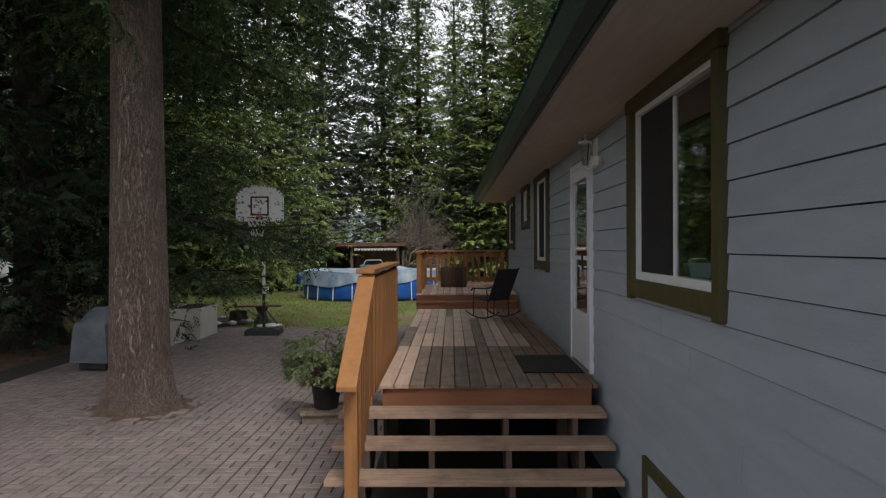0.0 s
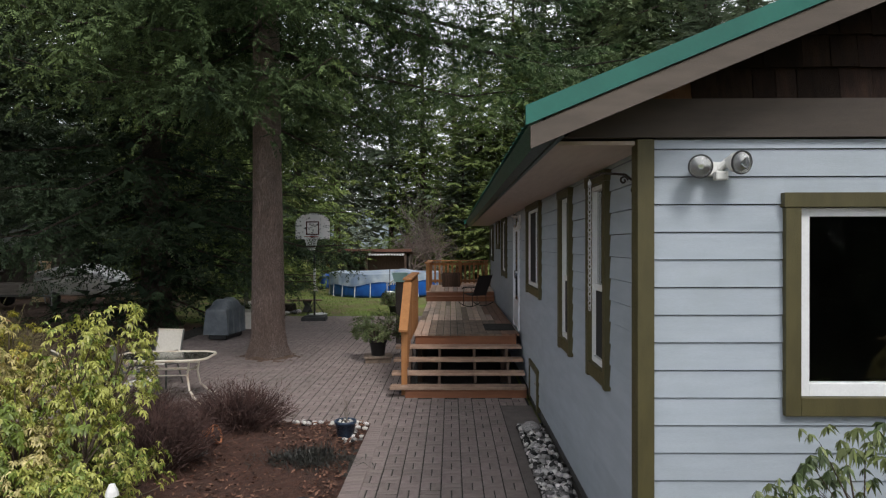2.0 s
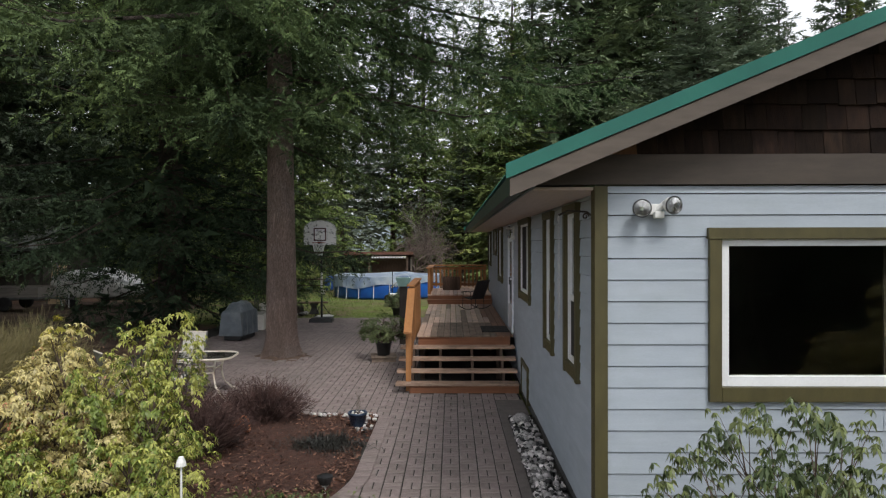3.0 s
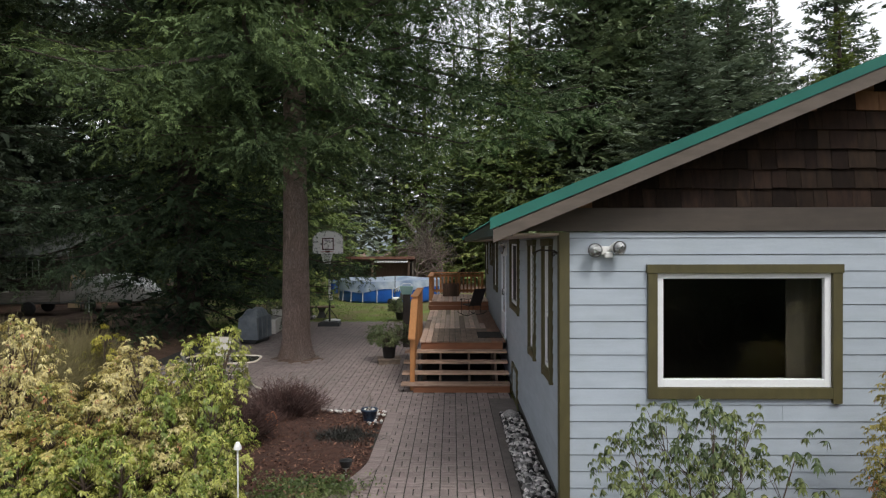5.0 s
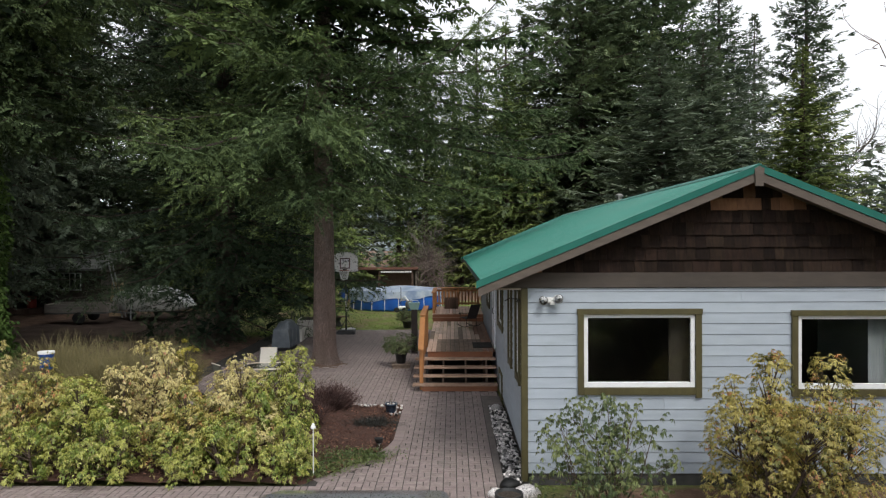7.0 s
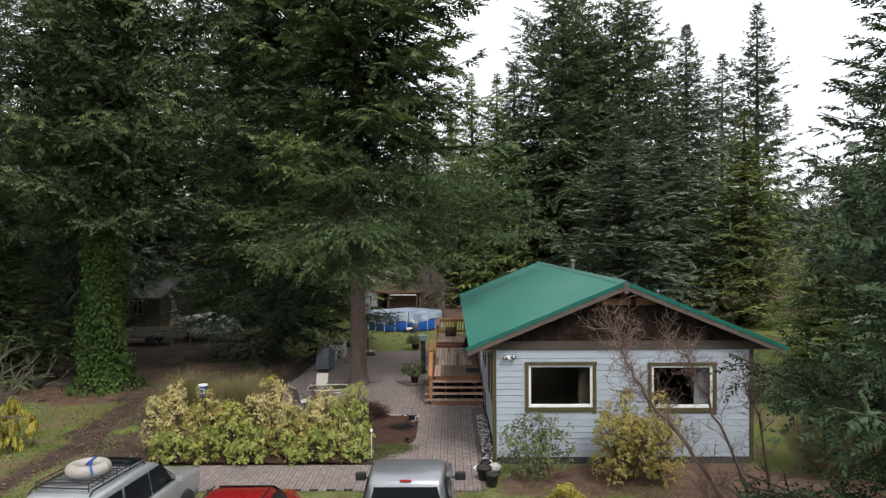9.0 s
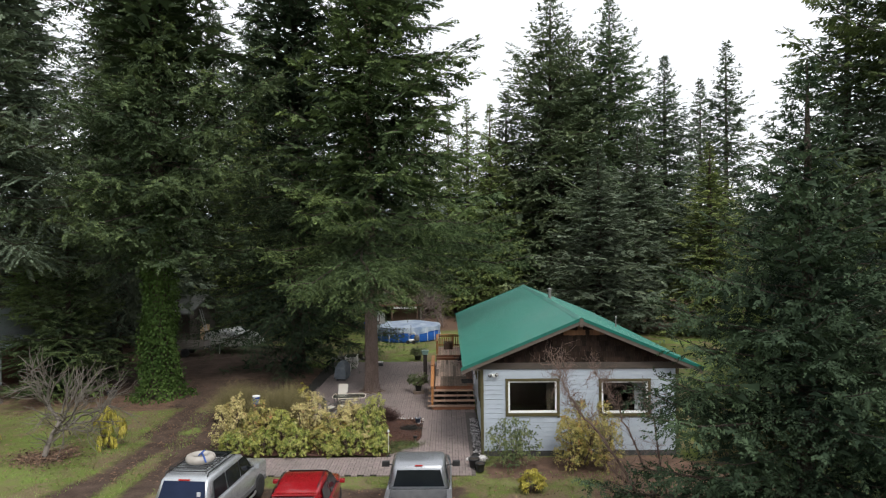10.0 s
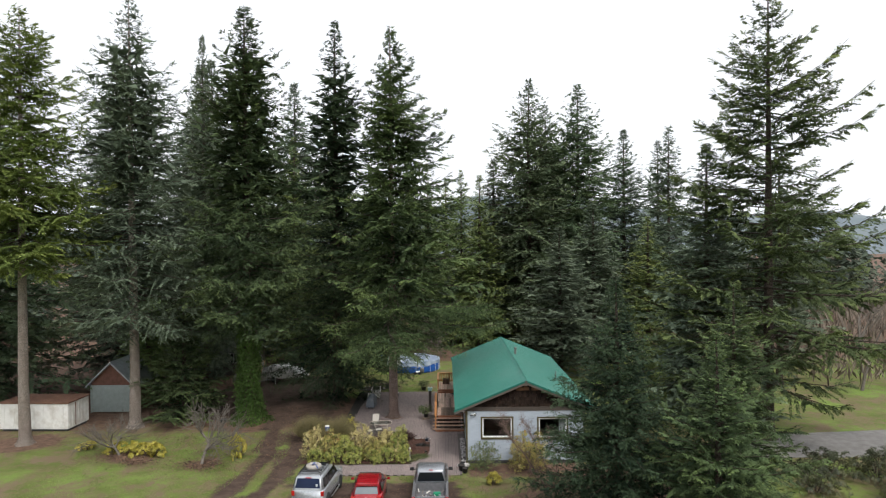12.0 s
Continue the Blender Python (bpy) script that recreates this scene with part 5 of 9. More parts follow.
def lobed_shrub(seed, rx, ry, h, lobes, whorls, leaves, ll, lw, lift=(-0.5, 0.35), bunch=9, inner=0.35, wood=0.03):
    """A leggy evergreen: several leaders, each a ragged column of leaf whorls on crooked stems."""
    rng = np.random.default_rng(seed)
    bs = bmesh.new()
    P, A, T = [], [], []
    for c in range(lobes):
        az, rr = 6.283 * c / lobes + rng.normal(0, 0.35), (0.0 if c == 0 else rng.uniform(0.45, 0.85))
        cx, cy = rx * rr * math.cos(az), ry * rr * math.sin(az)
        top = h * (rng.uniform(0.88, 1.0) if c == 0 else rng.uniform(0.62, 0.97) * (1.12 - 0.3 * rr))
        wid = rng.uniform(0.42, 0.56) * (rx + ry) / 2
        tube(bs, [(0.2 * cx, 0.2 * cy, 0), (0.7 * cx, 0.7 * cy, 0.35 * top), (cx, cy, 0.85 * top)], [wood, 0.73 * wood, 0.27 * wood], 4, False)
        tone = rng.random()
        n = whorls // lobes
        cl = max(5, int(n / bunch))
        u = rng.random(cl) ** 0.8
        z = top * (0.08 + 0.88 * u)
        a2 = rng.uniform(0, 6.283, cl)
        rad = wid * (inner + 0.75 * np.sqrt(1 - u ** 2)) * rng.uniform(0.65, 1.2, cl)
        ctr = np.stack([cx + rad * np.cos(a2) * 0.8, cy + rad * np.sin(a2) * 0.8, z], 1)
        for q in range(0, cl, 2):
            tube(bs, [(cx * 0.85, cy * 0.85, ctr[q, 2] * 0.75), tuple(ctr[q])], [0.33 * wood, 0.16 * wood], 3, False)
        ax = unit(np.stack([np.cos(a2), np.sin(a2), 0.5 + 0.9 * u], 1))
        k = np.arange(n) % cl
        d = unit(rng.normal(0, 1, (n, 3)) + ax[k] * 0.9)
        P.append(ctr[k] + d * wid * rng.uniform(0.12, 0.36, (n, 1)))
        A.append(unit(d * 0.5 + ax[k] + np.array([0, 0, 0.35])))
        T.append(np.clip(0.15 * tone + 0.5 * rng.random(cl)[k] + 0.35 * rng.random(n), 0, 1))
    P, A, T = np.vstack(P), np.vstack(A), np.concatenate(T)
    keep = P[:, 2] > 0.06
    P, A, T = P[keep], A[keep], T[keep]
    n = len(P)
    ref = unit(np.cross(A, rng.normal(0, 1, (n, 3))))
    r2 = np.cross(A, ref)
    out = []
    size = rng.uniform(0.75, 1.25, n)
    for k in range(leaves):
        a = 6.283 * k / leaves + rng.normal(0, 0.25, n)
        rad = ref * np.cos(a)[:, None] + r2 * np.sin(a)[:, None]
        w = unit(rad + A * rng.uniform(*lift, n)[:, None] + np.array([0, 0, 0.5 * lift[0]]))
        out.append(leaf_quads(rng, P, w, A + rng.normal(0, 0.2, (n, 3)), ll * size * rng.uniform(0.8, 1.2, n), lw * size * rng.uniform(0.8, 1.2, n), 0.35))
    v = np.vstack(out)
    me = raw_mesh("foliage", v, np.arange(len(v)).reshape(-1, 4))
    at = me.attributes.new("tone", "FLOAT", "POINT")
    at.data.foreach_set("value", np.repeat(np.tile(T, leaves), 4).astype(np.float32))
    return mesh_of(bs, "stems", True), me


def leaf_mat(name, base, second, third, amount2, amount3, patch=1.2, whorls=False):
    """Leaves in three colours: by patches and leaf by leaf, or whorl by whorl."""
    m, nt, bsdf = nodes_of(name)
    v = coords(nt)
    geo = nt.nodes.new("ShaderNodeNewGeometry")
    rnd = geo.outputs["Random Per Island"]
    leaf = rnd
    if whorls:
        tone = nt.nodes.new("ShaderNodeAttribute")
        tone.attribute_name = "tone"
        rnd = math_n(nt, "ADD", math_n(nt, "MULTIPLY", tone.outputs["Fac"], 0.75), math_n(nt, "MULTIPLY", rnd, 0.25))
    r7 = math_n(nt, "FRACT", math_n(nt, "MULTIPLY", rnd, 7.13))
    p1 = noise_n(nt, v, patch, 3, 0.5, 0.4, 0.65)
    p2 = noise_n(nt, coords(nt, (1, 1, 1)), patch * 1.7, 3, 0.5, 0.55, 0.72)
    f2 = math_n(nt, "GREATER_THAN", math_n(nt, "ADD", math_n(nt, "MULTIPLY", p1, 0.5), math_n(nt, "MULTIPLY", rnd, 0.6)), 1 - amount2)
    f3 = math_n(nt, "GREATER_THAN", math_n(nt, "ADD", math_n(nt, "MULTIPLY", p2, 0.6), math_n(nt, "MULTIPLY", r7, 0.5)), 1 - amount3)
    col = mix_rgb(nt, f2, base, second)
    col = mix_rgb(nt, f3, col, third)
    hsv = nt.nodes.new("ShaderNodeHueSaturation")
    nt.links.new(math_n(nt, "ADD", math_n(nt, "MULTIPLY", math_n(nt, "FRACT", math_n(nt, "MULTIPLY", leaf, 31.7)), 0.7), 0.65), hsv.inputs["Value"])
    nt.links.new(col, hsv.inputs["Color"])
    nt.links.new(hsv.outputs[0], bsdf.inputs["Base Color"])
    bsdf.inputs["Roughness"].default_value = 0.45
    tr = nt.nodes.new("ShaderNodeBsdfTranslucent")
    nt.links.new(hsv.outputs[0], tr.inputs["Color"])
    ms = nt.nodes.new("ShaderNodeMixShader")
    ms.inputs[0].default_value = 0.3
    nt.links.new(bsdf.outputs[0], ms.inputs[1])
    nt.links.new(tr.outputs[0], ms.inputs[2])
    nt.links.new(ms.outputs[0], nt.nodes["Material Output"].inputs["Surface"])
    return m


M_PIERIS = leaf_mat("cream_edged_leaves", (0.27, 0.26, 0.07), (0.56, 0.48, 0.21), (0.44, 0.2, 0.11), 0.68, 0.32, 3.5, True)
M_PIERIS_G = leaf_mat("yellow_green_leaves", (0.165, 0.22, 0.038), (0.4, 0.41, 0.1), (0.54, 0.47, 0.21), 0.55, 0.38, 3.5, True)
M_PIERIS_O = leaf_mat("orange_tinged_leaves", (0.19, 0.21, 0.045), (0.5, 0.43, 0.14), (0.48, 0.19, 0.09), 0.54, 0.46, 3.5, True)
M_PIERIS2 = leaf_mat("bronze_green_leaves", (0.18, 0.18, 0.045), (0.4, 0.34, 0.095), (0.46, 0.22, 0.09), 0.64, 0.42, 2.2, True)
M_RHODO = leaf_mat("grey_green_leaves", (0.09, 0.125, 0.05), (0.19, 0.225, 0.085), (0.3, 0.28, 0.08), 0.5, 0.18, 2.0, True)
M_GOLD = leaf_mat("golden_leaves", (0.32, 0.30, 0.04), (0.52, 0.44, 0.08), (0.2, 0.24, 0.04), 0.55, 0.3)
M_POTLEAF = leaf_mat("small_green_leaves", (0.085, 0.115, 0.04), (0.16, 0.195, 0.075), (0.26, 0.22, 0.1), 0.45, 0.12)


def shrub_thing(name, meshes, mat, label, category, at, group="", stem=None):
    t = thing(name, label, category, group, at=at)
    part("stem_frame", meshes[0], stem or M_TWIG_DK, t)
    part("foliage", meshes[1], mat, t)
    return t


pieris = [lobed_shrub(s, 0.8, 0.75, 2.0, lb, 2800, 6, 0.044, 0.018) for s, lb in ((1, 5), (2, 6), (3, 5), (4, 6))]
low_pieris = lobed_shrub(5, 0.75, 0.55, 1.0, 6, 1600, 5, 0.044, 0.018)
CREAM, GREEN, WARM = (M_PIERIS, "bushy evergreen with cream-edged drooping leaf whorls"), (M_PIERIS_G, "bushy evergreen with bright yellow-green leaf whorls"), (M_PIERIS_O, "bushy evergreen with orange and yellow new leaves")
for x, y, turn, k, s, hh, (mat, lab) in (
        (-8.0, -2.15, 0, 0, 1.0, 2.25, CREAM), (-7.1, -2.2, 80, 1, 1.0, 2.25, WARM), (-6.2, -2.35, 40, 2, 1.0, 1.8, GREEN), (-5.2, -1.9, 200, 3, 1.0, 2.35, CREAM),
        (-4.35, -2.45, 120, 1, 0.95, 1.7, WARM), (-3.5, -2.05, 300, 0, 1.0, 2.0, WARM), (-2.78, -1.95, 170, 2, 0.92, 2.2, CREAM)):
    shrub_thing("shrub", pieris[k], mat, lab, "shrub", at_xy(x, y, turn, s, hh / 2.0), "hedge beside the walk")
for x, y, turn, s, hh, (mat, lab) in ((-7.85, -2.95, 0, 1.0, 1.0, GREEN), (-6.75, -2.95, 50, 1.0, 1.05, GREEN), (-5.5, -2.95, 100, 1.0, 1.1, GREEN), (-4.4, -3.0, 200, 0.9, 0.9, CREAM), (-3.45, -2.85, 10, 1.0, 1.1, CREAM), (-2.55, -2.7, 150, 0.95, 1.0, CREAM)):
    shrub_thing("shrub", low_pieris, mat, "low " + lab, "shrub", at_xy(x, y, turn, s, hh), "hedge beside the walk")
rhodo = lobed_shrub(11, 1.0, 0.6, 1.85, 10, 1250, 7, 0.058, 0.02, (-1.0, -0.1), 4.0, 0.4, 0.014)
shrub_thing("shrub", rhodo, M_RHODO, "loose grey-green shrub against the house wall", "shrub", at_xy(2.7, -4.35, 0), "shrubs before the house")
shrub_thing("shrub", lobed_shrub(12, 0.95, 0.7, 2.5, 7, 4600, 6, 0.045, 0.018), M_PIERIS2, "bronze and green shrub below the front window", "shrub", at_xy(4.95, -4.6, 0), "shrubs before the house")
shrub_thing("shrub", lobed_shrub(13, 0.85, 0.7, 2.4, 5, 3000, 6, 0.045, 0.017), M_PIERIS2, "reddish green shrub below the second window", "shrub", at_xy(5.85, -4.5, 0), "shrubs before the house")
shrub_thing("shrub", leafy_shrub(14, 0.5, 0.45, 0.75, 26, 10, 6, 0.10, 0.035), M_GOLD, "small golden-leaved shrub at the lawn's edge", "shrub", at_xy(3.0, -6.9, 0), "golden shrubs")
gold = lobed_shrub(15, 0.8, 0.65, 0.95, 6, 520, 6, 0.1, 0.038)
for x, y, s, sz in ((-21.6, -0.6, 1.0, 0.8), (-20.1, -0.9, 1.0, 1.0), (-18.9, -1.2, 1.1, 1.15), (-13.2, -1.8, 0.7, 1.9), (-24.0, 0.2, 0.8, 0.7)):
    shrub_thing("shrub", gold, M_GOLD, "golden-yellow shrub on the front lawn", "shrub", at_xy(x, y, x * 50, s, sz), "golden shrubs")


def twiggy(seed, rx, h, n, wide, mat_name="foliage"):
    """A bare bush: hundreds of thin upright twigs that fork."""
    rng = np.random.default_rng(seed)
    vs = []
    az = rng.uniform(0, 6.283, n)
    rr = np.sqrt(rng.random(n))
    foot = np.stack([0.3 * rx * rr * np.cos(az), 0.3 * rx * rr * np.sin(az), np.zeros(n)], 1)
    top = np.stack([rx * rr * np.cos(az), rx * rr * np.sin(az), h * (1 - 0.45 * rr ** 2) * rng.uniform(0.7, 1.05, n)], 1) + rng.normal(0, 0.06, (n, 3))
    for lvl in range(4):
        if lvl == 0:
            a, b, w = foot, top, wide
        else:
            f = rng.uniform(0.35, 0.95, (n, 1))
            a = foot * (1 - f) + top * f
            b = a + unit(top - foot + rng.normal(0, 0.5, (n, 3))) * h * rng.uniform(0.12, 0.32, (n, 1))
            w = wide * 0.7
        side = unit(np.cross(b - a, rng.normal(0, 1, (n, 3))))
        mid = (a + b) / 2 + rng.normal(0, 0.03, (n, 3))
        vs.append(np.stack([a, mid + side * w, b, mid - side * w], 1).reshape(-1, 3))
    v = np.vstack(vs)
    v[:, 2] = np.maximum(v[:, 2], 0.0)
    return raw_mesh("twigs", v, np.arange(len(v)).reshape(-1, 4))


def bare_bush(me, mat, label, at, group=""):
    t = thing("bare_bush", label, "bush", group, at=at)
    part("twig_mass", me, mat, t)
    return t


heath = twiggy(3, 0.75, 0.75, 900, 0.006)
bare_bush(heath, M_TWIG_RED, "low mounded bush of bare red-brown twigs", at_xy(-2.6, 1.75, 0, 1.05, 0.92), "bare bushes in the bed")
bare_bush(heath, M_TWIG_RED, "low mounded bush of bare red-brown twigs", at_xy(-3.9, 1.5, 100, 1.1, 0.9), "bare bushes in the bed")
bare_bush(heath, M_TWIG_RED, "low mounded bush of bare red-brown twigs", at_xy(-3.1, 0.2, 200, 1.15, 1.0), "bare bushes in the bed")
M_TWIG_TAN = surf("tan_twig", (0.145, 0.125, 0.052), (0.2, 0.17, 0.075), 4, 0.9, bump=0.2, island=0.3)
broom = twiggy(5, 1.35, 1.75, 2300, 0.0042)
bare_bush(broom, M_TWIG_TAN, "large bush of fine tan and green twigs", at_xy(-7.2, 1.0, 0), "bushes behind the hedge")
bare_bush(broom, M_TWIG_TAN, "large bush of fine tan and green twigs", at_xy(-9.2, 2.2, 120, 1.1, 0.95), "bushes behind the hedge")
bare_bush(broom, M_TWIG_TAN, "large bush of fine tan and green twigs", at_xy(-7.0, 2.9, 60, 0.8, 0.85), "bushes behind the hedge")
shrub_thing("shrub", lobed_shrub(17, 0.6, 0.55, 1.7, 5, 700, 6, 0.06, 0.025), M_GOLD, "small yellow-green shrub by the bare bushes", "shrub", at_xy(-6.5, 3.0, 0), "golden shrubs")

# mulch bed
def mulch_bed():
    rng = np.random.default_rng(4)
    st = 0.12
    bm = bmesh.new()
    grid = {}
    ys = np.arange(-3.25, 2.2, st)
    for j, y in enumerate(ys):
        for i in range(60):
            xr = bed_edge(y) - 0.02
            x = xr - i * st
            if x < -9.0:
                break
            z = 0.0 + 0.05 * min(1, i * st / 0.5) + 0.02 * math.sin(x * 3 + y * 2) + rng.normal(0, 0.008)
            grid[i, j] = bm.verts.new((x, y, z))
    for (i, j), v in grid.items():
        q = [(i, j), (i + 1, j), (i + 1, j + 1), (i, j + 1)]
        if all(k in grid for k in q):
            bm.faces.new([grid[k] for k in q][::-1])
    bmesh.ops.recalc_face_normals(bm, faces=bm.faces)
    bed = tagged(part("mulch_bed", bm, M_MULCH, None, "", True), "planting bed covered in red-brown bark mulch", "bed", kind="structure")
    n = 6500
    y = rng.uniform(-3.1, 2.1, n)
    e = np.array([bed_edge(q) for q in y])
    x = e - 0.05 - 4.0 * rng.random(n) ** 1.3
    p = np.stack([x, y, 0.05 + rng.uniform(0, 0.025, n)], 1)
    w = unit(rng.normal(0, 1, (n, 3)) * np.array([1, 1, 0.3]))
    v = leaf_quads(rng, p, w, np.array([0, 0, 1]) + rng.normal(0, 0.5, (n, 3)), rng.uniform(0.03, 0.09, n), rng.uniform(0.012, 0.03, n))
    tagged(part("bark_chips", raw_mesh("bark_chips", v, np.arange(len(v)).reshape(-1, 4)), surf("bark_chip", (0.08, 0.034, 0.022), (0.19, 0.1, 0.066), 8, 0.9, bump=0.3, island=0.9)), "loose bark chips on the bed", "mulch", kind="stuff")


mulch_bed()
# low ground cover and grass clumps in the bed
def blade_clump(seed, n, rad, length, width):
    rng = np.random.default_rng(seed)
    p = np.stack([rng.normal(0, rad, n), rng.normal(0, rad * 0.7, n), np.zeros(n) + 0.04], 1)
    w = unit(np.stack([rng.normal(0, 1, n), rng.normal(0, 1, n), rng.uniform(0.5, 1.3, n)], 1))
    v = leaf_quads(rng, p, w, np.array([0, 0, 1]) + rng.normal(0, 0.3, (n, 3)), length * rng.uniform(0.6, 1.2, n), np.full(n, width), 0.55)
    return raw_mesh("clump", v, np.arange(len(v)).reshape(-1, 4))


M_MONDO = surf("black_green_grass", (0.018, 0.018, 0.016), (0.035, 0.034, 0.028), 6, 0.5, bump=0, island=0.4)
M_COVER = leaf_mat("ground_cover_leaves", (0.07, 0.10, 0.03), (0.14, 0.17, 0.06), (0.12, 0.09, 0.04), 0.45, 0.2)
t = thing("grass_clump", "dark spreading clump of black-green grass in the mulch", "grass", at=at_xy(-1.35, 0.35, 0))
part("blade_mass", blade_clump(1, 900, 0.22, 0.28, 0.012), M_MONDO, t)
t = thing("ground_cover", "low green ground cover at the bed's rim", "plants", kind="stuff", at=at_xy(-1.45, -1.9, 0))
part("leaves", blade_clump(2, 1800, 0.32, 0.1, 0.03), M_COVER, t)
t = thing("ground_cover", "low green ground cover at the bed's rim", "plants", kind="stuff", at=at_xy(-1.95, -2.5, 60))
part("leaves", blade_clump(3, 1500, 0.3, 0.1, 0.03), M_COVER, t)

# river stones
def lump(seed, n=1):
    bm = bmesh.new()
    bmesh.ops.create_icosphere(bm, subdivisions=n, radius=1.0)
    rng = random.Random(seed)
    k = Vector((rng.uniform(-3, 3), rng.uniform(-3, 3), rng.uniform(-3, 3)))
    for v in bm.verts:
        v.co *= 1 + 0.28 * noise.noise(v.co * 1.1 + k)
    return mesh_of(bm, "stone", True)


M_STONE = surf("river_stone", (0.12, 0.113, 0.11), (0.5, 0.47, 0.46), 9, 0.6, bump=0.2, fine=40, vary=1.3, hue=0.04)
M_STONE_J = surf("river_stone_rest", (0.12, 0.113, 0.11), (0.5, 0.47, 0.46), 9, 0.6, bump=0.2, fine=40, island=1.3, hue=0.04)
M_STONE_W = surf("white_stone", (0.55, 0.53, 0.49), (0.66, 0.64, 0.6), 5, 0.75, bump=0.2, vary=0.25)
stones = [lump(k) for k in range(6)]
for me in stones:
    me.materials.append(M_STONE)
strip = thing("stone_border", "strip of loose grey river stones along the wall", "stones", kind="structure")
part("stone_bed", bx(1.24, 1.66, -3.3, 2.08, -0.06, 0.0), M_SAND, strip)
rng = random.Random(21)
rest_v, rest_f, nb = [], [], 0
for k in range(1500):
    x, y = rng.uniform(1.26, 1.60), rng.uniform(-3.2, 2.04)
    s = rng.choice((0.018, 0.022, 0.026, 0.034, 0.048)) * rng.uniform(0.8, 1.25)
    mat = Matrix.Translation((x, y, s * 0.45 + (0.02 if k > 800 else 0))) @ Euler((rng.uniform(0, 6), rng.uniform(-0.3, 0.3), rng.uniform(0, 6))).to_matrix().to_4x4() @ Matrix.Diagonal((s, s * rng.uniform(0.7, 1), s * rng.uniform(0.5, 0.8), 1))
    if k > 1210:
        ob = new("stone", stones[k % 6])
        ob.parent, ob.matrix_basis = strip, mat
    else:
        me = stones[k % 6]
        v = np.array([q.co[:] for q in me.vertices])
        R = np.array(mat)
        rest_v.append(v @ R[:3, :3].T + R[:3, 3])
        rest_f += [[nb + q for q in p.vertices] for p in me.polygons]
        nb += len(v)
part("stone_rest", raw_mesh("stone_rest", np.vstack(rest_v), rest_f), M_STONE_J, strip)["kind"] = "stuff"
for x, y, s in ((1.42, 1.72, 0.13), (1.3, -3.5, 0.16), (1.55, -3.9, 0.2), (1.05, -3.8, 0.12), (-2.95, 0.35, 0.19), (-2.75, 0.62, 0.15), (-6.1, 2.9, 0.14)):
    ob = new("boulder", lump(int(x * 10) + 40, 2))
    ob.data.materials.append(M_STONE)
    ob.matrix_basis = Matrix.Translation((x, y, s * 0.5)) @ Matrix.Diagonal((s, s * 0.85, s * 0.7, 1))
    tagged(ob, "rounded grey stone lying in the bed", "stone", "boulders")
ring = thing("stone_edging", "scatter of white and grey stones edging the mulch bed", "stones")
for k in range(60):
    me = stones[k % 6]
    ob = new("stone", me.copy())
    ob.data.materials[0] = M_STONE_W if rng.random() < 0.35 else M_STONE
    x, y = (rng.uniform(-1.9, -0.85), 2.02 + rng.gauss(0, 0.07)) if k < 34 else (-0.97 + rng.gauss(0, 0.05), rng.uniform(0.9, 2.0))
    s = rng.uniform(0.02, 0.05)
    ob.parent = ring
    ob.matrix_basis = Matrix.Translation((x, y, 0.04 + s * 0.4)) @ Matrix.Diagonal((s, s * 0.8, s * 0.7, 1))


# ---- pots ----
M_NAVY = surf("blue_glazed_pot", (0.02, 0.035, 0.065), (0.03, 0.05, 0.085), 4, 0.3, bump=0.05)
M_BLACKPOT = surf("black_pot", (0.015, 0.015, 0.016), (0.03, 0.03, 0.03), 4, 0.6, bump=0.1)
M_TERRA = surf("terracotta", (0.34, 0.12, 0.05), (0.42, 0.16, 0.07), 5, 0.8, bump=0.2)
M_SOIL = surf("potting_soil", (0.03, 0.022, 0.016), (0.05, 0.036, 0.026), 20, 1.0, bump=0.6)


def pot(label, at, r, h, mat, group="pots"):
    t = thing("flower_pot", label, "pot", group, at=at)
    part("pot", lathe([(r * 0.72, 0), (r * 0.76, 0.01), (r * 0.95, h * 0.8), (r * 1.04, h * 0.82), (r * 1.05, h), (r * 0.93, h), (r * 0.9, h * 0.86)], 22), mat, t, "", True)
    part("soil", lathe([(r * 0.88, h * 0.8), (r * 0.9, h * 0.88), (r * 0.3, h * 0.92)], 16), M_SOIL, t)
    return t


p = pot("dark blue pot with bare stems and pebbles", at_xy(-1.06, 1.38, 0, z=0.04), 0.14, 0.22, M_NAVY)
for k in range(7):
    part("stem", tb([(rng.uniform(-0.03, 0.03), rng.uniform(-0.03, 0.03), 0.19), (rng.uniform(-0.05, 0.05), rng.uniform(-0.05, 0.05), 0.35), (rng.uniform(-0.1, 0.1), rng.uniform(-0.1, 0.1), rng.uniform(0.4, 0.62))], [0.005, 0.004, 0.002], 5), M_TWIG, p)
for k in range(14):
    ob = part("pebble", stones[k % 6].copy(), M_STONE_W, p)
    ob.data.materials[0] = M_STONE_W
    a = k * 0.9
    ob.matrix_basis = Matrix.Translation((0.08 * math.cos(a), 0.08 * math.sin(a), 0.205)) @ Matrix.Diagonal((0.022, 0.02, 0.016, 1))
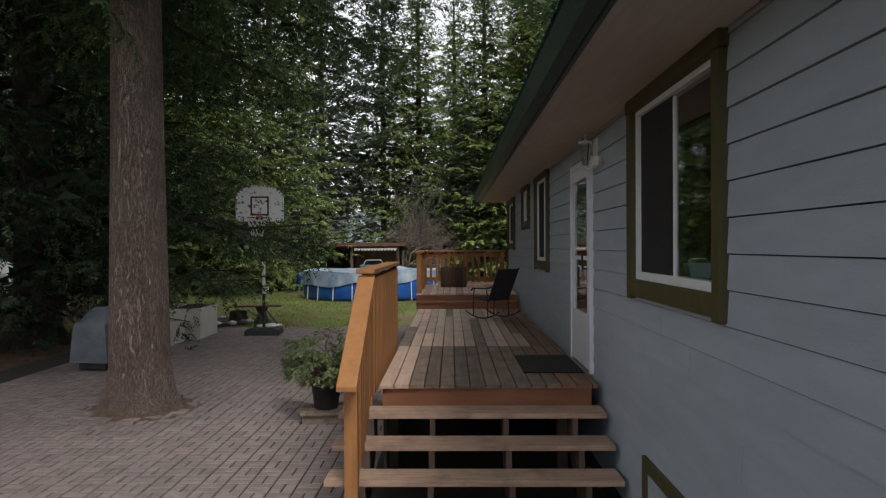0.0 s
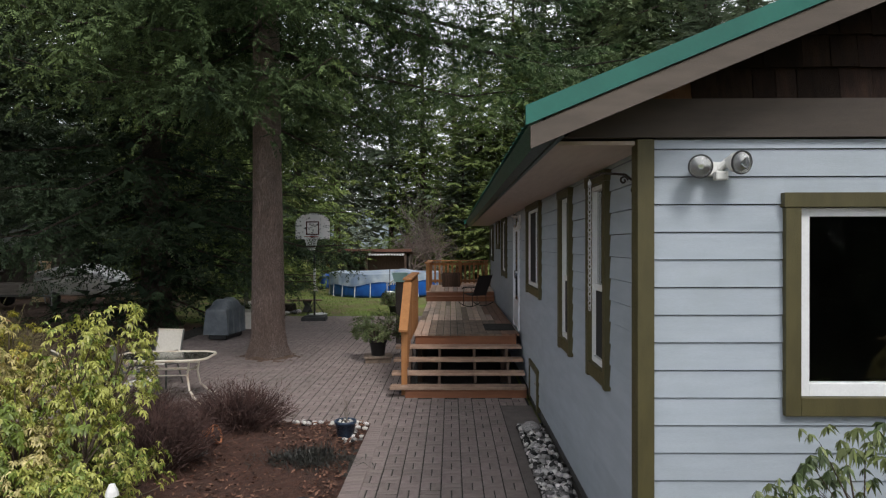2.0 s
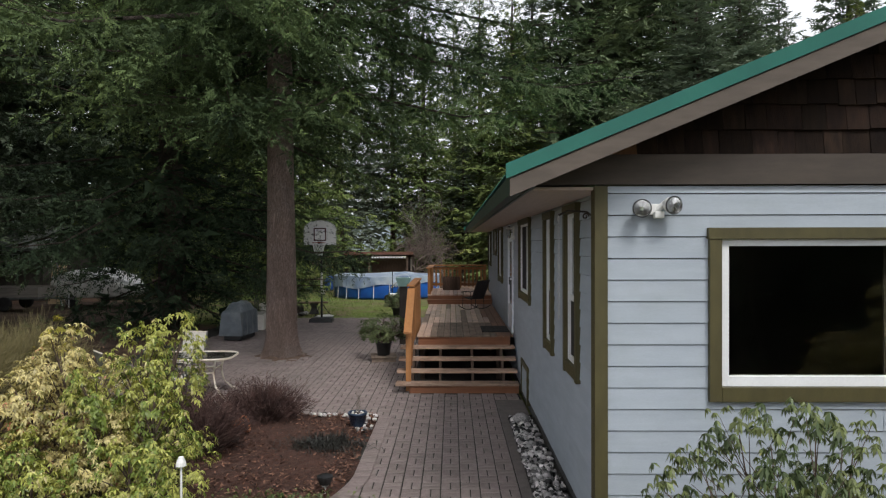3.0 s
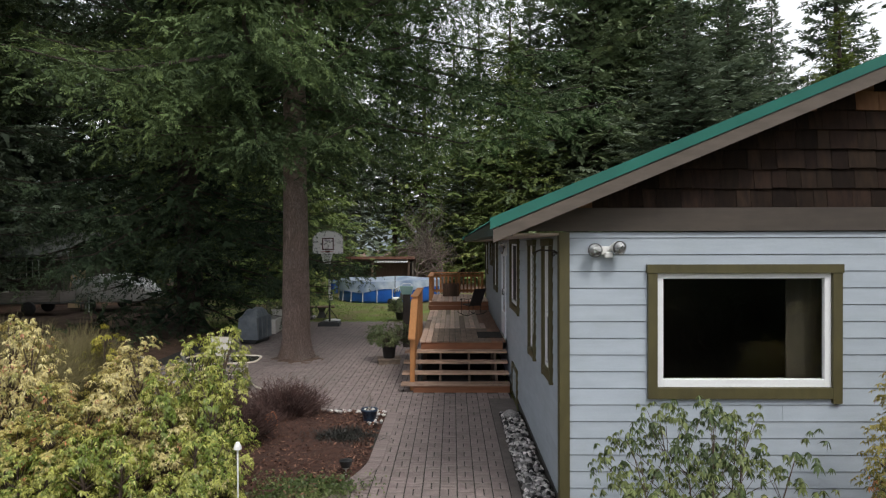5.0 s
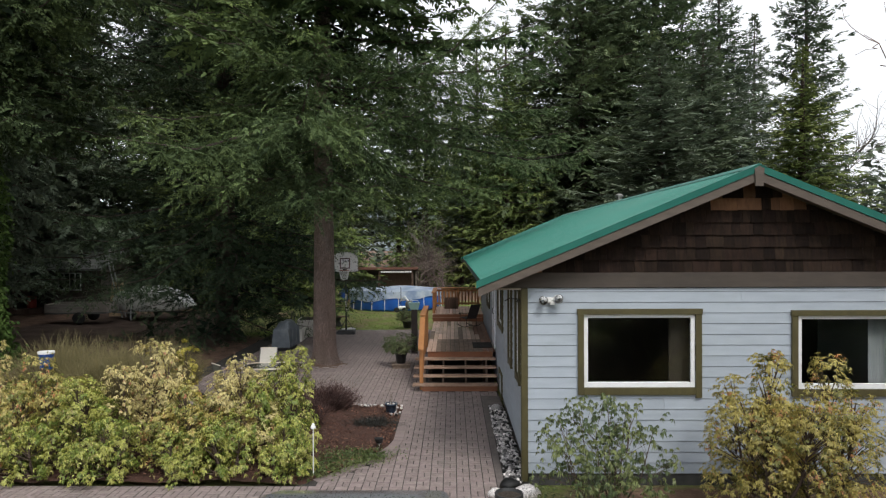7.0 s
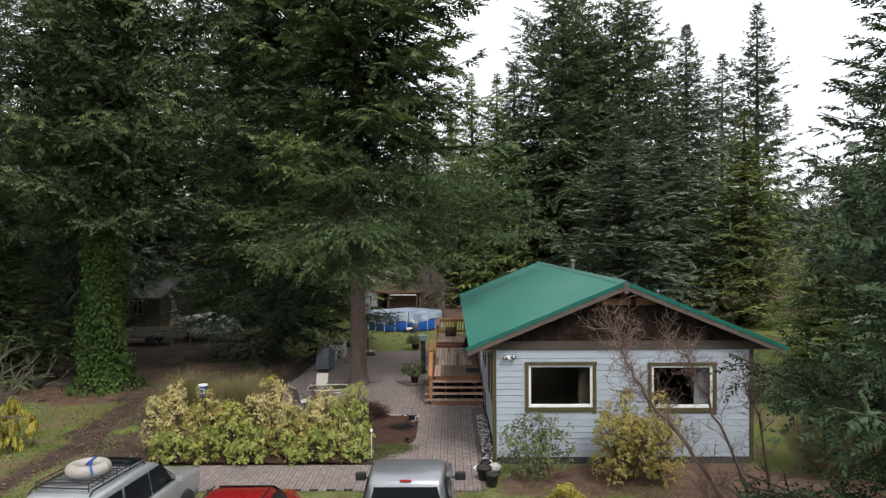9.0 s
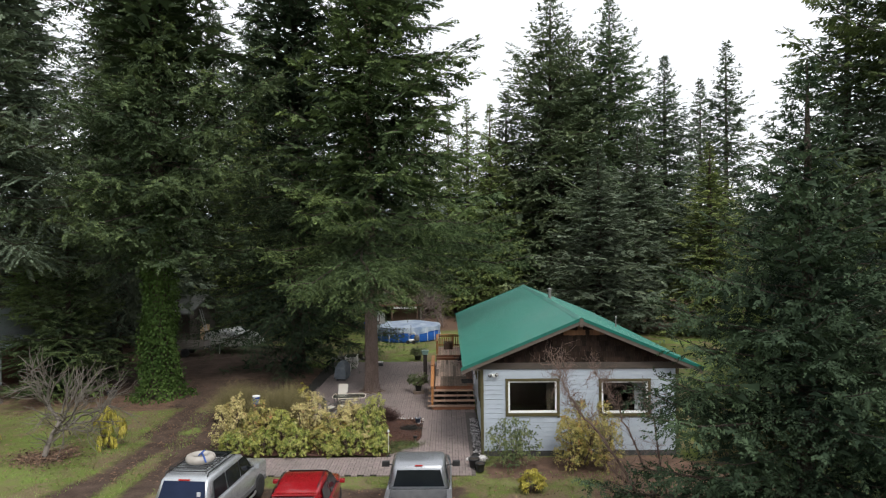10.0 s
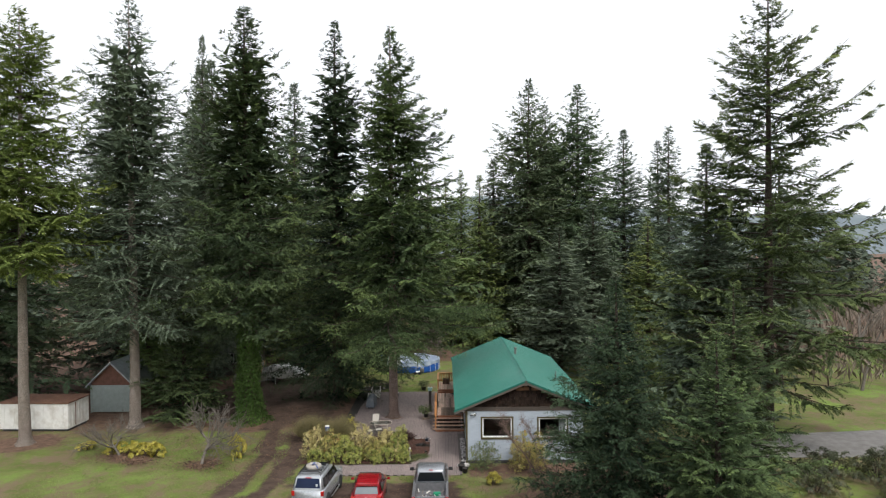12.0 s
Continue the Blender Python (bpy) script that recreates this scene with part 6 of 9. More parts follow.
for x, y, rr, hh, zz, sx, lab in ((-1.28, 7.42, 0.19, 0.34, 0.14, 0.62, "black pot with a bushy green and cream shrub"), (-1.75, 17.75, 0.24, 0.33, 0.0, 0.6, "dark pot with a leafy shrub on the lawn's edge")):
    p = pot(lab, at_xy(x, y, 0, z=zz), rr, hh, M_BLACKPOT)
    st, fo = lobed_shrub(int(y), sx * 0.95, sx * 0.8, 0.66, 11, 1700, 6, 0.034, 0.013)
    part("stem_frame", st, M_TWIG_DK, p, at=Matrix.Translation((0, 0, hh - 0.05)))
    part("foliage", fo, M_POTLEAF, p, at=Matrix.Translation((0, 0, hh - 0.05)))
t = thing("plant_stand", "low weathered wooden plant stand", "stand", at=at_xy(-1.28, 7.42, 8))
for k in range(4):
    part("slat", bx(-0.3, 0.3, -0.28 + k * 0.145, -0.15 + k * 0.145, 0.105, 0.138, 0.004), M_DECK_OLD, t)
for yy in (-0.2, 0.2):
    part("bearer", bx(-0.28, 0.28, yy - 0.04, yy + 0.04, 0.0, 0.103, 0.004), M_DECK_OLD, t)
p = pot("tipped terracotta pot half buried in mulch", Matrix.Translation((-2.78, 0.95, 0.13)) @ Matrix.Rotation(radians(70), 4, "Y"), 0.12, 0.2, M_TERRA)
p = pot("black plastic pot by the corner of the house", at_xy(1.2, -4.55, 0), 0.2, 0.34, M_BLACKPOT)
p = pot("black plastic pot by the corner of the house", at_xy(1.4, -4.95, 0), 0.17, 0.3, M_BLACKPOT)

# garden lights
M_WHITEPL = surf("white_plastic", (0.7, 0.7, 0.68), (0.78, 0.78, 0.76), 5, 0.5, bump=0.03)
for x, y, hh, zz in ((-2.0, -2.9, 0.85, 0.0), (-7.0, 3.6, 0.5, 0.0)):
    t = thing("garden_light", "small white mushroom-shaped garden light on a stake", "garden light", "garden lights", at=at_xy(x, y, 0, z=zz))
    part("stake", tb([(0, 0, -0.05), (0, 0, hh)], 0.01), M_WHITEPL, t)
    part("cap", lathe([(0.012, hh + 0.06), (0.02, hh + 0.066), (0.04, hh + 0.02), (0.046, hh - 0.012), (0.036, hh - 0.012), (0.008, hh + 0.028)][::-1], 16), M_WHITEPL, t)
t = thing("solar_lantern", "dark solar lantern with a pale stake", "garden light", "garden lights", at=at_xy(-1.05, -1.3, 0, z=0.02))
part("stake", tb([(0, 0, -0.05), (0, 0, 0.1)], 0.011), M_WHITEPL, t)
part("shade", lathe([(0.02, 0.09), (0.06, 0.1), (0.085, 0.16), (0.09, 0.19), (0.03, 0.21)], 16), M_BLACK, t)
part("glass", lathe([(0.0, 0.07), (0.035, 0.075), (0.045, 0.089), (0.0, 0.089)], 12), M_WHITEPL, t)
build_pavers()


# ---- things on the deck and walls ----
M_IRON = surf("dark_brown_iron", (0.025, 0.018, 0.015), (0.04, 0.03, 0.025), 6, 0.6, 0.3, bump=0.15)
M_FABRIC = surf("dark_woven_sling", (0.028, 0.022, 0.022), (0.045, 0.036, 0.036), 30, 0.9, bump=0.4, fine=200)
M_MAT = surf("black_rubber_mat", (0.014, 0.013, 0.013), (0.026, 0.024, 0.023), 20, 0.95, bump=0.6, fine=160)
ob = part("door_mat", bx(0.98, 1.56, 5.5, 6.52, DK, DK + 0.014, 0.004), M_MAT)
tagged(ob, "black ribbed door mat on the deck boards", "door mat")
chair = thing("rocking_chair", "dark metal rocking chair with a woven sling seat", "chair", at=Matrix.Translation((0.96, 10.55, DK)) @ Matrix.Rotation(radians(38), 4, "Z") @ Matrix.Scale(0.78, 4))
part("seat", loft([[(-0.27, 0.26, 0.44), (0.27, 0.26, 0.44), (0.27, 0.26, 0.46), (-0.27, 0.26, 0.46)], [(-0.27, 0.0, 0.40), (0.27, 0.0, 0.40), (0.27, 0.0, 0.42), (-0.27, 0.0, 0.42)], [(-0.27, -0.24, 0.39), (0.27, -0.24, 0.39), (0.27, -0.24, 0.41), (-0.27, -0.24, 0.41)]]), M_FABRIC, chair)
part("backrest", loft([[(-0.27, -0.25, 0.40), (0.27, -0.25, 0.40), (0.27, -0.27, 0.41), (-0.27, -0.27, 0.41)], [(-0.28, -0.40, 0.75), (0.28, -0.40, 0.75), (0.28, -0.42, 0.76), (-0.28, -0.42, 0.76)], [(-0.27, -0.56, 1.08), (0.27, -0.56, 1.08), (0.27, -0.58, 1.08), (-0.27, -0.58, 1.08)]]), M_FABRIC, chair)
for sx in (-0.3, 0.3):
    part("rocker", tb([(sx, y, 0.02 + 0.16 * (y / 0.55) ** 2 * 0.9) for y in np.linspace(-0.6, 0.5, 12)], 0.014, 6), M_IRON, chair)
    for yy, zt in ((0.24, 0.64), (-0.22, 0.64)):
        part("leg", tb([(sx, yy * 1.05, 0.05), (sx, yy, 0.42), (sx, yy * 0.9, zt)], 0.013, 6), M_IRON, chair)
    part("arm", tb([(sx, 0.32, 0.60), (sx, 0.25, 0.65), (sx, -0.2, 0.66), (sx, -0.36, 0.70)], 0.017, 6), M_IRON, chair)
    part("back_frame", tb([(sx * 0.93, -0.22, 0.38), (sx * 0.95, -0.4, 0.74), (sx * 0.93, -0.58, 1.10)], 0.014, 6), M_IRON, chair)
t = thing("planter_box", "square weathered wooden planter of upright slats", "planter", at=Matrix.Translation((0.33, 14.75, UP)) @ Matrix.Diagonal((0.68, 0.68, 0.74, 1)))
M_OLDWOOD = surf("brown_old_wood", (0.095, 0.058, 0.04), (0.14, 0.09, 0.065), 4, 0.85, bump=0.4, stretch=(6, 6, 0.7), vary=0.3)
for k in range(7):
    for yy in (-0.4, 0.38):
        part("slat", bx(-0.42 + k * 0.121, -0.31 + k * 0.121, yy, yy + 0.02, 0.0, 0.6, 0.003), M_OLDWOOD, t)
for k in range(6):
    for xx in (-0.43, 0.41):
        part("slat", bx(xx, xx + 0.02, -0.36 + k * 0.121, -0.25 + k * 0.121, 0.0, 0.6, 0.003), M_OLDWOOD, t)
part("soil", bx(-0.405, 0.405, -0.375, 0.375, 0.02, 0.5), M_SOIL, t)
t = thing("bird_feeder", "pale green planter box with wire handle on a dark post", "planter", at=at_xy(-1.0, 10.2, 0))
M_MINT = surf("pale_green_paint", (0.22, 0.36, 0.33), (0.28, 0.42, 0.38), 4, 0.6, bump=0.1, stain=(0.2, 0.25, 0.22))
part("post", bx(-0.11, 0.11, -0.05, 0.05, -0.05, 1.6, 0.006), M_IRON, t)
part("tub", loft([[(-0.14, -0.1, 1.6), (0.14, -0.1, 1.6), (0.14, 0.1, 1.6), (-0.14, 0.1, 1.6)], [(-0.21, -0.14, 1.84), (0.21, -0.14, 1.84), (0.21, 0.14, 1.84), (-0.21, 0.14, 1.84)]]), M_MINT, t)
part("handle", tb([(-0.18, 0, 1.83), (-0.12, 0, 1.92), (0.12, 0, 1.92), (0.18, 0, 1.83)], 0.008, 6), M_WHITEPL, t)

# floodlight on the gable wall
M_LENS = glass("floodlight_lens", (0.95, 0.97, 1.0), 0.08)
M_SILVER = surf("mirror_bowl", (0.75, 0.77, 0.8), (0.85, 0.86, 0.88), 6, 0.15, 1.0, bump=0.02)
fl = thing("floodlight", "white twin floodlight with round glass lamps on the siding", "wall lamp")
part("mount", bx(1.94, 2.06, HY0 - 0.05, HY0 + 0.0, 2.99, 3.08, 0.012), M_WHITEPL, fl)
part("sensor", bx(1.99, 2.07, HY0 - 0.11, HY0 - 0.05, 2.96, 3.015, 0.01), M_WHITEPL, fl)
for sx, zz, a in ((-1, 3.042, -14), (1, 3.066, 16)):
    m = Matrix.Translation((2.0 + sx * 0.118, HY0 - 0.13, zz)) @ Matrix.Rotation(radians(a), 4, "Z") @ Matrix.Rotation(radians(97), 4, "X") @ Matrix.Scale(0.76, 4)
    lamp = part("lamp_housing", lathe([(0.04, -0.14), (0.055, -0.08), (0.08, -0.04), (0.092, 0.02), (0.094, 0.045)], 24, cap=False), M_WHITEPL, fl, "", True, m)
    part("reflector", lathe([(0.02, -0.03), (0.06, -0.01), (0.086, 0.035)], 24), M_SILVER, lamp, "", True)
    part("lens", lathe([(0.086, 0.038), (0.06, 0.054), (0.02, 0.06)], 24), M_LENS, lamp, "", True)
    part("rim", lathe([(0.09, 0.03), (0.099, 0.04), (0.098, 0.052), (0.088, 0.052)], 24, cap=False), M_BLACK, lamp)
    part("arm", tb([(2.0 + sx * 0.03, HY0 - 0.03, 3.035), (2.0 + sx * 0.07, HY0 - 0.05, zz), (2.0 + sx * 0.112, HY0 - 0.075, zz)], 0.026, 8), M_WHITEPL, fl)
# wall lantern by the door
ln = thing("wall_lantern", "white carriage lantern beside the storm door", "wall lamp")
part("back_plate", bx(HX0 - 0.03, HX0, 5.16, 5.28, 2.86, 3.12, 0.008), M_WHITEPL, ln)
part("cage", lathe([(0.025, 2.88), (0.04, 2.93), (0.055, 3.06), (0.06, 3.08), (0.02, 3.13), (0.01, 3.16)], 6, HX0 - 0.11, 5.22), M_LENS, ln)
part("cap_ring", lathe([(0.058, 3.075), (0.066, 3.085), (0.066, 3.095), (0.056, 3.1)], 6, HX0 - 0.11, 5.22, False), M_WHITEPL, ln)
part("arm", tb([(HX0 - 0.02, 5.22, 2.9), (HX0 - 0.08, 5.22, 2.84), (HX0 - 0.13, 5.22, 2.87)], 0.012, 6), M_WHITEPL, ln)
part("globe", lathe([(0.01, 2.84), (0.035, 2.852), (0.048, 2.89), (0.035, 2.928), (0.01, 2.94)], 14, HX0 - 0.052, 4.98), M_WHITEPL, ln, "small round white lamp")
# rain chain and scroll bracket
ch = thing("rain_chain", "galvanised chain hanging from the scroll bracket", "chain")
M_GALV = surf("galvanised_chain", (0.4, 0.4, 0.4), (0.5, 0.5, 0.5), 8, 0.4, 0.9, bump=0.1)
lk = bmesh.new()
pts = [(0.011 * math.cos(a), 0, 0.02 * math.sin(a)) for a in np.linspace(0, 2 * math.pi, 13)]
tube(lk, pts, 0.0032, 5, False)
link = mesh_of(lk, "link", True)
link.materials.append(M_GALV)
z = 2.965
k = 0
while z > 2.12:
    ob = new("link", link)
    ob.parent = ch
    ob.matrix_basis = Matrix.Translation((1.27, -2.915, z)) @ Matrix.Rotation(radians(90 * (k % 2) + 20), 4, "Z")
    z -= 0.031
    k += 1
part("hook", tb([(1.27, -2.915, 2.96), (1.27, -2.915, 3.0)], 0.005, 6), M_GALV, ch)
br = thing("scroll_bracket", "black wrought-iron hanging bracket by the corner", "bracket")
part("wall_bar", bx(HX0 - 0.03, HX0 - 0.001, -2.93, -2.90, 2.76, 3.02, 0.003), M_IRON, br)
part("arm", tb([(HX0 - 0.02, -2.915, 2.95), (HX0 - 0.12, -2.915, 3.03), (HX0 - 0.28, -2.915, 3.04), (HX0 - 0.36, -2.915, 3.0)], 0.009, 6), M_IRON, br)
for cx, cz, r0 in ((HX0 - 0.05, 2.92, 0.04), (HX0 - 0.05, 2.84, 0.032), (HX0 - 0.13, 2.99, 0.03)):
    part("scroll", tb([(cx + r0 * (1 - a / 9) * math.cos(a), -2.915, cz + r0 * (1 - a / 9) * math.sin(a)) for a in np.linspace(0, 7.5, 22)], 0.007, 5), M_IRON, br)

# ---- patio furniture ----
M_CREAM = surf("cream_painted_metal", (0.62, 0.56, 0.46), (0.7, 0.64, 0.54), 6, 0.5, bump=0.1, stain=(0.45, 0.25, 0.14), stain_scale=4, stain_amount=0.7)
M_TGLASS = glass("table_glass", (0.8, 0.86, 0.83), 0.12)
M_SLING = surf("cream_sling", (0.58, 0.54, 0.47), (0.66, 0.62, 0.55), 30, 0.8, bump=0.3, fine=200, stain=(0.45, 0.42, 0.36))
M_SLING_DK = surf("grey_green_sling", (0.2, 0.2, 0.165), (0.26, 0.26, 0.215), 30, 0.8, bump=0.3, fine=200, stain=(0.15, 0.14, 0.11))
M_GREYMET = surf("grey_green_metal", (0.09, 0.09, 0.085), (0.13, 0.13, 0.12), 6, 0.5, 0.2, bump=0.1)
table = thing("patio_table", "rounded glass patio table with cream metal legs", "table", at=at_xy(-4.45, 3.75, 4))
ring_pts = [(0.78 * abs(math.cos(a)) ** 0.45 * (1 if math.cos(a) >= 0 else -1), 0.5 * abs(math.sin(a)) ** 0.45 * (1 if math.sin(a) >= 0 else -1), 0.71) for a in np.linspace(0, 2 * math.pi, 49)]
part("rim", tube(bmesh.new(), ring_pts, 0.02, 8, False), M_CREAM, table, "cream rim with rust")
part("tabletop", prism([(p[0], p[1]) for p in ring_pts[:-1]], "z", 0.704, 0.714), M_TGLASS, table, "clear rippled glass")
for sx in (-1, 1):
    for sy in (-1, 1):
        part("leg", tb([(sx * 0.5, sy * 0.3, 0.69), (sx * 0.46, sy * 0.27, 0.42), (sx * 0.5, sy * 0.3, 0.2), (sx * 0.62, sy * 0.38, 0.06), (sx * 0.72, sy * 0.43, 0.0)], 0.018, 8), M_CREAM, table)
    part("stretcher", tb([(sx * 0.46, -0.28, 0.5), (sx * 0.46, 0.28, 0.5)], 0.013, 6), M_CREAM, table)
for sy in (-1, 1):
    for zz in (0.44, 0.56):
        part("stretcher", tb([(-0.47, sy * 0.28, zz), (0.47, sy * 0.28, zz)], 0.012, 6), M_CREAM, table)


def sling_chair(at, back=None, label="patio chair with cream sling and grey-green metal frame"):
    c = thing("patio_chair", label, "chair", "chairs round the table", at=at)
    part("seat", loft([[(-0.25, 0.25, 0.42), (0.25, 0.25, 0.42), (0.25, 0.25, 0.432), (-0.25, 0.25, 0.432)], [(-0.25, 0.0, 0.39), (0.25, 0.0, 0.39), (0.25, 0.0, 0.402), (-0.25, 0.0, 0.402)], [(-0.25, -0.2, 0.38), (0.25, -0.2, 0.38), (0.25, -0.2, 0.392), (-0.25, -0.2, 0.392)]]), M_SLING, c)
    part("backrest", loft([[(-0.25, -0.21, 0.385), (0.25, -0.21, 0.385), (0.25, -0.222, 0.39), (-0.25, -0.222, 0.39)], [(-0.25, -0.30, 0.68), (0.25, -0.30, 0.68), (0.25, -0.312, 0.68), (-0.25, -0.312, 0.68)], [(-0.25, -0.38, 0.96), (0.25, -0.38, 0.96), (0.25, -0.392, 0.96), (-0.25, -0.392, 0.96)]]), back or M_SLING, c)
    for sx in (-0.28, 0.28):
        part("front_leg", tb([(sx, 0.27, 0.0), (sx, 0.25, 0.5), (sx, 0.2, 0.62), (sx, -0.1, 0.63), (sx, -0.26, 0.56)], 0.018, 8), M_GREYMET, c)
        part("side_frame", tb([(sx * 0.92, 0.26, 0.43), (sx * 0.92, -0.2, 0.385), (sx * 0.92, -0.30, 0.68), (sx * 0.92, -0.39, 0.98)], 0.016, 8), M_GREYMET, c)
        part("back_leg", tb([(sx, -0.12, 0.4), (sx, -0.3, 0.0)], 0.017, 8), M_GREYMET, c)
    part("top_bar", tb([(-0.26, -0.39, 0.975), (0.26, -0.39, 0.975)], 0.014, 8), M_CREAM, c)
    return c


sc = sling_chair(at_xy(-5.0, 4.85, 172))
faded = "patio chair with grey-green mesh back and pale seat"
sling_chair(at_xy(-4.6, 3.1, -72), M_SLING_DK, faded)
sling_chair(at_xy(-5.25, 2.75, -48), M_SLING_DK, faded)

# covered grill
M_COVER_GR = surf("grey_vinyl_cover", (0.09, 0.108, 0.125), (0.14, 0.16, 0.18), 3, 0.5, bump=0.5, fine=9, stain=(0.22, 0.23, 0.23), stain_scale=1.5)
gr = thing("covered_grill", "grill under a grey weatherproof cover on the brick patio", "grill", at=at_xy(-5.9, 11.22, 84))
secs = []
for x, zs, zt in ((-0.615, 0.79, 0.80), (-0.60, 0.82, 0.835), (-0.58, 0.835, 0.86), (-0.46, 0.85, 0.97), (-0.34, 0.86, 1.07), (-0.28, 0.87, 1.10), (-0.12, 0.87, 1.085), (0.0, 0.865, 1.07),
                  (0.12, 0.87, 1.09), (0.28, 0.87, 1.11), (0.36, 0.86, 1.08), (0.46, 0.85, 0.97), (0.58, 0.835, 0.86), (0.60, 0.82, 0.835), (0.615, 0.79, 0.80)):
    w = 0.022 * math.sin(17 * x) + 0.012
    half = []
    for y, z in ((0.31 + 1.4 * w, 0.15 + 0.3 * abs(w)), (0.305 + 1.1 * w, 0.3), (0.3 + 0.6 * w, 0.52), (0.295 + 0.2 * w, zs - 0.09), (0.292, zs - 0.02), (0.275, zs + 0.01), (0.2, zs + (zt - zs) * 0.72), (0.1, zt)):
        half.append((y, z))
    flare = 1 + 0.03 * (abs(x) > 0.59)
    secs.append([(x * (flare if z < 0.4 else 1), -y, z) for y, z in half] + [(x * (flare if z < 0.4 else 1), y, z) for y, z in reversed(half)])
part("cover", loft(secs), M_COVER_GR, gr, "draped grey vinyl")
part("base", bx(-0.52, 0.52, -0.25, 0.25, 0.03, 0.19, 0.01), M_BLACK, gr)
for sx in (-0.42, 0.42):
    part("wheel", lathe([(0.08, -0.02), (0.09, 0.0), (0.08, 0.02)], 14), M_BLACK, gr, at=Matrix.Translation((sx, -0.18, 0.09)) @ Matrix.Rotation(radians(90), 4, "Y"))

# deck boxes and planters
M_DBOX = surf("beige_plastic_box", (0.72, 0.69, 0.62), (0.78, 0.75, 0.69), 4, 0.6, bump=0.1, stain=(0.34, 0.31, 0.26), stain_scale=2)
M_DBOXLID = surf("grey_lid", (0.3, 0.28, 0.25), (0.36, 0.34, 0.3), 5, 0.7, bump=0.2)


def deck_box(at, w, d, h, lidmat):
    t = thing("deck_box", "beige plastic storage box with panelled sides", "storage box", "storage boxes by the patio", at=at)
    part("body", bx(-w / 2, w / 2, -d / 2, d / 2, 0, h - 0.06, 0.015), M_DBOX, t)
    part("lid", bx(-w / 2 - 0.02, w / 2 + 0.02, -d / 2 - 0.02, d / 2 + 0.02, h - 0.06, h, 0.012), M_DBOX, t)
    part("lid_inset", bx(-w / 2 + 0.05, w / 2 - 0.05, -d / 2 + 0.05, d / 2 - 0.05, h - 0.01, h + 0.006, 0.003), lidmat, t, "dark lid panel")
    for yy in (-d / 2 - 0.012,):
        part("panel", bx(-w / 2 + 0.07, w / 2 - 0.07, yy, yy + 0.012, 0.08, h - 0.14, 0.005), M_DBOX, t)
    for xx in (w / 2, -w / 2 - 0.012):
        part("panel", bx(xx, xx + 0.012, -d / 2 + 0.06, d / 2 - 0.06, 0.08, h - 0.14, 0.005), M_DBOX, t)
    return t


deck_box(at_xy(-5.95, 15.35, 3), 0.75, 1.35, 0.72, M_SOIL)
deck_box(at_xy(-6.15, 13.85, 3), 0.7, 1.25, 0.5, M_DBOXLID)
t = thing("garden_chair", "metal garden chair behind the storage boxes", "chair", at=at_xy(-7.0, 15.9, -60))
part("backrest", tube(bmesh.new(), [(0.3 * math.cos(a), 0.25, 0.45 + 0.5 * math.sin(a)) for a in np.linspace(0, math.pi, 16)], 0.018, 6), M_GREYMET, t)
for k in range(5):
    part("bar", tb([(-0.2 + 0.1 * k, 0.25, 0.45), (-0.2 + 0.1 * k, 0.25, 0.45 + 0.5 * math.sqrt(max(0, 1 - ((-0.2 + 0.1 * k) / 0.3) ** 2)))], 0.008, 5), M_GREYMET, t)
part("seat", bx(-0.28, 0.28, -0.25, 0.25, 0.42, 0.45, 0.01), M_GREYMET, t)
for sx in (-0.25, 0.25):
    for sy in (-0.22, 0.22):
        part("leg", tb([(sx, sy, 0.43), (sx * 1.1, sy * 1.1, 0.0)], 0.014, 6), M_GREYMET, t)
bench = thing("garden_bench", "low bench of an old plank on stone blocks", "bench", at=at_xy(-5.2, 18.6, 10))
part("plank", bx(-0.75, 0.55, -0.2, 0.2, 0.42, 0.47, 0.01), M_OLDWOOD, bench)
part("support", loft([[(-0.2, -0.16, 0.0), (0.2, -0.16, 0.0), (0.2, 0.16, 0.0), (-0.2, 0.16, 0.0)], [(-0.1, -0.1, 0.25), (0.1, -0.1, 0.25), (0.1, 0.1, 0.25), (-0.1, 0.1, 0.25)], [(-0.18, -0.15, 0.42), (0.18, -0.15, 0.42), (0.18, 0.15, 0.42), (-0.18, 0.15, 0.42)]]), M_FOUND, bench)
fp = thing("fire_pit", "low ring of stones and dirt on the lawn", "fire pit", at=at_xy(-6.6, 18.4, 0))
for k in range(16):
    a = k * 0.393
    ob = part("stone", stones[k % 6].copy(), M_STONE, fp)
    ob.matrix_basis = Matrix.Translation((1.1 * math.cos(a), 0.8 * math.sin(a), 0.03)) @ Matrix.Diagonal((0.14, 0.12, 0.08, 1))
part("ash", lathe([(1.0, -0.02), (0.95, 0.04), (0.3, 0.06)], 20), M_SOIL, fp)
part("stump", lathe([(0.26, 0.0), (0.24, 0.3), (0.22, 0.32)], 14, 0.75, 0.1), M_BARK_DK, fp)

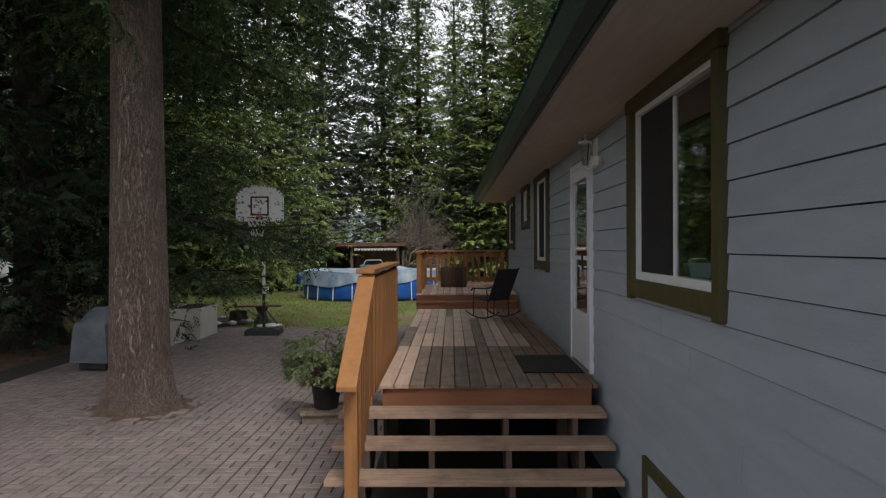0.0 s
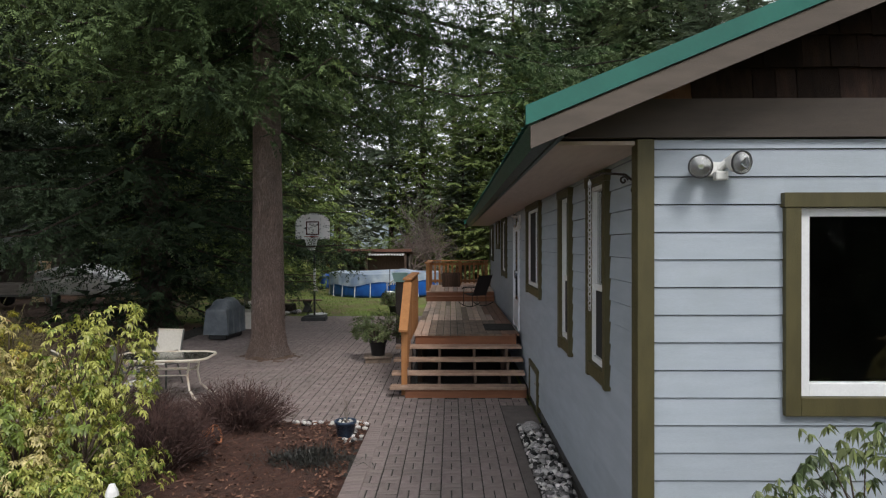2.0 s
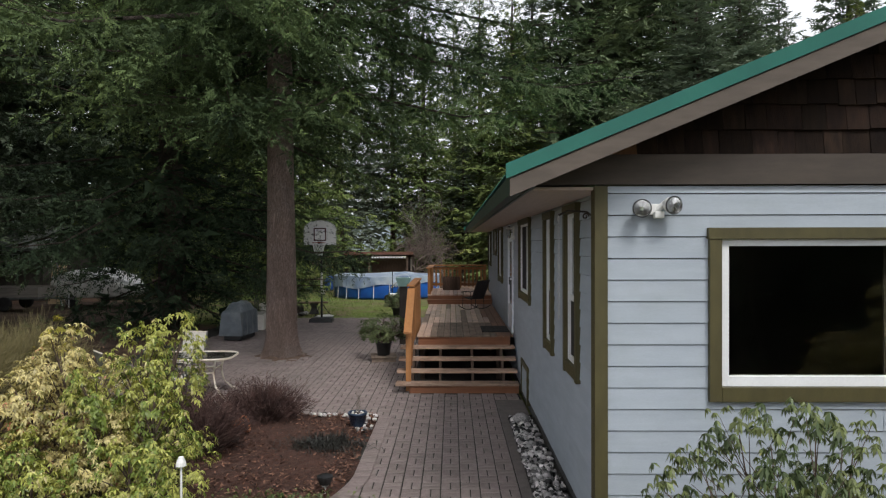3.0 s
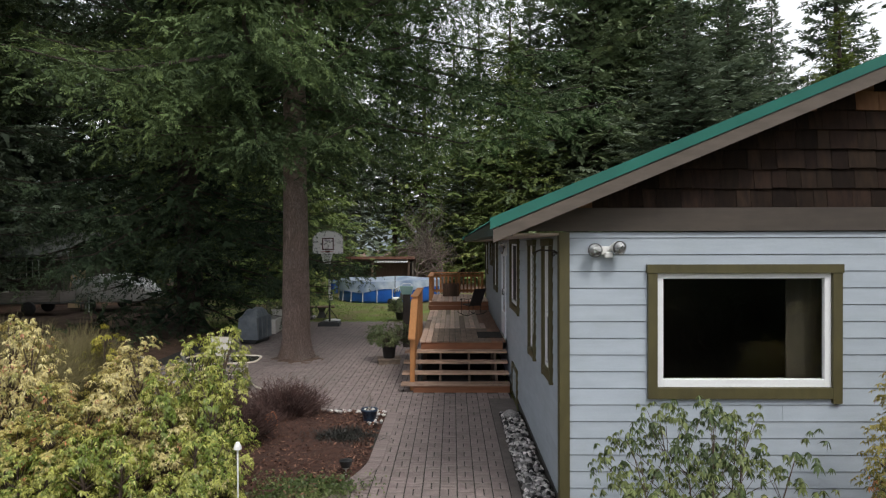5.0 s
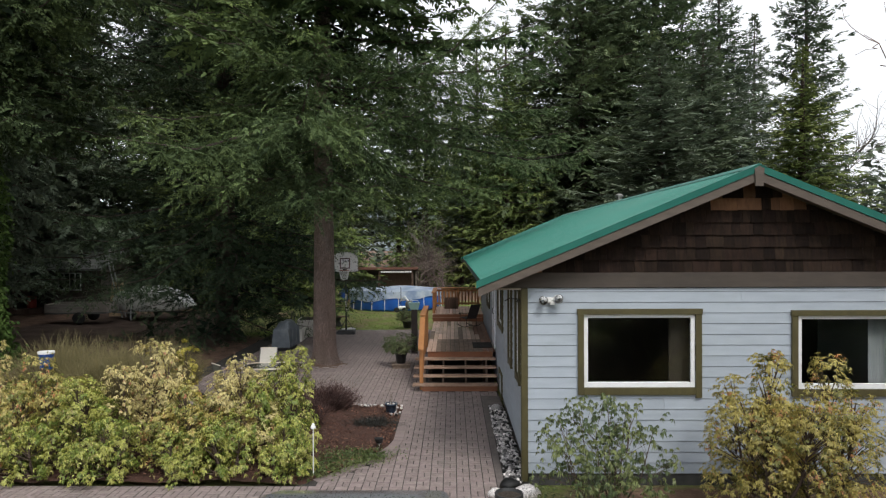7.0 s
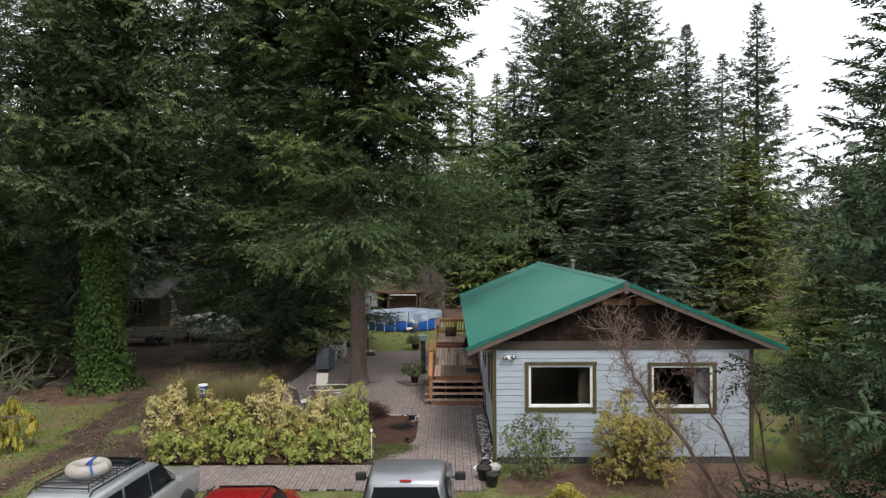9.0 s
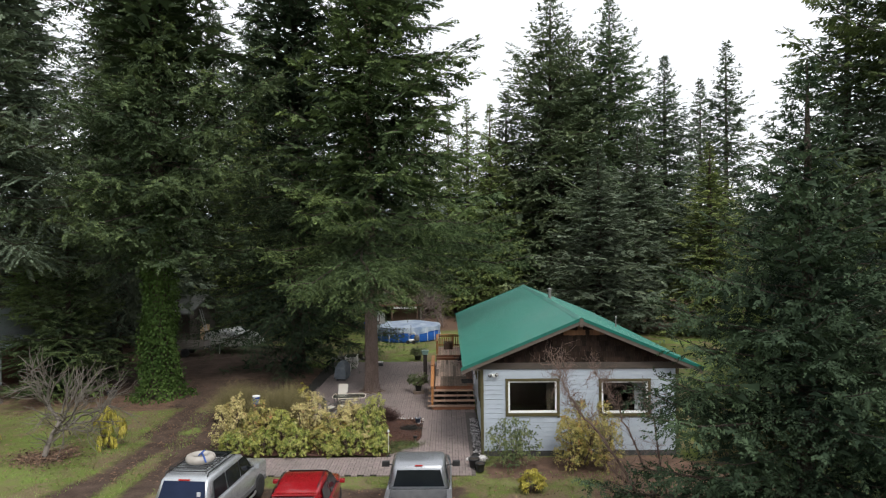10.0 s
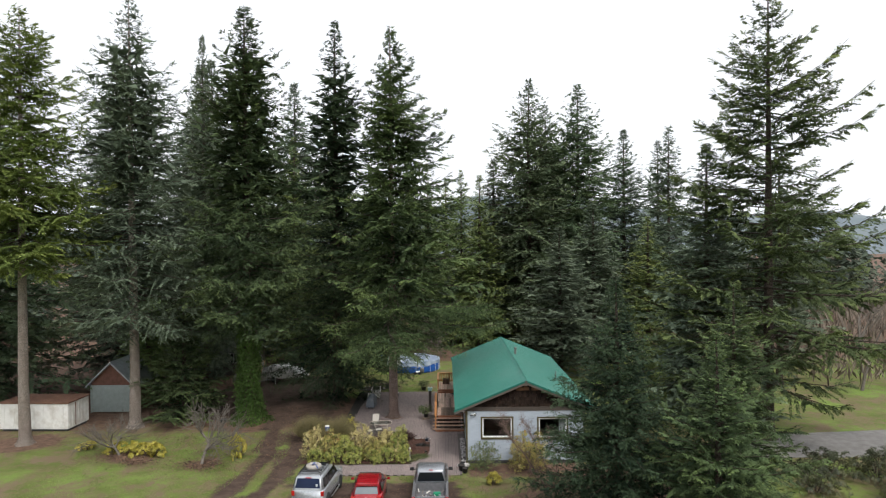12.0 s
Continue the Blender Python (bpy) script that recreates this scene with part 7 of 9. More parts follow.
# basketball hoop
hp = thing("basketball_hoop", "portable basketball hoop with a weathered white backboard", "basketball hoop", at=at_xy(-4.33, 15.65, 2))
M_BOARD, ntb, bsb = nodes_of("weathered_backboard")
colb = mix_rgb(ntb, noise_n(ntb, coords(ntb, (1, 1, 1.6)), 7.0, 6, 0.75, 0.56, 0.6), (0.86, 0.84, 0.83), (0.05, 0.05, 0.05))
ntb.links.new(colb, bsb.inputs["Base Color"])
bsb.inputs["Roughness"].default_value = 0.6
bo = [(-0.55, 0.0), (0.55, 0.0), (0.57, 0.04), (0.57, 0.55)] + [(0.57 * math.cos(a), 0.55 + 0.33 * math.sin(a)) for a in np.linspace(0.15, math.pi - 0.15, 14)] + [(-0.57, 0.55), (-0.57, 0.04)]
board = part("backboard", prism([(x, z + 2.76) for x, z in bo], "y", -0.36, -0.33), M_BOARD, hp, "white board with peeling black print")
edge = bmesh.new()
erng = random.Random(4)
for (xa, za), (xb, zb) in zip(bo, bo[1:] + bo[:1]):
    cnt = max(1, int(math.hypot(xb - xa, zb - za) / 0.055))
    for k in range(cnt):
        if erng.random() < 0.75:
            f = (k + 0.5) / cnt
            xm, zm = (xa + (xb - xa) * f) * 0.96, 2.76 + 0.42 + (za + (zb - za) * f - 0.42) * 0.96
            q = erng.uniform(0.008, 0.019)
            box(edge, xm - q, xm + q, -0.366, -0.361, zm - q, zm + q)
part("edge_print", edge, M_BLACK, board, "flaking black marks along the rim")
for x0b, x1b, z0b, z1b in ((-0.22, 0.22, 3.32, 3.36), (-0.22, 0.22, 2.9, 2.94), (-0.22, -0.18, 2.94, 3.32), (0.18, 0.22, 2.94, 3.32)):
    part("target_stripe", bx(x0b, x1b, -0.368, -0.361, z0b, z1b), surf("faded_red_stripe", (0.06, 0.02, 0.02), (0.1, 0.03, 0.03), 8, 0.7, bump=0), board)
part("rim", tube(bmesh.new(), [(0.228 * math.cos(a), -0.62 + 0.228 * math.sin(a), 2.84) for a in np.linspace(0, 2 * math.pi, 25)], 0.011, 6, False), surf("orange_red_rim", (0.3, 0.05, 0.03), (0.36, 0.07, 0.04), 6, 0.5, bump=0), hp, "red iron rim")
part("bracket", bx(-0.08, 0.08, -0.42, -0.36, 2.80, 2.88, 0.005), M_IRON, hp)
nb_ = bmesh.new()
for k in range(12):
    for s in (1, -1):
        pts = []
        for q in range(7):
            f = q / 6
            a = 2 * math.pi * k / 12 + s * f * 1.05
            r = 0.228 * (1 - f) + 0.12 * f
            pts.append((r * math.cos(a), -0.62 + r * math.sin(a), 2.84 - 0.45 * f))
        tube(nb_, pts, 0.008, 3, False)
part("net", nb_, M_WHITEPL, hp, "white string net")
part("pole", tb([(0, 0, 0.1), (0.0, 0.0, 2.9)], 0.036, 12), M_BLACK, hp)
part("padding", lathe([(0.04, 1.2), (0.043, 1.21), (0.043, 1.77), (0.04, 1.78)], 14), M_WHITEPL, hp, "white pole sleeve")
part("crank_box", bx(-0.01, 0.13, -0.1, -0.03, 1.0, 1.17, 0.006), M_DBOX, hp)
for s in (-1, 1):
    part("strut", tb([(0, 0, 2.6), (s * 0.1, -0.33, 3.1)], 0.018, 6), M_BLACK, hp)
    part("brace", tb([(0, 0, 0.68), (s * 0.3, 0.3, 0.16)], 0.014, 6), M_BLACK, hp)
part("base", loft([[(-0.42, -0.28, 0.0), (0.42, -0.28, 0.0), (0.38, 0.5, 0.0), (-0.38, 0.5, 0.0)], [(-0.4, -0.26, 0.12), (0.4, -0.26, 0.12), (0.36, 0.48, 0.12), (-0.36, 0.48, 0.12)], [(-0.3, -0.18, 0.17), (0.3, -0.18, 0.17), (0.28, 0.4, 0.17), (-0.28, 0.4, 0.17)]]), M_BLACK, hp)
t = thing("sand_bag", "white sandbags weighing down the hoop base", "sandbag", at=at_xy(-4.25, 15.9, 20, z=0.14))
ob = part("bag", lump(77, 3), M_WHITEPL, t, at=Matrix.Diagonal((0.3, 0.2, 0.06, 1)) @ Matrix.Translation((0, 0, 0.6)))

# pool
PX, PY, PR = -3.2, 28.4, 2.8
pool = thing("swimming_pool", "round blue above-ground pool under a pale plastic cover", "pool", at=at_xy(PX, PY, 0))
M_POOL = surf("blue_vinyl", (0.012, 0.09, 0.42), (0.02, 0.13, 0.5), 2, 0.4, bump=0.05, fine=12)
m, ntp, bsp = nodes_of("milky_pool_cover")
ntp.links.new(mix_rgb(ntp, noise_n(ntp, coords(ntp), 1.2, 5), (0.2, 0.27, 0.40), (0.46, 0.52, 0.58)), bsp.inputs["Base Color"])
bsp.inputs["Roughness"].default_value = 0.35
M_PCOVER = m
part("wall", lathe([(PR - 0.02, 0.0), (PR + 0.03, 0.12), (PR + 0.05, 0.6), (PR, 1.12), (PR - 0.05, 1.12), (PR - 0.05, 0.02)], 64), M_POOL, pool, "blue vinyl side", True)
bm = bmesh.new()
rings = []
for q in range(9):
    r = (PR + 0.06) * q / 7
    ringv = []
    for k in range(72):
        a = 2 * math.pi * k / 72
        if q <= 7:
            z = 1.15 + 0.22 * math.exp(-((r * math.cos(a) - 1.0) ** 2 / 0.5 + (r * math.sin(a) + 0.8) ** 2 / 1.2)) - 0.05 * (1 - q / 7) + 0.03 * math.sin(5 * a + q) * (q / 7)
            rr = r
        else:
            z = 0.78 - 0.2 * math.cos(a - 3.9) + 0.07 * math.sin(7 * a) + 0.05 * math.sin(3 * a)
            rr = PR + 0.1 + 0.025 * math.sin(18 * a)
        ringv.append(bm.verts.new((rr * math.cos(a), rr * math.sin(a), z)))
    rings.append(ringv)
for ra, rb in zip(rings[1:], rings[2:]):
    for k in range(72):
        bm.faces.new((ra[k], ra[(k + 1) % 72], rb[(k + 1) % 72], rb[k]))
c0 = bm.verts.new((0, 0, 1.14))
for v in rings[0]:
    bm.verts.remove(v)
for k in range(72):
    bm.faces.new((c0, rings[1][(k + 1) % 72], rings[1][k]))
bmesh.ops.recalc_face_normals(bm, faces=bm.faces)
bmesh.ops.solidify(bm, geom=bm.faces, thickness=0.008)
part("pool_cover", bm, M_PCOVER, pool, "milky plastic sheet hanging over the rim")
for k in range(22):
    a = 2 * math.pi * k / 22
    part("leg", tb([((PR + 0.09) * math.cos(a), (PR + 0.09) * math.sin(a), 0), ((PR + 0.02) * math.cos(a), (PR + 0.02) * math.sin(a), 1.1)], 0.022, 6), M_WHITEPL, pool)
    part("rail", tb([((PR + 0.02) * math.cos(a + 0.2857 * q), (PR + 0.02) * math.sin(a + 0.2857 * q), 1.1) for q in (0, 0.5, 1)], 0.026, 6), M_WHITEPL, pool)
for bxx in range(5):
    a = radians(-78) + bxx * 0.045
    part("label_bar", bx(-0.035, 0.035, -0.004, 0.004, 0.62, 0.74), M_WHITEPL, pool, "plain white mark", at=Matrix.Rotation(a - radians(-90), 4, "Z") @ Matrix.Translation((0, -(PR + 0.062), 0)))
pump = thing("pool_pump", "grey pool pump and filter on wheels with white hoses", "pump", at=at_xy(-2.5, 25.15, 0))
part("tank", lathe([(0.2, 0.2), (0.22, 0.3), (0.22, 0.55), (0.12, 0.66)], 18, 0.35, 0.0), M_GREYMET, pump, "", True)
part("motor", tb([(-0.25, 0, 0.25), (0.15, 0, 0.25)], 0.11, 14), M_WHITEPL, pump)
for sx in (-0.35, 0.1):
    part("wheel", lathe([(0.13, -0.03), (0.15, 0.0), (0.13, 0.03)], 16), M_BLACK, pump, at=Matrix.Translation((sx, -0.25, 0.15)) @ Matrix.Rotation(radians(90), 4, "X"))
part("hose", tb([(0.35, 0, 0.6), (0.1, 0.15, 0.9), (-0.1, 0.3, 0.75), (-0.2, 0.42, 0.6)], 0.035, 8), M_WHITEPL, pump)
part("mast", tb([(-0.12, 0.05, 0.2), (-0.12, 0.05, 1.45)], 0.02, 6), M_BLACK, pump)
M_BLUE = surf("blue_plastic", (0.015, 0.06, 0.25), (0.025, 0.085, 0.32), 4, 0.45, bump=0.05)
for x, y in ((-7.15, 32.6),):
    t = thing("barrel", "blue plastic barrel by the shed", "barrel", "barrels", at=at_xy(x, y, 0))
    part("drum", lathe([(0.25, 0), (0.29, 0.05), (0.3, 0.3), (0.285, 0.45), (0.3, 0.6), (0.28, 0.84), (0.24, 0.88)], 18), M_BLUE, t, "", True)


# ---- vehicles ----
def paint(name, c, metal=0.3, rough=0.3):
    return surf(name, c, tuple(q * 1.08 for q in c), 1.5, rough, metal, bump=0.0, stain=tuple(q * 0.75 for q in c), stain_scale=1.0, stain_amount=0.25, coat=0.6)


M_CARGLASS = surf("dark_car_glass", (0.008, 0.01, 0.013), (0.014, 0.017, 0.02), 1.0, 0.1, bump=0.0, spec=0.15)
M_CARGLASS_B = surf("blue_black_car_glass", (0.008, 0.014, 0.035), (0.012, 0.02, 0.05), 1.0, 0.1, bump=0.0, spec=0.15)
M_TYRE = surf("tyre_rubber", (0.014, 0.014, 0.014), (0.026, 0.026, 0.026), 8, 0.85, bump=0.3)
M_RIM = surf("alloy_rim", (0.45, 0.45, 0.46), (0.55, 0.55, 0.56), 6, 0.35, 0.8, bump=0.02)
M_REDLAMP = surf("red_lamp", (0.32, 0.012, 0.01), (0.42, 0.02, 0.015), 5, 0.2, bump=0.0)
M_SILVERP = paint("silver_paint", (0.42, 0.44, 0.46), 0.45)
M_GREYP = paint("grey_paint", (0.27, 0.28, 0.30), 0.5)
M_REDP = paint("red_paint", (0.3, 0.007, 0.013), 0.15, 0.28)
M_CLAD = surf("grey_cladding", (0.1, 0.1, 0.105), (0.14, 0.14, 0.145), 5, 0.6, bump=0.1)
M_PLATE = surf("pale_plate", (0.5, 0.52, 0.55), (0.58, 0.6, 0.62), 5, 0.5, bump=0)


def rr(hw, z0, z1, y, rad=0.12):
    """A section across a car: a rectangle with rounded upper and lower corners."""
    pts = []
    for cx, cz, a0 in ((hw - rad, z1 - rad, 0), (-hw + rad, z1 - rad, 90), (-hw + rad, z0 + rad, 180), (hw - rad, z0 + rad, 270)):
        for q in (0, 30, 60, 90):
            a = radians(a0 + q)
            pts.append((cx + rad * math.cos(a), y, cz + rad * math.sin(a)))
    return pts


def wheel(car, x, y, r, w=0.22):
    sgn = 1 if x > 0 else -1
    m = Matrix.Translation((x, y, r)) @ Matrix.Rotation(radians(90), 4, "Y")
    wh = part("wheel", lathe([(r * 0.62, -w / 2), (r * 0.93, -w / 2), (r, -w / 3), (r, w / 3), (r * 0.93, w / 2), (r * 0.62, w / 2)], 28), M_TYRE, car, "black tyre on a pale alloy rim", True, m)
    part("rim", lathe([(r * 0.6, -w / 2 + 0.015), (r * 0.62, -w / 2 + 0.01), (r * 0.62, w / 2 - 0.01), (r * 0.6, w / 2 - 0.015), (r * 0.2, w / 2 - 0.05)], 20), M_RIM, wh)
    for k in range(5):
        a = k * 1.2566
        part("spoke", bx(r * 0.1, r * 0.6, -r * 0.07, r * 0.07, sgn * (w / 2 - 0.045) - 0.012, sgn * (w / 2 - 0.045) + 0.012), M_RIM, wh, at=Matrix.Rotation(a, 4, "Z"))


def quad_panel(pts, thick=0.012):
    bm = bmesh.new()
    vs = [bm.verts.new(p) for p in pts]
    f = bm.faces.new(vs)
    bmesh.ops.recalc_face_normals(bm, faces=bm.faces)
    bmesh.ops.solidify(bm, geom=[f], thickness=thick)
    return bm


def cabin(car, st, mat, name="cabin"):
    """The upper body from stations (y, half width at foot, half width at roof, foot z, roof z)."""
    secs = []
    for y, hb, ht, z0, z1 in st:
        s = []
        rad = min(0.1, (z1 - z0) * 0.4)
        for cx, cz, a0 in ((ht - rad, z1 - rad, 0), (-ht + rad, z1 - rad, 90)):
            for q in (0, 30, 60, 90):
                a = radians(a0 + q)
                s.append((cx + rad * math.cos(a), y, cz + rad * math.sin(a)))
        s += [(-hb, y, z0), (hb, y, z0)]
        secs.append(s)
    return part(name, loft(secs), mat, car, "", True)


def side_glass(car, y0, y1, yt0, yt1, zb, zt, hb, ht, mat):
    """A side window on each side, on the slope between belt and roof."""
    for s in (-1, 1):
        off = 0.012
        part("side_window", quad_panel([(s * (hb + off), y0, zb), (s * (hb + off), y1, zb), (s * (ht + off), yt1, zt), (s * (ht + off), yt0, zt)]), mat, car)


def mirrors(car, y, hw, z, mat, big=1.0):
    for s in (-1, 1):
        part("mirror", bx(s * (hw + 0.14) - 0.1 * big, s * (hw + 0.14) + 0.1 * big, y - 0.05, y + 0.06, z - 0.07 * big, z + 0.08 * big, 0.025), mat, car)
        part("mirror_arm", bx(min(s * hw * 0.94, s * (hw + 0.1)), max(s * hw * 0.94, s * (hw + 0.1)), y - 0.02, y + 0.02, z - 0.04, z - 0.01, 0.004), M_BLACK, car)


# pick-up truck: nose towards the house
tk = thing("pickup_truck", "grey pickup truck with odds and ends in its bed", "truck", "parked cars", at=at_xy(-0.55, -9.05, 0))
HWT = 0.93
part("body", loft([rr(HWT * 0.93, 0.45, 0.98, 2.72, 0.1), rr(HWT * 0.97, 0.38, 1.08, 2.55, 0.12), rr(HWT, 0.36, 1.12, 1.8, 0.1), rr(HWT, 0.36, 1.16, 1.15, 0.1), rr(HWT, 0.36, 1.14, 0.2, 0.08), rr(HWT, 0.36, 1.12, -0.72, 0.06)]), M_GREYP, tk, "", True)
cabin(tk, [(1.18, 0.84, 0.62, 1.1, 1.2), (0.62, 0.86, 0.70, 1.1, 1.78), (0.3, 0.87, 0.73, 1.1, 1.86), (-0.35, 0.87, 0.73, 1.1, 1.87), (-0.58, 0.87, 0.72, 1.1, 1.82), (-0.70, 0.86, 0.68, 1.1, 1.7), (-0.73, 0.85, 0.66, 1.1, 1.3)], M_GREYP)
part("windshield", quad_panel([(-0.72, 1.10, 1.25), (0.72, 1.10, 1.25), (0.63, 0.66, 1.76), (-0.63, 0.66, 1.76)]), M_CARGLASS, tk)
part("rear_window", quad_panel([(-0.72, -0.752, 1.22), (0.72, -0.752, 1.22), (0.60, -0.70, 1.69), (-0.60, -0.70, 1.69)]), M_CARGLASS, tk, "dark tinted rear window")
part("brake_lamp", bx(-0.11, 0.11, -0.69, -0.655, 1.768, 1.797, 0.004), M_REDLAMP, tk, "red high brake light")
side_glass(tk, 0.98, 0.14, 0.6, 0.14, 1.18, 1.72, 0.865, 0.745, M_CARGLASS)
side_glass(tk, 0.08, -0.6, 0.08, -0.5, 1.18, 1.72, 0.865, 0.745, M_CARGLASS)
mirrors(tk, 0.92, HWT, 1.32, M_BLACK, 1.15)
part("bed_floor", bx(-0.8, 0.8, -2.6, -0.76, 0.66, 0.72), M_CLAD, tk)
for s in (-1, 1):
    part("bed_side", loft([rr(0.075, 0.42, 1.13, -2.62, 0.03), rr(0.075, 0.42, 1.13, -0.76, 0.03)]), M_GREYP, tk, "", False, Matrix.Translation((s * (HWT - 0.075), 0, 0)))
    part("rail_cap", bx(s * (HWT - 0.08) - 0.065, s * (HWT - 0.08) + 0.065, -2.6, -0.78, 1.13, 1.155, 0.006), M_CLAD, tk)
    part("tail_lamp", bx(s * (HWT - 0.08) - 0.075, s * (HWT - 0.08) + 0.075, -2.665, -2.62, 0.75, 1.08, 0.01), M_REDLAMP, tk)
part("bed_front", bx(-0.82, 0.82, -0.80, -0.76, 0.7, 1.14, 0.01), M_CLAD, tk)
part("tailgate", bx(-0.76, 0.76, -2.68, -2.61, 0.6, 1.12, 0.015), M_GREYP, tk)
part("bumper", bx(-0.9, 0.9, -2.85, -2.68, 0.42, 0.58, 0.03), M_RIM, tk, "chrome bumper")
part("plate", bx(-0.16, 0.16, -2.862, -2.851, 0.45, 0.56), M_PLATE, tk)
for s in (-1, 1):
    wheel(tk, s * 0.80, 1.75, 0.37)
    wheel(tk, s * 0.80, -1.7, 0.37)
rng = random.Random(4)
clutter = thing("scrap_pile", "jumble of sticks and scrap lying in the truck bed", "debris", at=at_xy(-0.55, -9.05, 0))
for k in range(34):
    x, y = rng.uniform(-0.68, 0.68), rng.uniform(-2.4, -1.0)
    a, ln_ = rng.uniform(0, 3.14), rng.uniform(0.08, 0.3)
    y1_ = min(max(y + ln_ * math.sin(a), -2.5), -0.9)
    x1_ = min(max(x + ln_ * math.cos(a), -0.74), 0.74)
    part("scrap", tb([(x, y, 0.75 + rng.uniform(0, 0.06)), (x1_, y1_, 0.77 + rng.uniform(0, 0.12))], rng.uniform(0.012, 0.03), 5), rng.choice((M_DBOX, M_TWIG, M_OLDWOOD, M_RIM)), clutter)
t = thing("plastic_tub", "small bright green plastic tub in the truck bed", "tub", at=at_xy(-0.2, -10.55, 20, z=0.73))
part("tub", loft([rr(0.16, 0.0, 0.14, -0.12, 0.03), rr(0.19, 0.0, 0.16, 0.12, 0.03)]), surf("green_plastic", (0.01, 0.2, 0.1), (0.015, 0.26, 0.13), 4, 0.4, bump=0), t)

# red hatchback
rc = thing("hatchback_car", "small red hatchback parked on the dirt", "car", "parked cars", at=at_xy(-3.84, -9.35, 1))
HWR = 0.84
part("body", loft([rr(HWR * 0.8, 0.35, 0.75, 1.98, 0.12), rr(HWR * 0.93, 0.28, 0.86, 1.75, 0.14), rr(HWR, 0.26, 0.95, 1.1, 0.14), rr(HWR, 0.26, 0.98, 0.3, 0.12), rr(HWR, 0.26, 1.0, -1.2, 0.12), rr(HWR * 0.97, 0.28, 0.98, -1.75, 0.14), rr(HWR * 0.88, 0.36, 0.9, -1.96, 0.12)]), M_REDP, rc, "", True)
cabin(rc, [(1.0, 0.76, 0.6, 0.93, 1.0), (0.45, 0.78, 0.60, 0.95, 1.38), (0.1, 0.79, 0.63, 0.95, 1.46), (-0.5, 0.79, 0.64, 0.95, 1.49), (-1.2, 0.78, 0.62, 0.95, 1.44), (-1.5, 0.76, 0.58, 0.95, 1.34), (-1.86, 0.73, 0.56, 0.9, 0.98)], M_REDP)
part("windshield", quad_panel([(-0.68, 0.97, 1.02), (0.68, 0.97, 1.02), (0.56, 0.44, 1.40), (-0.56, 0.44, 1.40)]), M_CARGLASS, rc)
# grey base colour stands for sky mirrored in the sloping glass
part("rear_window", quad_panel([(-0.60, -1.80, 1.06), (0.60, -1.80, 1.06), (0.53, -1.52, 1.335), (-0.53, -1.52, 1.335)]), surf("grey_painted_reflection", (0.12, 0.14, 0.15), (0.16, 0.18, 0.19), 1, 0.12, bump=0, spec=0.8), rc, "grey sloping rear window")
part("rear_spoiler", bx(-0.58, 0.58, -1.6, -1.42, 1.40, 1.43, 0.01), M_REDP, rc)
side_glass(rc, 0.72, -0.3, 0.38, -0.3, 0.99, 1.38, 0.785, 0.655, M_CARGLASS)
side_glass(rc, -0.36, -1.25, -0.36, -1.05, 0.99, 1.38, 0.785, 0.655, M_CARGLASS)
mirrors(rc, 0.62, HWR, 1.02, M_REDP, 0.8)
for s in (-1, 1):
    part("roof_rail", tb([(s * 0.56, 0.2, 1.47), (s * 0.56, 0.1, 1.51), (s * 0.57, -1.0, 1.52), (s * 0.56, -1.15, 1.47)], 0.014, 6), M_BLACK, rc)
    part("tail_lamp", bx(s * 0.66 - 0.12, s * 0.66 + 0.12, -1.97, -1.80, 0.82, 0.97, 0.03), M_REDLAMP, rc)
    wheel(rc, s * 0.74, 1.25, 0.3, 0.18)
    wheel(rc, s * 0.74, -1.25, 0.3, 0.18)
part("badge", lathe([(0.05, 0), (0.055, 0.008), (0.03, 0.014)], 14), M_RIM, rc, at=Matrix.Translation((0, -1.93, 0.88)) @ Matrix.Rotation(radians(80), 4, "X"))
part("bumper", bx(-0.74, 0.74, -2.03, -1.9, 0.34, 0.55, 0.05), M_REDP, rc)
part("plate", bx(-0.16, 0.16, -2.042, -2.031, 0.5, 0.6), M_PLATE, rc)

# silver sport utility
sv = thing("suv_car", "silver off-road wagon with a roof rack and a load on it", "car", "parked cars", at=at_xy(-6.72, -8.55, -5))
HWS = 0.87
part("body", loft([rr(HWS * 0.9, 0.5, 0.92, 2.25, 0.12), rr(HWS * 0.97, 0.42, 1.02, 2.05, 0.12), rr(HWS, 0.4, 1.08, 1.2, 0.12), rr(HWS, 0.4, 1.1, 0.3, 0.1), rr(HWS, 0.4, 1.1, -1.8, 0.1), rr(HWS * 0.97, 0.42, 1.08, -2.1, 0.12)]), M_SILVERP, sv, "", True)
cabin(sv, [(1.18, 0.80, 0.64, 1.06, 1.12), (0.55, 0.81, 0.66, 1.06, 1.62), (0.2, 0.82, 0.69, 1.06, 1.72), (-0.6, 0.82, 0.70, 1.06, 1.75), (-1.6, 0.82, 0.70, 1.06, 1.74), (-1.88, 0.81, 0.68, 1.06, 1.68), (-2.08, 0.80, 0.66, 1.06, 1.16)], M_SILVERP)
part("windshield", quad_panel([(-0.70, 1.12, 1.16), (0.70, 1.12, 1.16), (0.6, 0.56, 1.62), (-0.6, 0.56, 1.62)]), M_CARGLASS, sv)
part("rear_window", quad_panel([(-0.66, -2.085, 1.2), (0.66, -2.085, 1.2), (0.58, -1.90, 1.64), (-0.58, -1.90, 1.64)]), M_CARGLASS_B, sv, "dark blue rear window")
part("sticker", bx(0.42, 0.52, -2.07, -2.04, 1.28, 1.4), M_PLATE, sv)
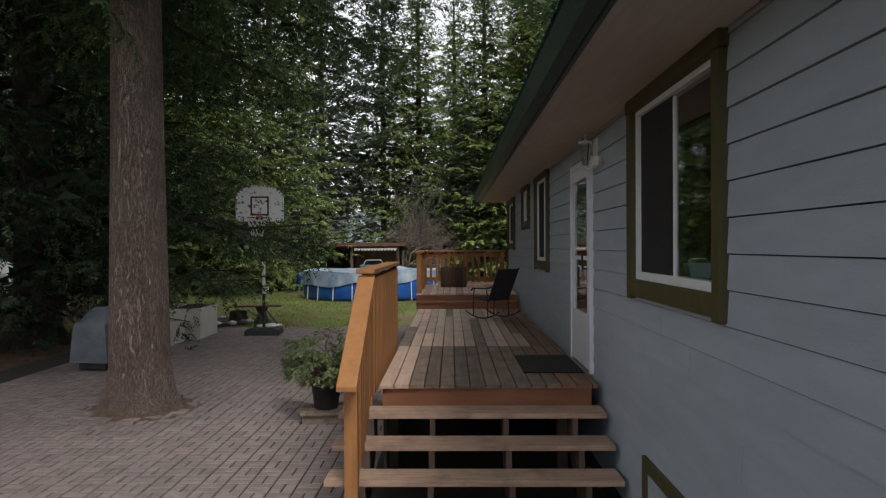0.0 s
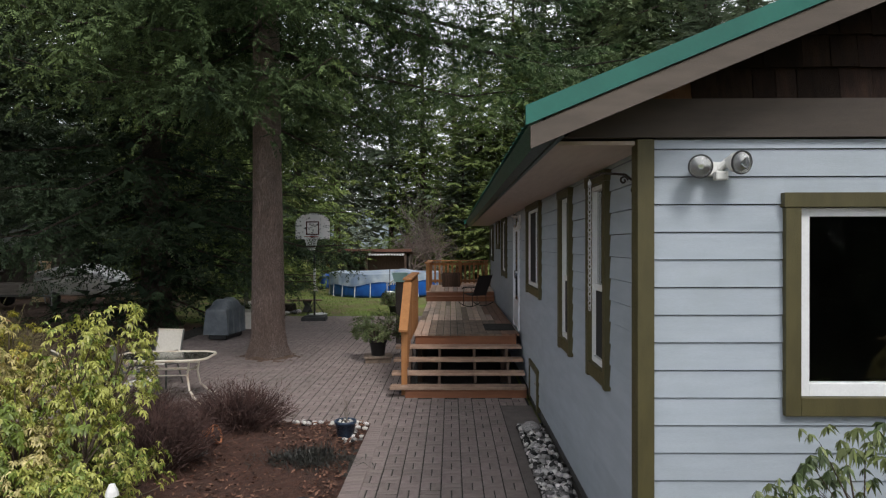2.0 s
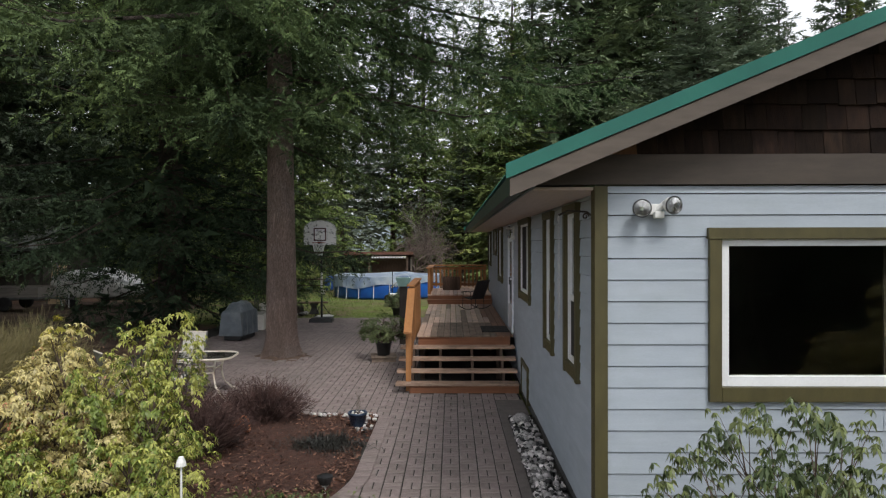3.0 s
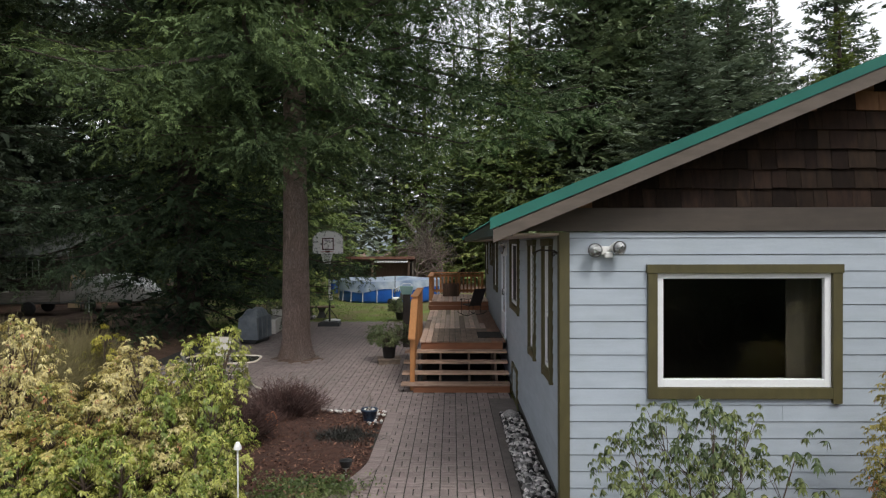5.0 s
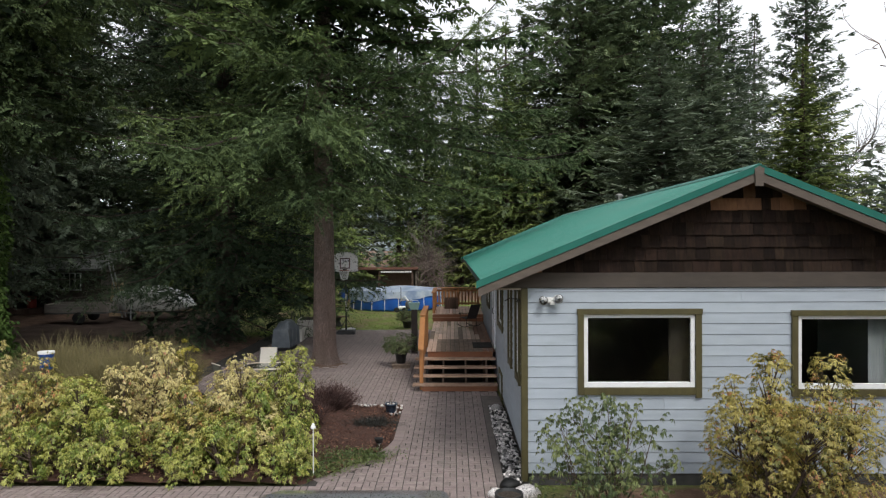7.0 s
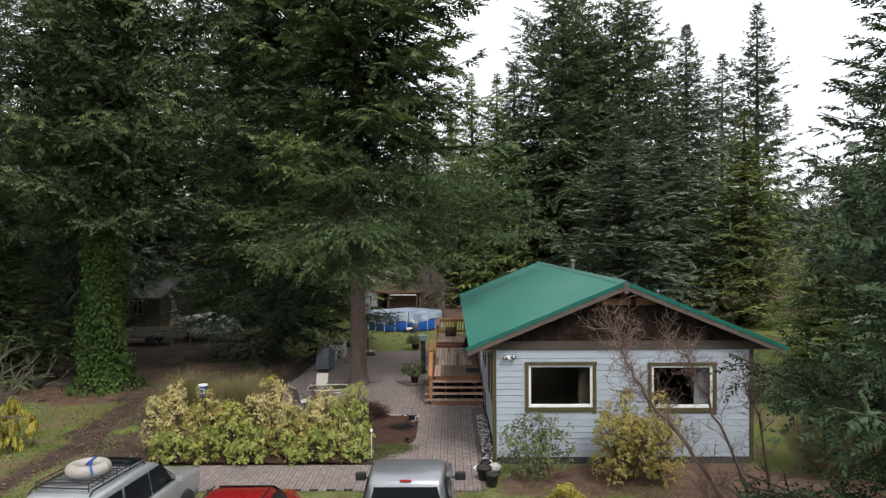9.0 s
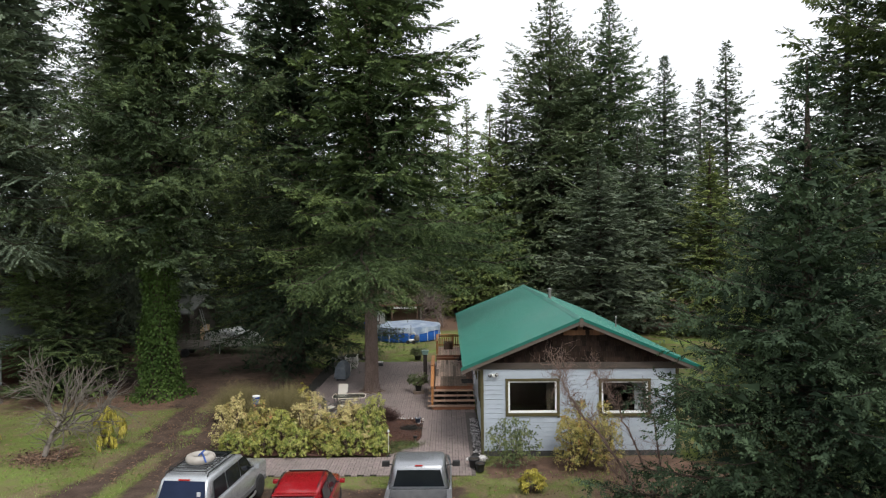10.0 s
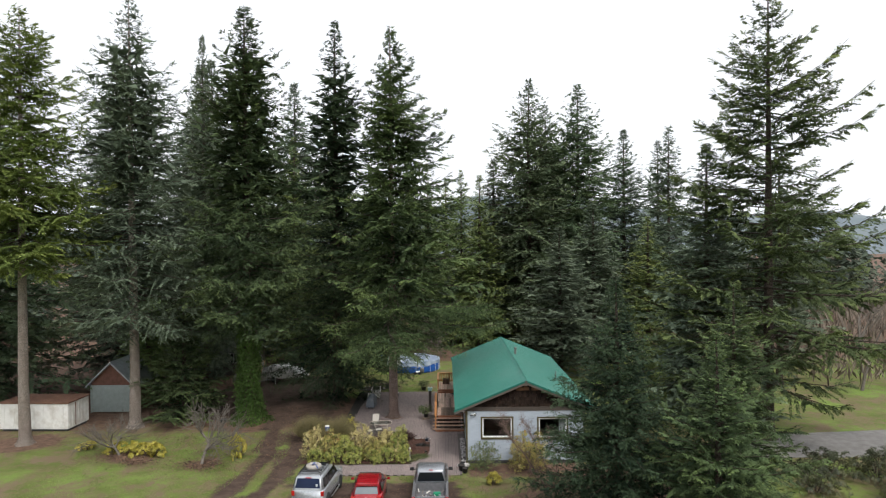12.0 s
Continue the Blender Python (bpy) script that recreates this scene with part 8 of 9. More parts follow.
side_glass(sv, 0.86, 0.02, 0.5, 0.02, 1.13, 1.6, 0.815, 0.725, M_CARGLASS)
side_glass(sv, -0.06, -0.92, -0.06, -0.92, 1.13, 1.6, 0.815, 0.725, M_CARGLASS)
side_glass(sv, -1.02, -1.86, -1.02, -1.72, 1.13, 1.6, 0.815, 0.725, M_CARGLASS)
mirrors(sv, 0.8, HWS, 1.18, M_SILVERP, 0.9)
part("brake_lamp", bx(-0.16, 0.16, -1.925, -1.89, 1.655, 1.69, 0.004), M_REDLAMP, sv)
part("sunroof", bx(-0.4, 0.4, -0.12, 0.42, 1.735, 1.752, 0.004), M_CARGLASS, sv)
part("bumper", bx(-0.86, 0.86, -2.28, -2.08, 0.42, 0.66, 0.05), M_CLAD, sv, "grey plastic bumper")
part("plate", bx(-0.16, 0.16, -2.115, -2.10, 0.86, 0.97), M_PLATE, sv)
for s in (-1, 1):
    part("tail_lamp", bx(s * 0.77 - 0.08, s * 0.77 + 0.08, -2.13, -2.02, 0.8, 1.05, 0.02), M_REDLAMP, sv)
    part("roof_rail", tb([(s * 0.6, 0.1, 1.73), (s * 0.6, 0.0, 1.80), (s * 0.6, -1.7, 1.81), (s * 0.6, -1.8, 1.74)], 0.018, 6), M_BLACK, sv)
    part("side_step", tb([(s * 0.92, 0.9, 0.36), (s * 0.95, 0.7, 0.34), (s * 0.95, -0.7, 0.34), (s * 0.92, -0.9, 0.36)], 0.035, 8), M_RIM, sv)
    part("cladding", bx(s * HWS - 0.02, s * HWS + 0.02, -1.9, 1.9, 0.42, 0.56, 0.01), M_CLAD, sv)
    wheel(sv, s * 0.80, 1.35, 0.37, 0.24)
    wheel(sv, s * 0.80, -1.35, 0.37, 0.24)
rk = thing("roof_basket", "black wire roof basket on the silver wagon", "roof rack", at=at_xy(-6.72, -8.55, -5))
for z in (1.84, 1.93):
    part("hoop_rail", tube(bmesh.new(), [(-0.52, -0.35, z), (0.52, -0.35, z), (0.52, -1.7, z), (-0.52, -1.7, z), (-0.52, -0.35, z)], 0.012, 6), M_BLACK, rk)
for k in range(10):
    part("slat_bar", tb([(-0.5, -0.42 - k * 0.14, 1.84), (0.5, -0.42 - k * 0.14, 1.84)], 0.008, 5), M_BLACK, rk)
for sx in (-0.52, 0.52):
    for yy in (-0.35, -0.8, -1.25, -1.7):
        part("upright", tb([(sx, yy, 1.78), (sx, yy, 1.93)], 0.01, 5), M_BLACK, rk)
ld = thing("inflatable_ring", "dusty grey inflated tube strapped on the roof basket", "inner tube", at=Matrix.Translation((-6.80, -9.45, 1.96)))
bm = bmesh.new()
tube(bm, [(0.30 * math.cos(a), 0.30 * math.sin(a), 0.0) for a in np.linspace(0, 2 * math.pi, 33)], 0.115, 12, False)
part("tube", bm, surf("dusty_vinyl", (0.33, 0.3, 0.26), (0.42, 0.39, 0.35), 4, 0.6, bump=0.1, stain=(0.25, 0.22, 0.2)), ld, "", True)
part("strap", tb([(-0.02, 0.16, 0.10), (0.1, -0.1, 0.12), (0.2, -0.3, 0.125), (0.3, -0.42, 0.0)], 0.025, 6), M_BLUE, ld, "blue strap")
part("strap", tb([(0.05, 0.4, 0.06), (0.0, 0.25, 0.125), (-0.1, 0.1, 0.03)], 0.02, 6), M_BLUE, ld, "blue strap")


# ---- outbuildings and yard behind ----
M_SHEDW = surf("weathered_boards", (0.12, 0.10, 0.085), (0.17, 0.145, 0.12), 3, 0.9, bump=0.4, stretch=(6, 6, 0.7), stain=(0.08, 0.07, 0.06))
M_GREYDOOR = surf("grey_green_door", (0.26, 0.30, 0.28), (0.31, 0.35, 0.33), 3, 0.7, bump=0.1)
M_TIN = surf("pale_tin_roof", (0.36, 0.40, 0.43), (0.46, 0.5, 0.53), 2, 0.4, 0.4, bump=0.1, stretch=(8, 1, 1), stain=(0.2, 0.17, 0.14))
M_RUSTWOOD = surf("red_brown_gable", (0.13, 0.06, 0.04), (0.18, 0.085, 0.06), 3, 0.85, bump=0.3)
M_CONTAINER = surf("dirty_white_panel", (0.66, 0.65, 0.61), (0.74, 0.73, 0.69), 3, 0.7, bump=0.15, stain=(0.3, 0.24, 0.17), stain_scale=1.2)
M_RUST = surf("rusty_lid", (0.11, 0.05, 0.03), (0.17, 0.085, 0.05), 3, 0.9, bump=0.3)

# open shed behind the pool
os_ = thing("open_shed", "long open-fronted wooden shed with a flat roof behind the pool", "shed", at=Matrix.Translation((-4.95, 34.3, 0)) @ Matrix.Diagonal((0.86, 1, 0.875, 1)))
part("roof", prism([(-0.6, 2.52), (3.0, 2.2), (3.0, 2.32), (-0.6, 2.64)], "x", -3.2, 3.3), M_RUST, os_)
part("fascia", bx(-3.25, 3.35, -0.66, -0.605, 2.46, 2.66, 0.005), M_RUSTWOOD, os_)
part("back_wall", bx(-3.1, 3.2, 2.85, 2.95, 0, 2.2), M_SHEDW, os_)
for xx in (-3.1, 3.1):
    part("side_wall", bx(xx, xx + 0.1, 0, 2.85, 0, 2.25), M_SHEDW, os_)
for xx in (-2.75, 0.15, 2.9):
    part("post", bx(xx - 0.08, xx + 0.08, -0.5, -0.34, 0, 2.45, 0.008), M_OLDWOOD, os_)
for s in (-1, 1):
    part("knee_brace", tb([(-2.75, -0.42, 1.7), (-2.75 + s * 0.55, -0.42, 2.35)], 0.05, 6), M_OLDWOOD, os_)
part("panel_wall", bx(0.25, 2.85, 0.3, 0.36, 0.0, 2.2), M_OLDWOOD, os_, "brown boarded partition")
part("awning", prism([(-0.58, 2.30), (-0.1, 2.42), (-0.1, 2.44), (-0.58, 2.33)], "x", 0.3, 2.85), M_WHITEPL, os_, "white scalloped awning")
for k in range(13):
    part("scallop", prism([(0.3 + k * 0.196, 2.31), (0.3 + k * 0.196 + 0.19, 2.31), (0.3 + k * 0.196 + 0.14, 2.2), (0.3 + k * 0.196 + 0.05, 2.2)], "y", -0.588, -0.58), M_WHITEPL, os_)
part("work_bench", bx(-2.6, -0.4, 1.2, 1.8, 0.85, 0.92), M_OLDWOOD, os_)
t = thing("crate", "yellow plastic crate on the shed bench", "crate", at=at_xy(-7.4, 34.35, 0))
part("crate", bx(-0.22, 0.22, -0.15, 0.15, 1.12, 1.4, 0.01), surf("yellow_plastic", (0.5, 0.33, 0.03), (0.58, 0.4, 0.05), 4, 0.5, bump=0.02), t)
part("stand", bx(-0.3, 0.3, -0.2, 0.2, 0.0, 1.12, 0.01), M_OLDWOOD, t)

# grey shed on the left
sh = thing("garage_shed", "small shed with a grey door, red-brown gable and tin roof", "shed", at=at_xy(-27.2, 10.3, 0))
part("wall", prism([(-1.75, 0), (1.75, 0), (1.75, 2.35), (0, 4.05), (-1.75, 2.35)], "y", 0.0, 4.2), M_RUSTWOOD, sh)
part("door", bx(-1.6, 1.6, -0.06, -0.004, 0.05, 2.25, 0.006), M_GREYDOOR, sh, "wide grey-green door")
part("roof", prism([(-2.05, 2.08), (0, 4.08), (2.05, 2.08), (2.05, 2.2), (0, 4.22), (-2.05, 2.2)], "y", -0.35, 4.5), M_TIN, sh, "pale tin gable roof")
for xx in (-1.75, 1.63):
    part("corner_trim", bx(xx, xx + 0.12, -0.07, -0.003, 0, 2.3), M_GREYDOOR, sh)
bxn = thing("storage_container", "low dirty-white container with a rusty roof", "container", at=at_xy(-30.3, 6.2, -2))
part("body", bx(-2.6, 2.6, -1.4, 1.4, 0.15, 2.05, 0.03), M_CONTAINER, bxn)
part("lid", bx(-2.68, 2.68, -1.48, 1.48, 2.05, 2.16, 0.02), M_RUST, bxn)
for k in range(7):
    part("rib", bx(-2.3 + k * 0.75, -2.22 + k * 0.75, -1.43, -1.401, 0.25, 1.95), M_CONTAINER, bxn)
    part("rib", bx(2.601, 2.63, -1.3 + k * 0.42, -1.24 + k * 0.42, 0.25, 1.95), M_RUST if k == 2 else M_CONTAINER, bxn)
part("skid", bx(-2.5, 2.5, -1.2, 1.2, -0.05, 0.149), M_FOUND, bxn)

# old cabin behind the yard
M_CABINW = surf("grey_brown_boards", (0.055, 0.045, 0.038), (0.085, 0.07, 0.058), 3, 0.9, bump=0.4, stretch=(6, 6, 0.7), stain=(0.04, 0.035, 0.03))
M_PALEW = surf("pale_grey_boards", (0.2, 0.18, 0.155), (0.28, 0.25, 0.22), 3, 0.9, bump=0.3, stretch=(0.7, 6, 6))
cb = thing("old_cabin", "weathered brown cabin with a mossy metal roof", "cabin", at=at_xy(-25.4, 25.6, -4))
part("wall", bx(-2.6, 5.2, 0, 5, 0, 2.6), M_CABINW, cb)
part("roof", prism([(-0.9, 2.5), (2.5, 3.7), (5.6, 2.5), (5.6, 2.62), (2.5, 3.85), (-0.9, 2.62)], "x", -3.2, 5.7), surf("mossy_old_roof", (0.085, 0.09, 0.085), (0.13, 0.135, 0.125), 2, 0.8, bump=0.2, stain=(0.05, 0.06, 0.04)), cb)
part("gable", prism([(0, 2.6), (5, 2.6), (2.5, 3.68)], "x", 5.05, 5.19), M_CABINW, cb)
wn = part("window", bx(2.6, 4.0, -0.05, -0.004, 1.35, 2.3), M_CARGLASS, cb, "white-framed window with bars")
for k in range(5):
    part("glazing_bar", bx(2.58 + k * 0.34, 2.63 + k * 0.34, -0.075, -0.05, 1.33, 2.32), M_WHITEPL, wn)
for zz in (1.31, 2.3):
    part("glazing_bar", bx(2.56, 4.02, -0.075, -0.05, zz, zz + 0.05), M_WHITEPL, wn)
part("door", bx(-1.6, -0.5, -0.3, -0.24, 0.35, 2.25, 0.01), surf("tan_boards", (0.33, 0.22, 0.12), (0.4, 0.28, 0.16), 4, 0.8, bump=0.2), cb, "tan plank door standing open")
# black sheet on the solid wall stands for shade inside the opening
part("doorway", bx(-0.4, 0.9, -0.02, -0.004, 0.05, 2.2), M_BLACK, cb)
part("porch", bx(-2.6, 1.6, -1.2, -0.02, 0.0, 0.32), M_OLDWOOD, cb)
t = thing("fuel_can", "red metal drum beside the cabin door", "drum", at=at_xy(-24.2, 25.0, 0))
part("drum", lathe([(0.25, 0), (0.26, 0.5), (0.25, 1.0), (0.2, 1.02)], 14), surf("red_drum", (0.3, 0.03, 0.02), (0.36, 0.05, 0.03), 4, 0.5, bump=0.05), t)
tr_ = thing("utility_trailer", "flat grey utility trailer with board sides", "trailer", at=at_xy(-18.7, 20.4, 6))
part("bed", bx(-1.5, 1.5, -0.8, 0.8, 0.5, 0.58), M_GREYMET, tr_)
for yy in (-0.8, 0.76):
    part("side_board", bx(-1.5, 1.5, yy, yy + 0.04, 0.58, 1.0, 0.005), M_PALEW, tr_)
for xx in (-1.5, 1.46):
    part("end_board", bx(xx, xx + 0.04, -0.76, 0.76, 0.58, 1.0, 0.005), M_PALEW, tr_)
for yy in (-0.9, 0.9):
    part("wheel", lathe([(0.25, -0.08), (0.3, -0.05), (0.3, 0.05), (0.25, 0.08)], 18), M_TYRE, tr_, at=Matrix.Translation((0.2, yy, 0.3)) @ Matrix.Rotation(radians(90), 4, "X"))
part("tongue", tb([(1.5, 0, 0.5), (2.6, 0, 0.45)], 0.05, 6), M_GREYMET, tr_)
part("jack", tb([(2.4, 0, 0.05), (2.4, 0, 1.0)], 0.035, 6), M_RIM, tr_)
bt_ = thing("covered_boat", "white covered boat on a trailer under the trees", "boat", at=at_xy(-15.6, 22.2, 68))
part("hull", loft([rr(0.15, 0.75, 0.9, -2.6, 0.05), rr(0.7, 0.5, 1.15, -1.6, 0.12), rr(0.95, 0.42, 1.2, 0.2, 0.14), rr(0.95, 0.45, 1.2, 2.2, 0.14)]), M_CONTAINER, bt_, "", True)
part("cover", loft([rr(0.1, 0.9, 1.0, -2.5, 0.04), rr(0.72, 1.1, 1.4, -1.4, 0.1), rr(0.97, 1.15, 1.75, 0.3, 0.2), rr(0.97, 1.15, 1.4, 2.1, 0.1)]), M_WHITEPL, bt_, "", True)
for s in (-0.9, 0.9):
    part("wheel", lathe([(0.24, -0.08), (0.28, -0.05), (0.28, 0.05), (0.24, 0.08)], 18), M_TYRE, bt_, at=Matrix.Translation((s, 0.9, 0.28)) @ Matrix.Rotation(radians(90), 4, "Y"))
part("trailer_frame", bx(-0.06, 0.06, -3.3, 2.0, 0.35, 0.45), M_GREYMET, bt_)
lad = thing("ladder", "aluminium ladder leaning on a trunk", "ladder", at=Matrix.Translation((-17.6, 22.6, 0)) @ Matrix.Rotation(radians(-14), 4, "Y"))
for s in (-0.2, 0.2):
    part("rail", bx(-0.03, 0.03, s - 0.015, s + 0.015, 0, 3.2), M_RIM, lad)
for k in range(9):
    part("rung", tb([(0, -0.2, 0.25 + k * 0.33), (0, 0.2, 0.25 + k * 0.33)], 0.015, 6), M_RIM, lad)
t = thing("plywood_sheet", "sheet of pale plywood propped against a trunk", "board", at=Matrix.Translation((-18.4, 23.2, 0)) @ Matrix.Rotation(radians(-12), 4, "X"))
part("sheet", bx(-0.35, 0.35, -0.01, 0.01, 0.0, 1.9), surf("plywood", (0.45, 0.32, 0.19), (0.52, 0.38, 0.24), 4, 0.8, bump=0.1, stretch=(6, 6, 1)), t)
t = thing("bucket", "blue bucket on a stake behind the hedge", "bucket", at=at_xy(-7.45, -1.45, 0, z=-0.02))
part("bucket", lathe([(0.11, 1.62), (0.14, 1.9), (0.145, 1.9), (0.13, 1.92)], 16), M_BLUE, t)
part("lid", lathe([(0.15, 1.91), (0.15, 1.95), (0.05, 1.96)], 16), M_WHITEPL, t)
part("stake", tb([(0, 0, 0.2), (0, 0, 1.62)], 0.03, 6), M_OLDWOOD, t)


# ---- bare trees ----
def bare_tree(seed, h, spread, depth=5, thick=0.09, kids=3, start=0.3, heading=(0, 0, 1), lift=0.04, curl=0.13, grow_by=(0.6, 0.85)):
    rng = random.Random(seed)
    stem, bm = bmesh.new(), bmesh.new()

    def grow(p, d, length, r, lvl):
        pts = [p]
        q, dd = p.copy(), d.copy()
        for k in range(3):
            dd = (dd + Vector((rng.gauss(0, curl), rng.gauss(0, curl), rng.gauss(lift, 0.1)))).normalized()
            q = q + dd * length / 3
            pts.append(q.copy())
        tube(bm if lvl else stem, [tuple(v) for v in pts], [r, r * 0.88, r * 0.75, r * 0.6], 8 if lvl == 0 else 5 if lvl < 2 else 3, False)
        if lvl >= depth:
            return
        for k in range(kids):
            a = rng.uniform(0.25, 0.95) if lvl else start + 0.5 * rng.random()
            base = pts[1] if (k == 0 and lvl) else pts[-1] if k == kids - 1 else pts[2]
            axis = Vector((rng.gauss(0, 1), rng.gauss(0, 1), rng.gauss(0, 0.4))).normalized()
            nd = (Matrix.Rotation(a * spread, 3, axis) @ dd).normalized()
            grow(base.copy(), nd, length * rng.uniform(*grow_by), max(0.004, r * 0.6), lvl + 1)
    grow(Vector((0, 0, -0.05)), Vector(heading).normalized(), h * 0.3, thick, 0)
    return mesh_of(stem, "trunk", True), mesh_of(bm, "branches", True)


def bare_thing(me, mat, label, at, group="bare trees"):
    t = thing("bare_tree", label, "tree", group, at=at)
    part("trunk", me[0], mat, t)
    part("branchwork", me[1], mat, t)
    return t


apple = bare_tree(8, 3.2, 1.3, 4, 0.075, 4, 0.75, (0.08, 0, 1), 0.07, 0.16, (0.75, 0.98))
M_LICHEN = surf("pale_lichen_bark", (0.115, 0.098, 0.08), (0.2, 0.175, 0.15), 5, 0.9, bump=0.3)
bare_thing(apple, M_LICHEN, "small bare fruit tree with pale crooked branches", at_xy(-15.05, -3.2, 0, 1.5, 1.55))
bare_thing(apple, M_LICHEN, "small bare fruit tree with pale crooked branches", at_xy(-21.1, -1.2, 130, 1.3, 1.1))
bare_thing(bare_tree(9, 3.4, 1.2, 3, 0.035, 3, 0.6), M_LICHEN, "thin young bare tree with a pale stem", at_xy(-16.2, 4.3, 0))
t = thing("hanging_basket", "dark wire basket hanging on the young tree", "basket", at=at_xy(-16.05, 4.15, 0))
part("basket", lathe([(0.1, 0.62), (0.22, 0.78), (0.24, 0.95), (0.22, 0.95)], 14), M_BLACK, t)
part("chain", tb([(0, 0, 0.9), (0.02, 0, 1.5)], 0.008, 5), M_IRON, t)
M_LITTER = surf("dry_brown_leaves", (0.1, 0.058, 0.036), (0.2, 0.125, 0.08), 3, 0.95, bump=0.2, island=0.8)
for x, y, rad, seed in ((-15.05, -3.2, 1.5, 5), (-21.1, -1.2, 1.5, 6), (-19.4, -2.4, 1.1, 7)):
    lr = np.random.default_rng(seed)
    n = 1500
    a, q = lr.uniform(0, 6.283, n), rad * np.abs(lr.normal(0, 0.5, n))
    pos = np.stack([q * np.cos(a) * 1.25, q * np.sin(a), lr.uniform(0.02, 0.06, n)], 1)
    v = leaf_quads(lr, pos, unit(lr.normal(0, 1, (n, 3)) * np.array([1, 1, 0.15])), np.array([0, 0, 1]) + lr.normal(0, 0.3, (n, 3)), lr.uniform(0.08, 0.16, n), lr.uniform(0.05, 0.1, n))
    t = thing("leaf_litter", "ring of dry brown leaves on the grass below a fruit tree", "leaves", kind="stuff", at=at_xy(x, y))
    part("leaves", raw_mesh("leaves", v, np.arange(len(v)).reshape(-1, 4)), M_LITTER, t)
M_WILLOW = surf("tan_crooked_twigs", (0.135, 0.086, 0.068), (0.24, 0.17, 0.14), 5, 0.9, bump=0.3)


def crooked_tree(seed, stems, twigs, reach, thick):
    """Leaning stems that carry masses of curling twigs on their upper two thirds."""
    rng = random.Random(seed)
    stem, bm = bmesh.new(), bmesh.new()

    def curl(p, d, length, r, lvl):
        pts, q, dd = [p], p.copy(), d.copy()
        for k in range(5):
            dd = (dd + Vector((rng.gauss(0, 0.5), rng.gauss(0, 0.4), rng.gauss(0.1, 0.42)))).normalized()
            q = q + dd * length / 5
            pts.append(q.copy())
        tube(bm, [tuple(v) for v in pts], [r * (1 - 0.13 * k) for k in range(6)], 3, False)
        if lvl < 2:
            for k in range(3 if lvl else 4):
                nd = (dd + Vector((rng.gauss(0, 0.7), rng.gauss(0, 0.5), rng.gauss(0.25, 0.5)))).normalized()
                curl(pts[rng.randint(1, 5)].copy(), nd, length * rng.uniform(0.5, 0.8), r * 0.62, lvl + 1)

    for line in stems:
        pts = [Vector(p) for p in line]
        fine = []
        for p0, p1 in zip(pts, pts[1:]):
            for k in range(4):
                fine.append(p0.lerp(p1, k / 4) + Vector((rng.gauss(0, 0.03), rng.gauss(0, 0.03), rng.gauss(0, 0.02))))
        fine.append(pts[-1])
        n = len(fine)
        tube(stem, [tuple(p) for p in fine], [thick * (1 - 0.8 * k / n) for k in range(n)], 7, False)
        for k in range(twigs):
            f = 0.25 + 0.75 * rng.random() ** 0.7
            i = min(int(f * (n - 1)), n - 2)
            d = (fine[i + 1] - fine[i]).normalized() + Vector((rng.gauss(0, 0.6), rng.gauss(0, 0.4), rng.gauss(0.1, 0.5)))
            curl(fine[i].copy(), d.normalized(), reach * rng.uniform(0.5, 1.1), 0.0085, 0)
    return mesh_of(stem, "trunk", True), mesh_of(bm, "branches", True)


bare_thing(crooked_tree(14, [((6.0, -11, -0.05), (5.5, -11, 1.0), (4.95, -11, 1.9), (4.4, -11, 2.86), (3.84, -11, 3.43), (3.51, -11, 4.0), (3.27, -11, 4.35), (3.15, -11, 4.9))], 60, 0.62, 0.05),
           M_WILLOW, "crooked bare tree leaning before the house", Matrix.Identity(4))
bare_thing(crooked_tree(15, [((6.2, -10.7, -0.05), (5.7, -10.7, 1.3), (5.3, -10.7, 2.6), (4.86, -10.7, 3.5), (4.62, -10.7, 3.95), (4.46, -10.7, 4.3), (4.1, -10.7, 4.7)),
                             ((6.4, -10.6, -0.05), (6.0, -10.5, 1.8), (5.85, -10.5, 3.2), (5.5, -10.5, 4.1))], 40, 0.55, 0.034),
           M_WILLOW, "crooked bare tree with curling twigs before the house", Matrix.Identity(4))
bare_thing(crooked_tree(16, [((5.9, -11.1, -0.05), (5.2, -11.2, 1.4), (4.4, -11.2, 2.3)), ((6.2, -11.1, -0.05), (5.9, -11.2, 1.3), (5.1, -11.2, 2.2))], 22, 0.55, 0.022),
           M_WILLOW, "tangle of bare shoots below the crooked trees", Matrix.Identity(4))
tall_bare = bare_tree(23, 20, 0.75, 5, 0.2, 3, 0.3)
for x, y, a, s in ((3.5, 58, 0, 1.1), (0.5, 50, 100, 0.9), (1.9, 45, 160, 0.8), (-1.4, 48, 250, 0.75), (33, 26, 200, 0.8), (38, 16, 50, 0.75), (30, 46, 10, 1.0), (-2.2, 37.5, 20, 0.42), (-0.6, 39, 220, 0.4), (43, 24, 120, 0.7)):
    bare_thing(tall_bare, M_TWIG if s < 0.5 else M_LICHEN, "grey bare broadleaf tree among the firs", at_xy(x, y, a, s), "bare broadleaf trees")


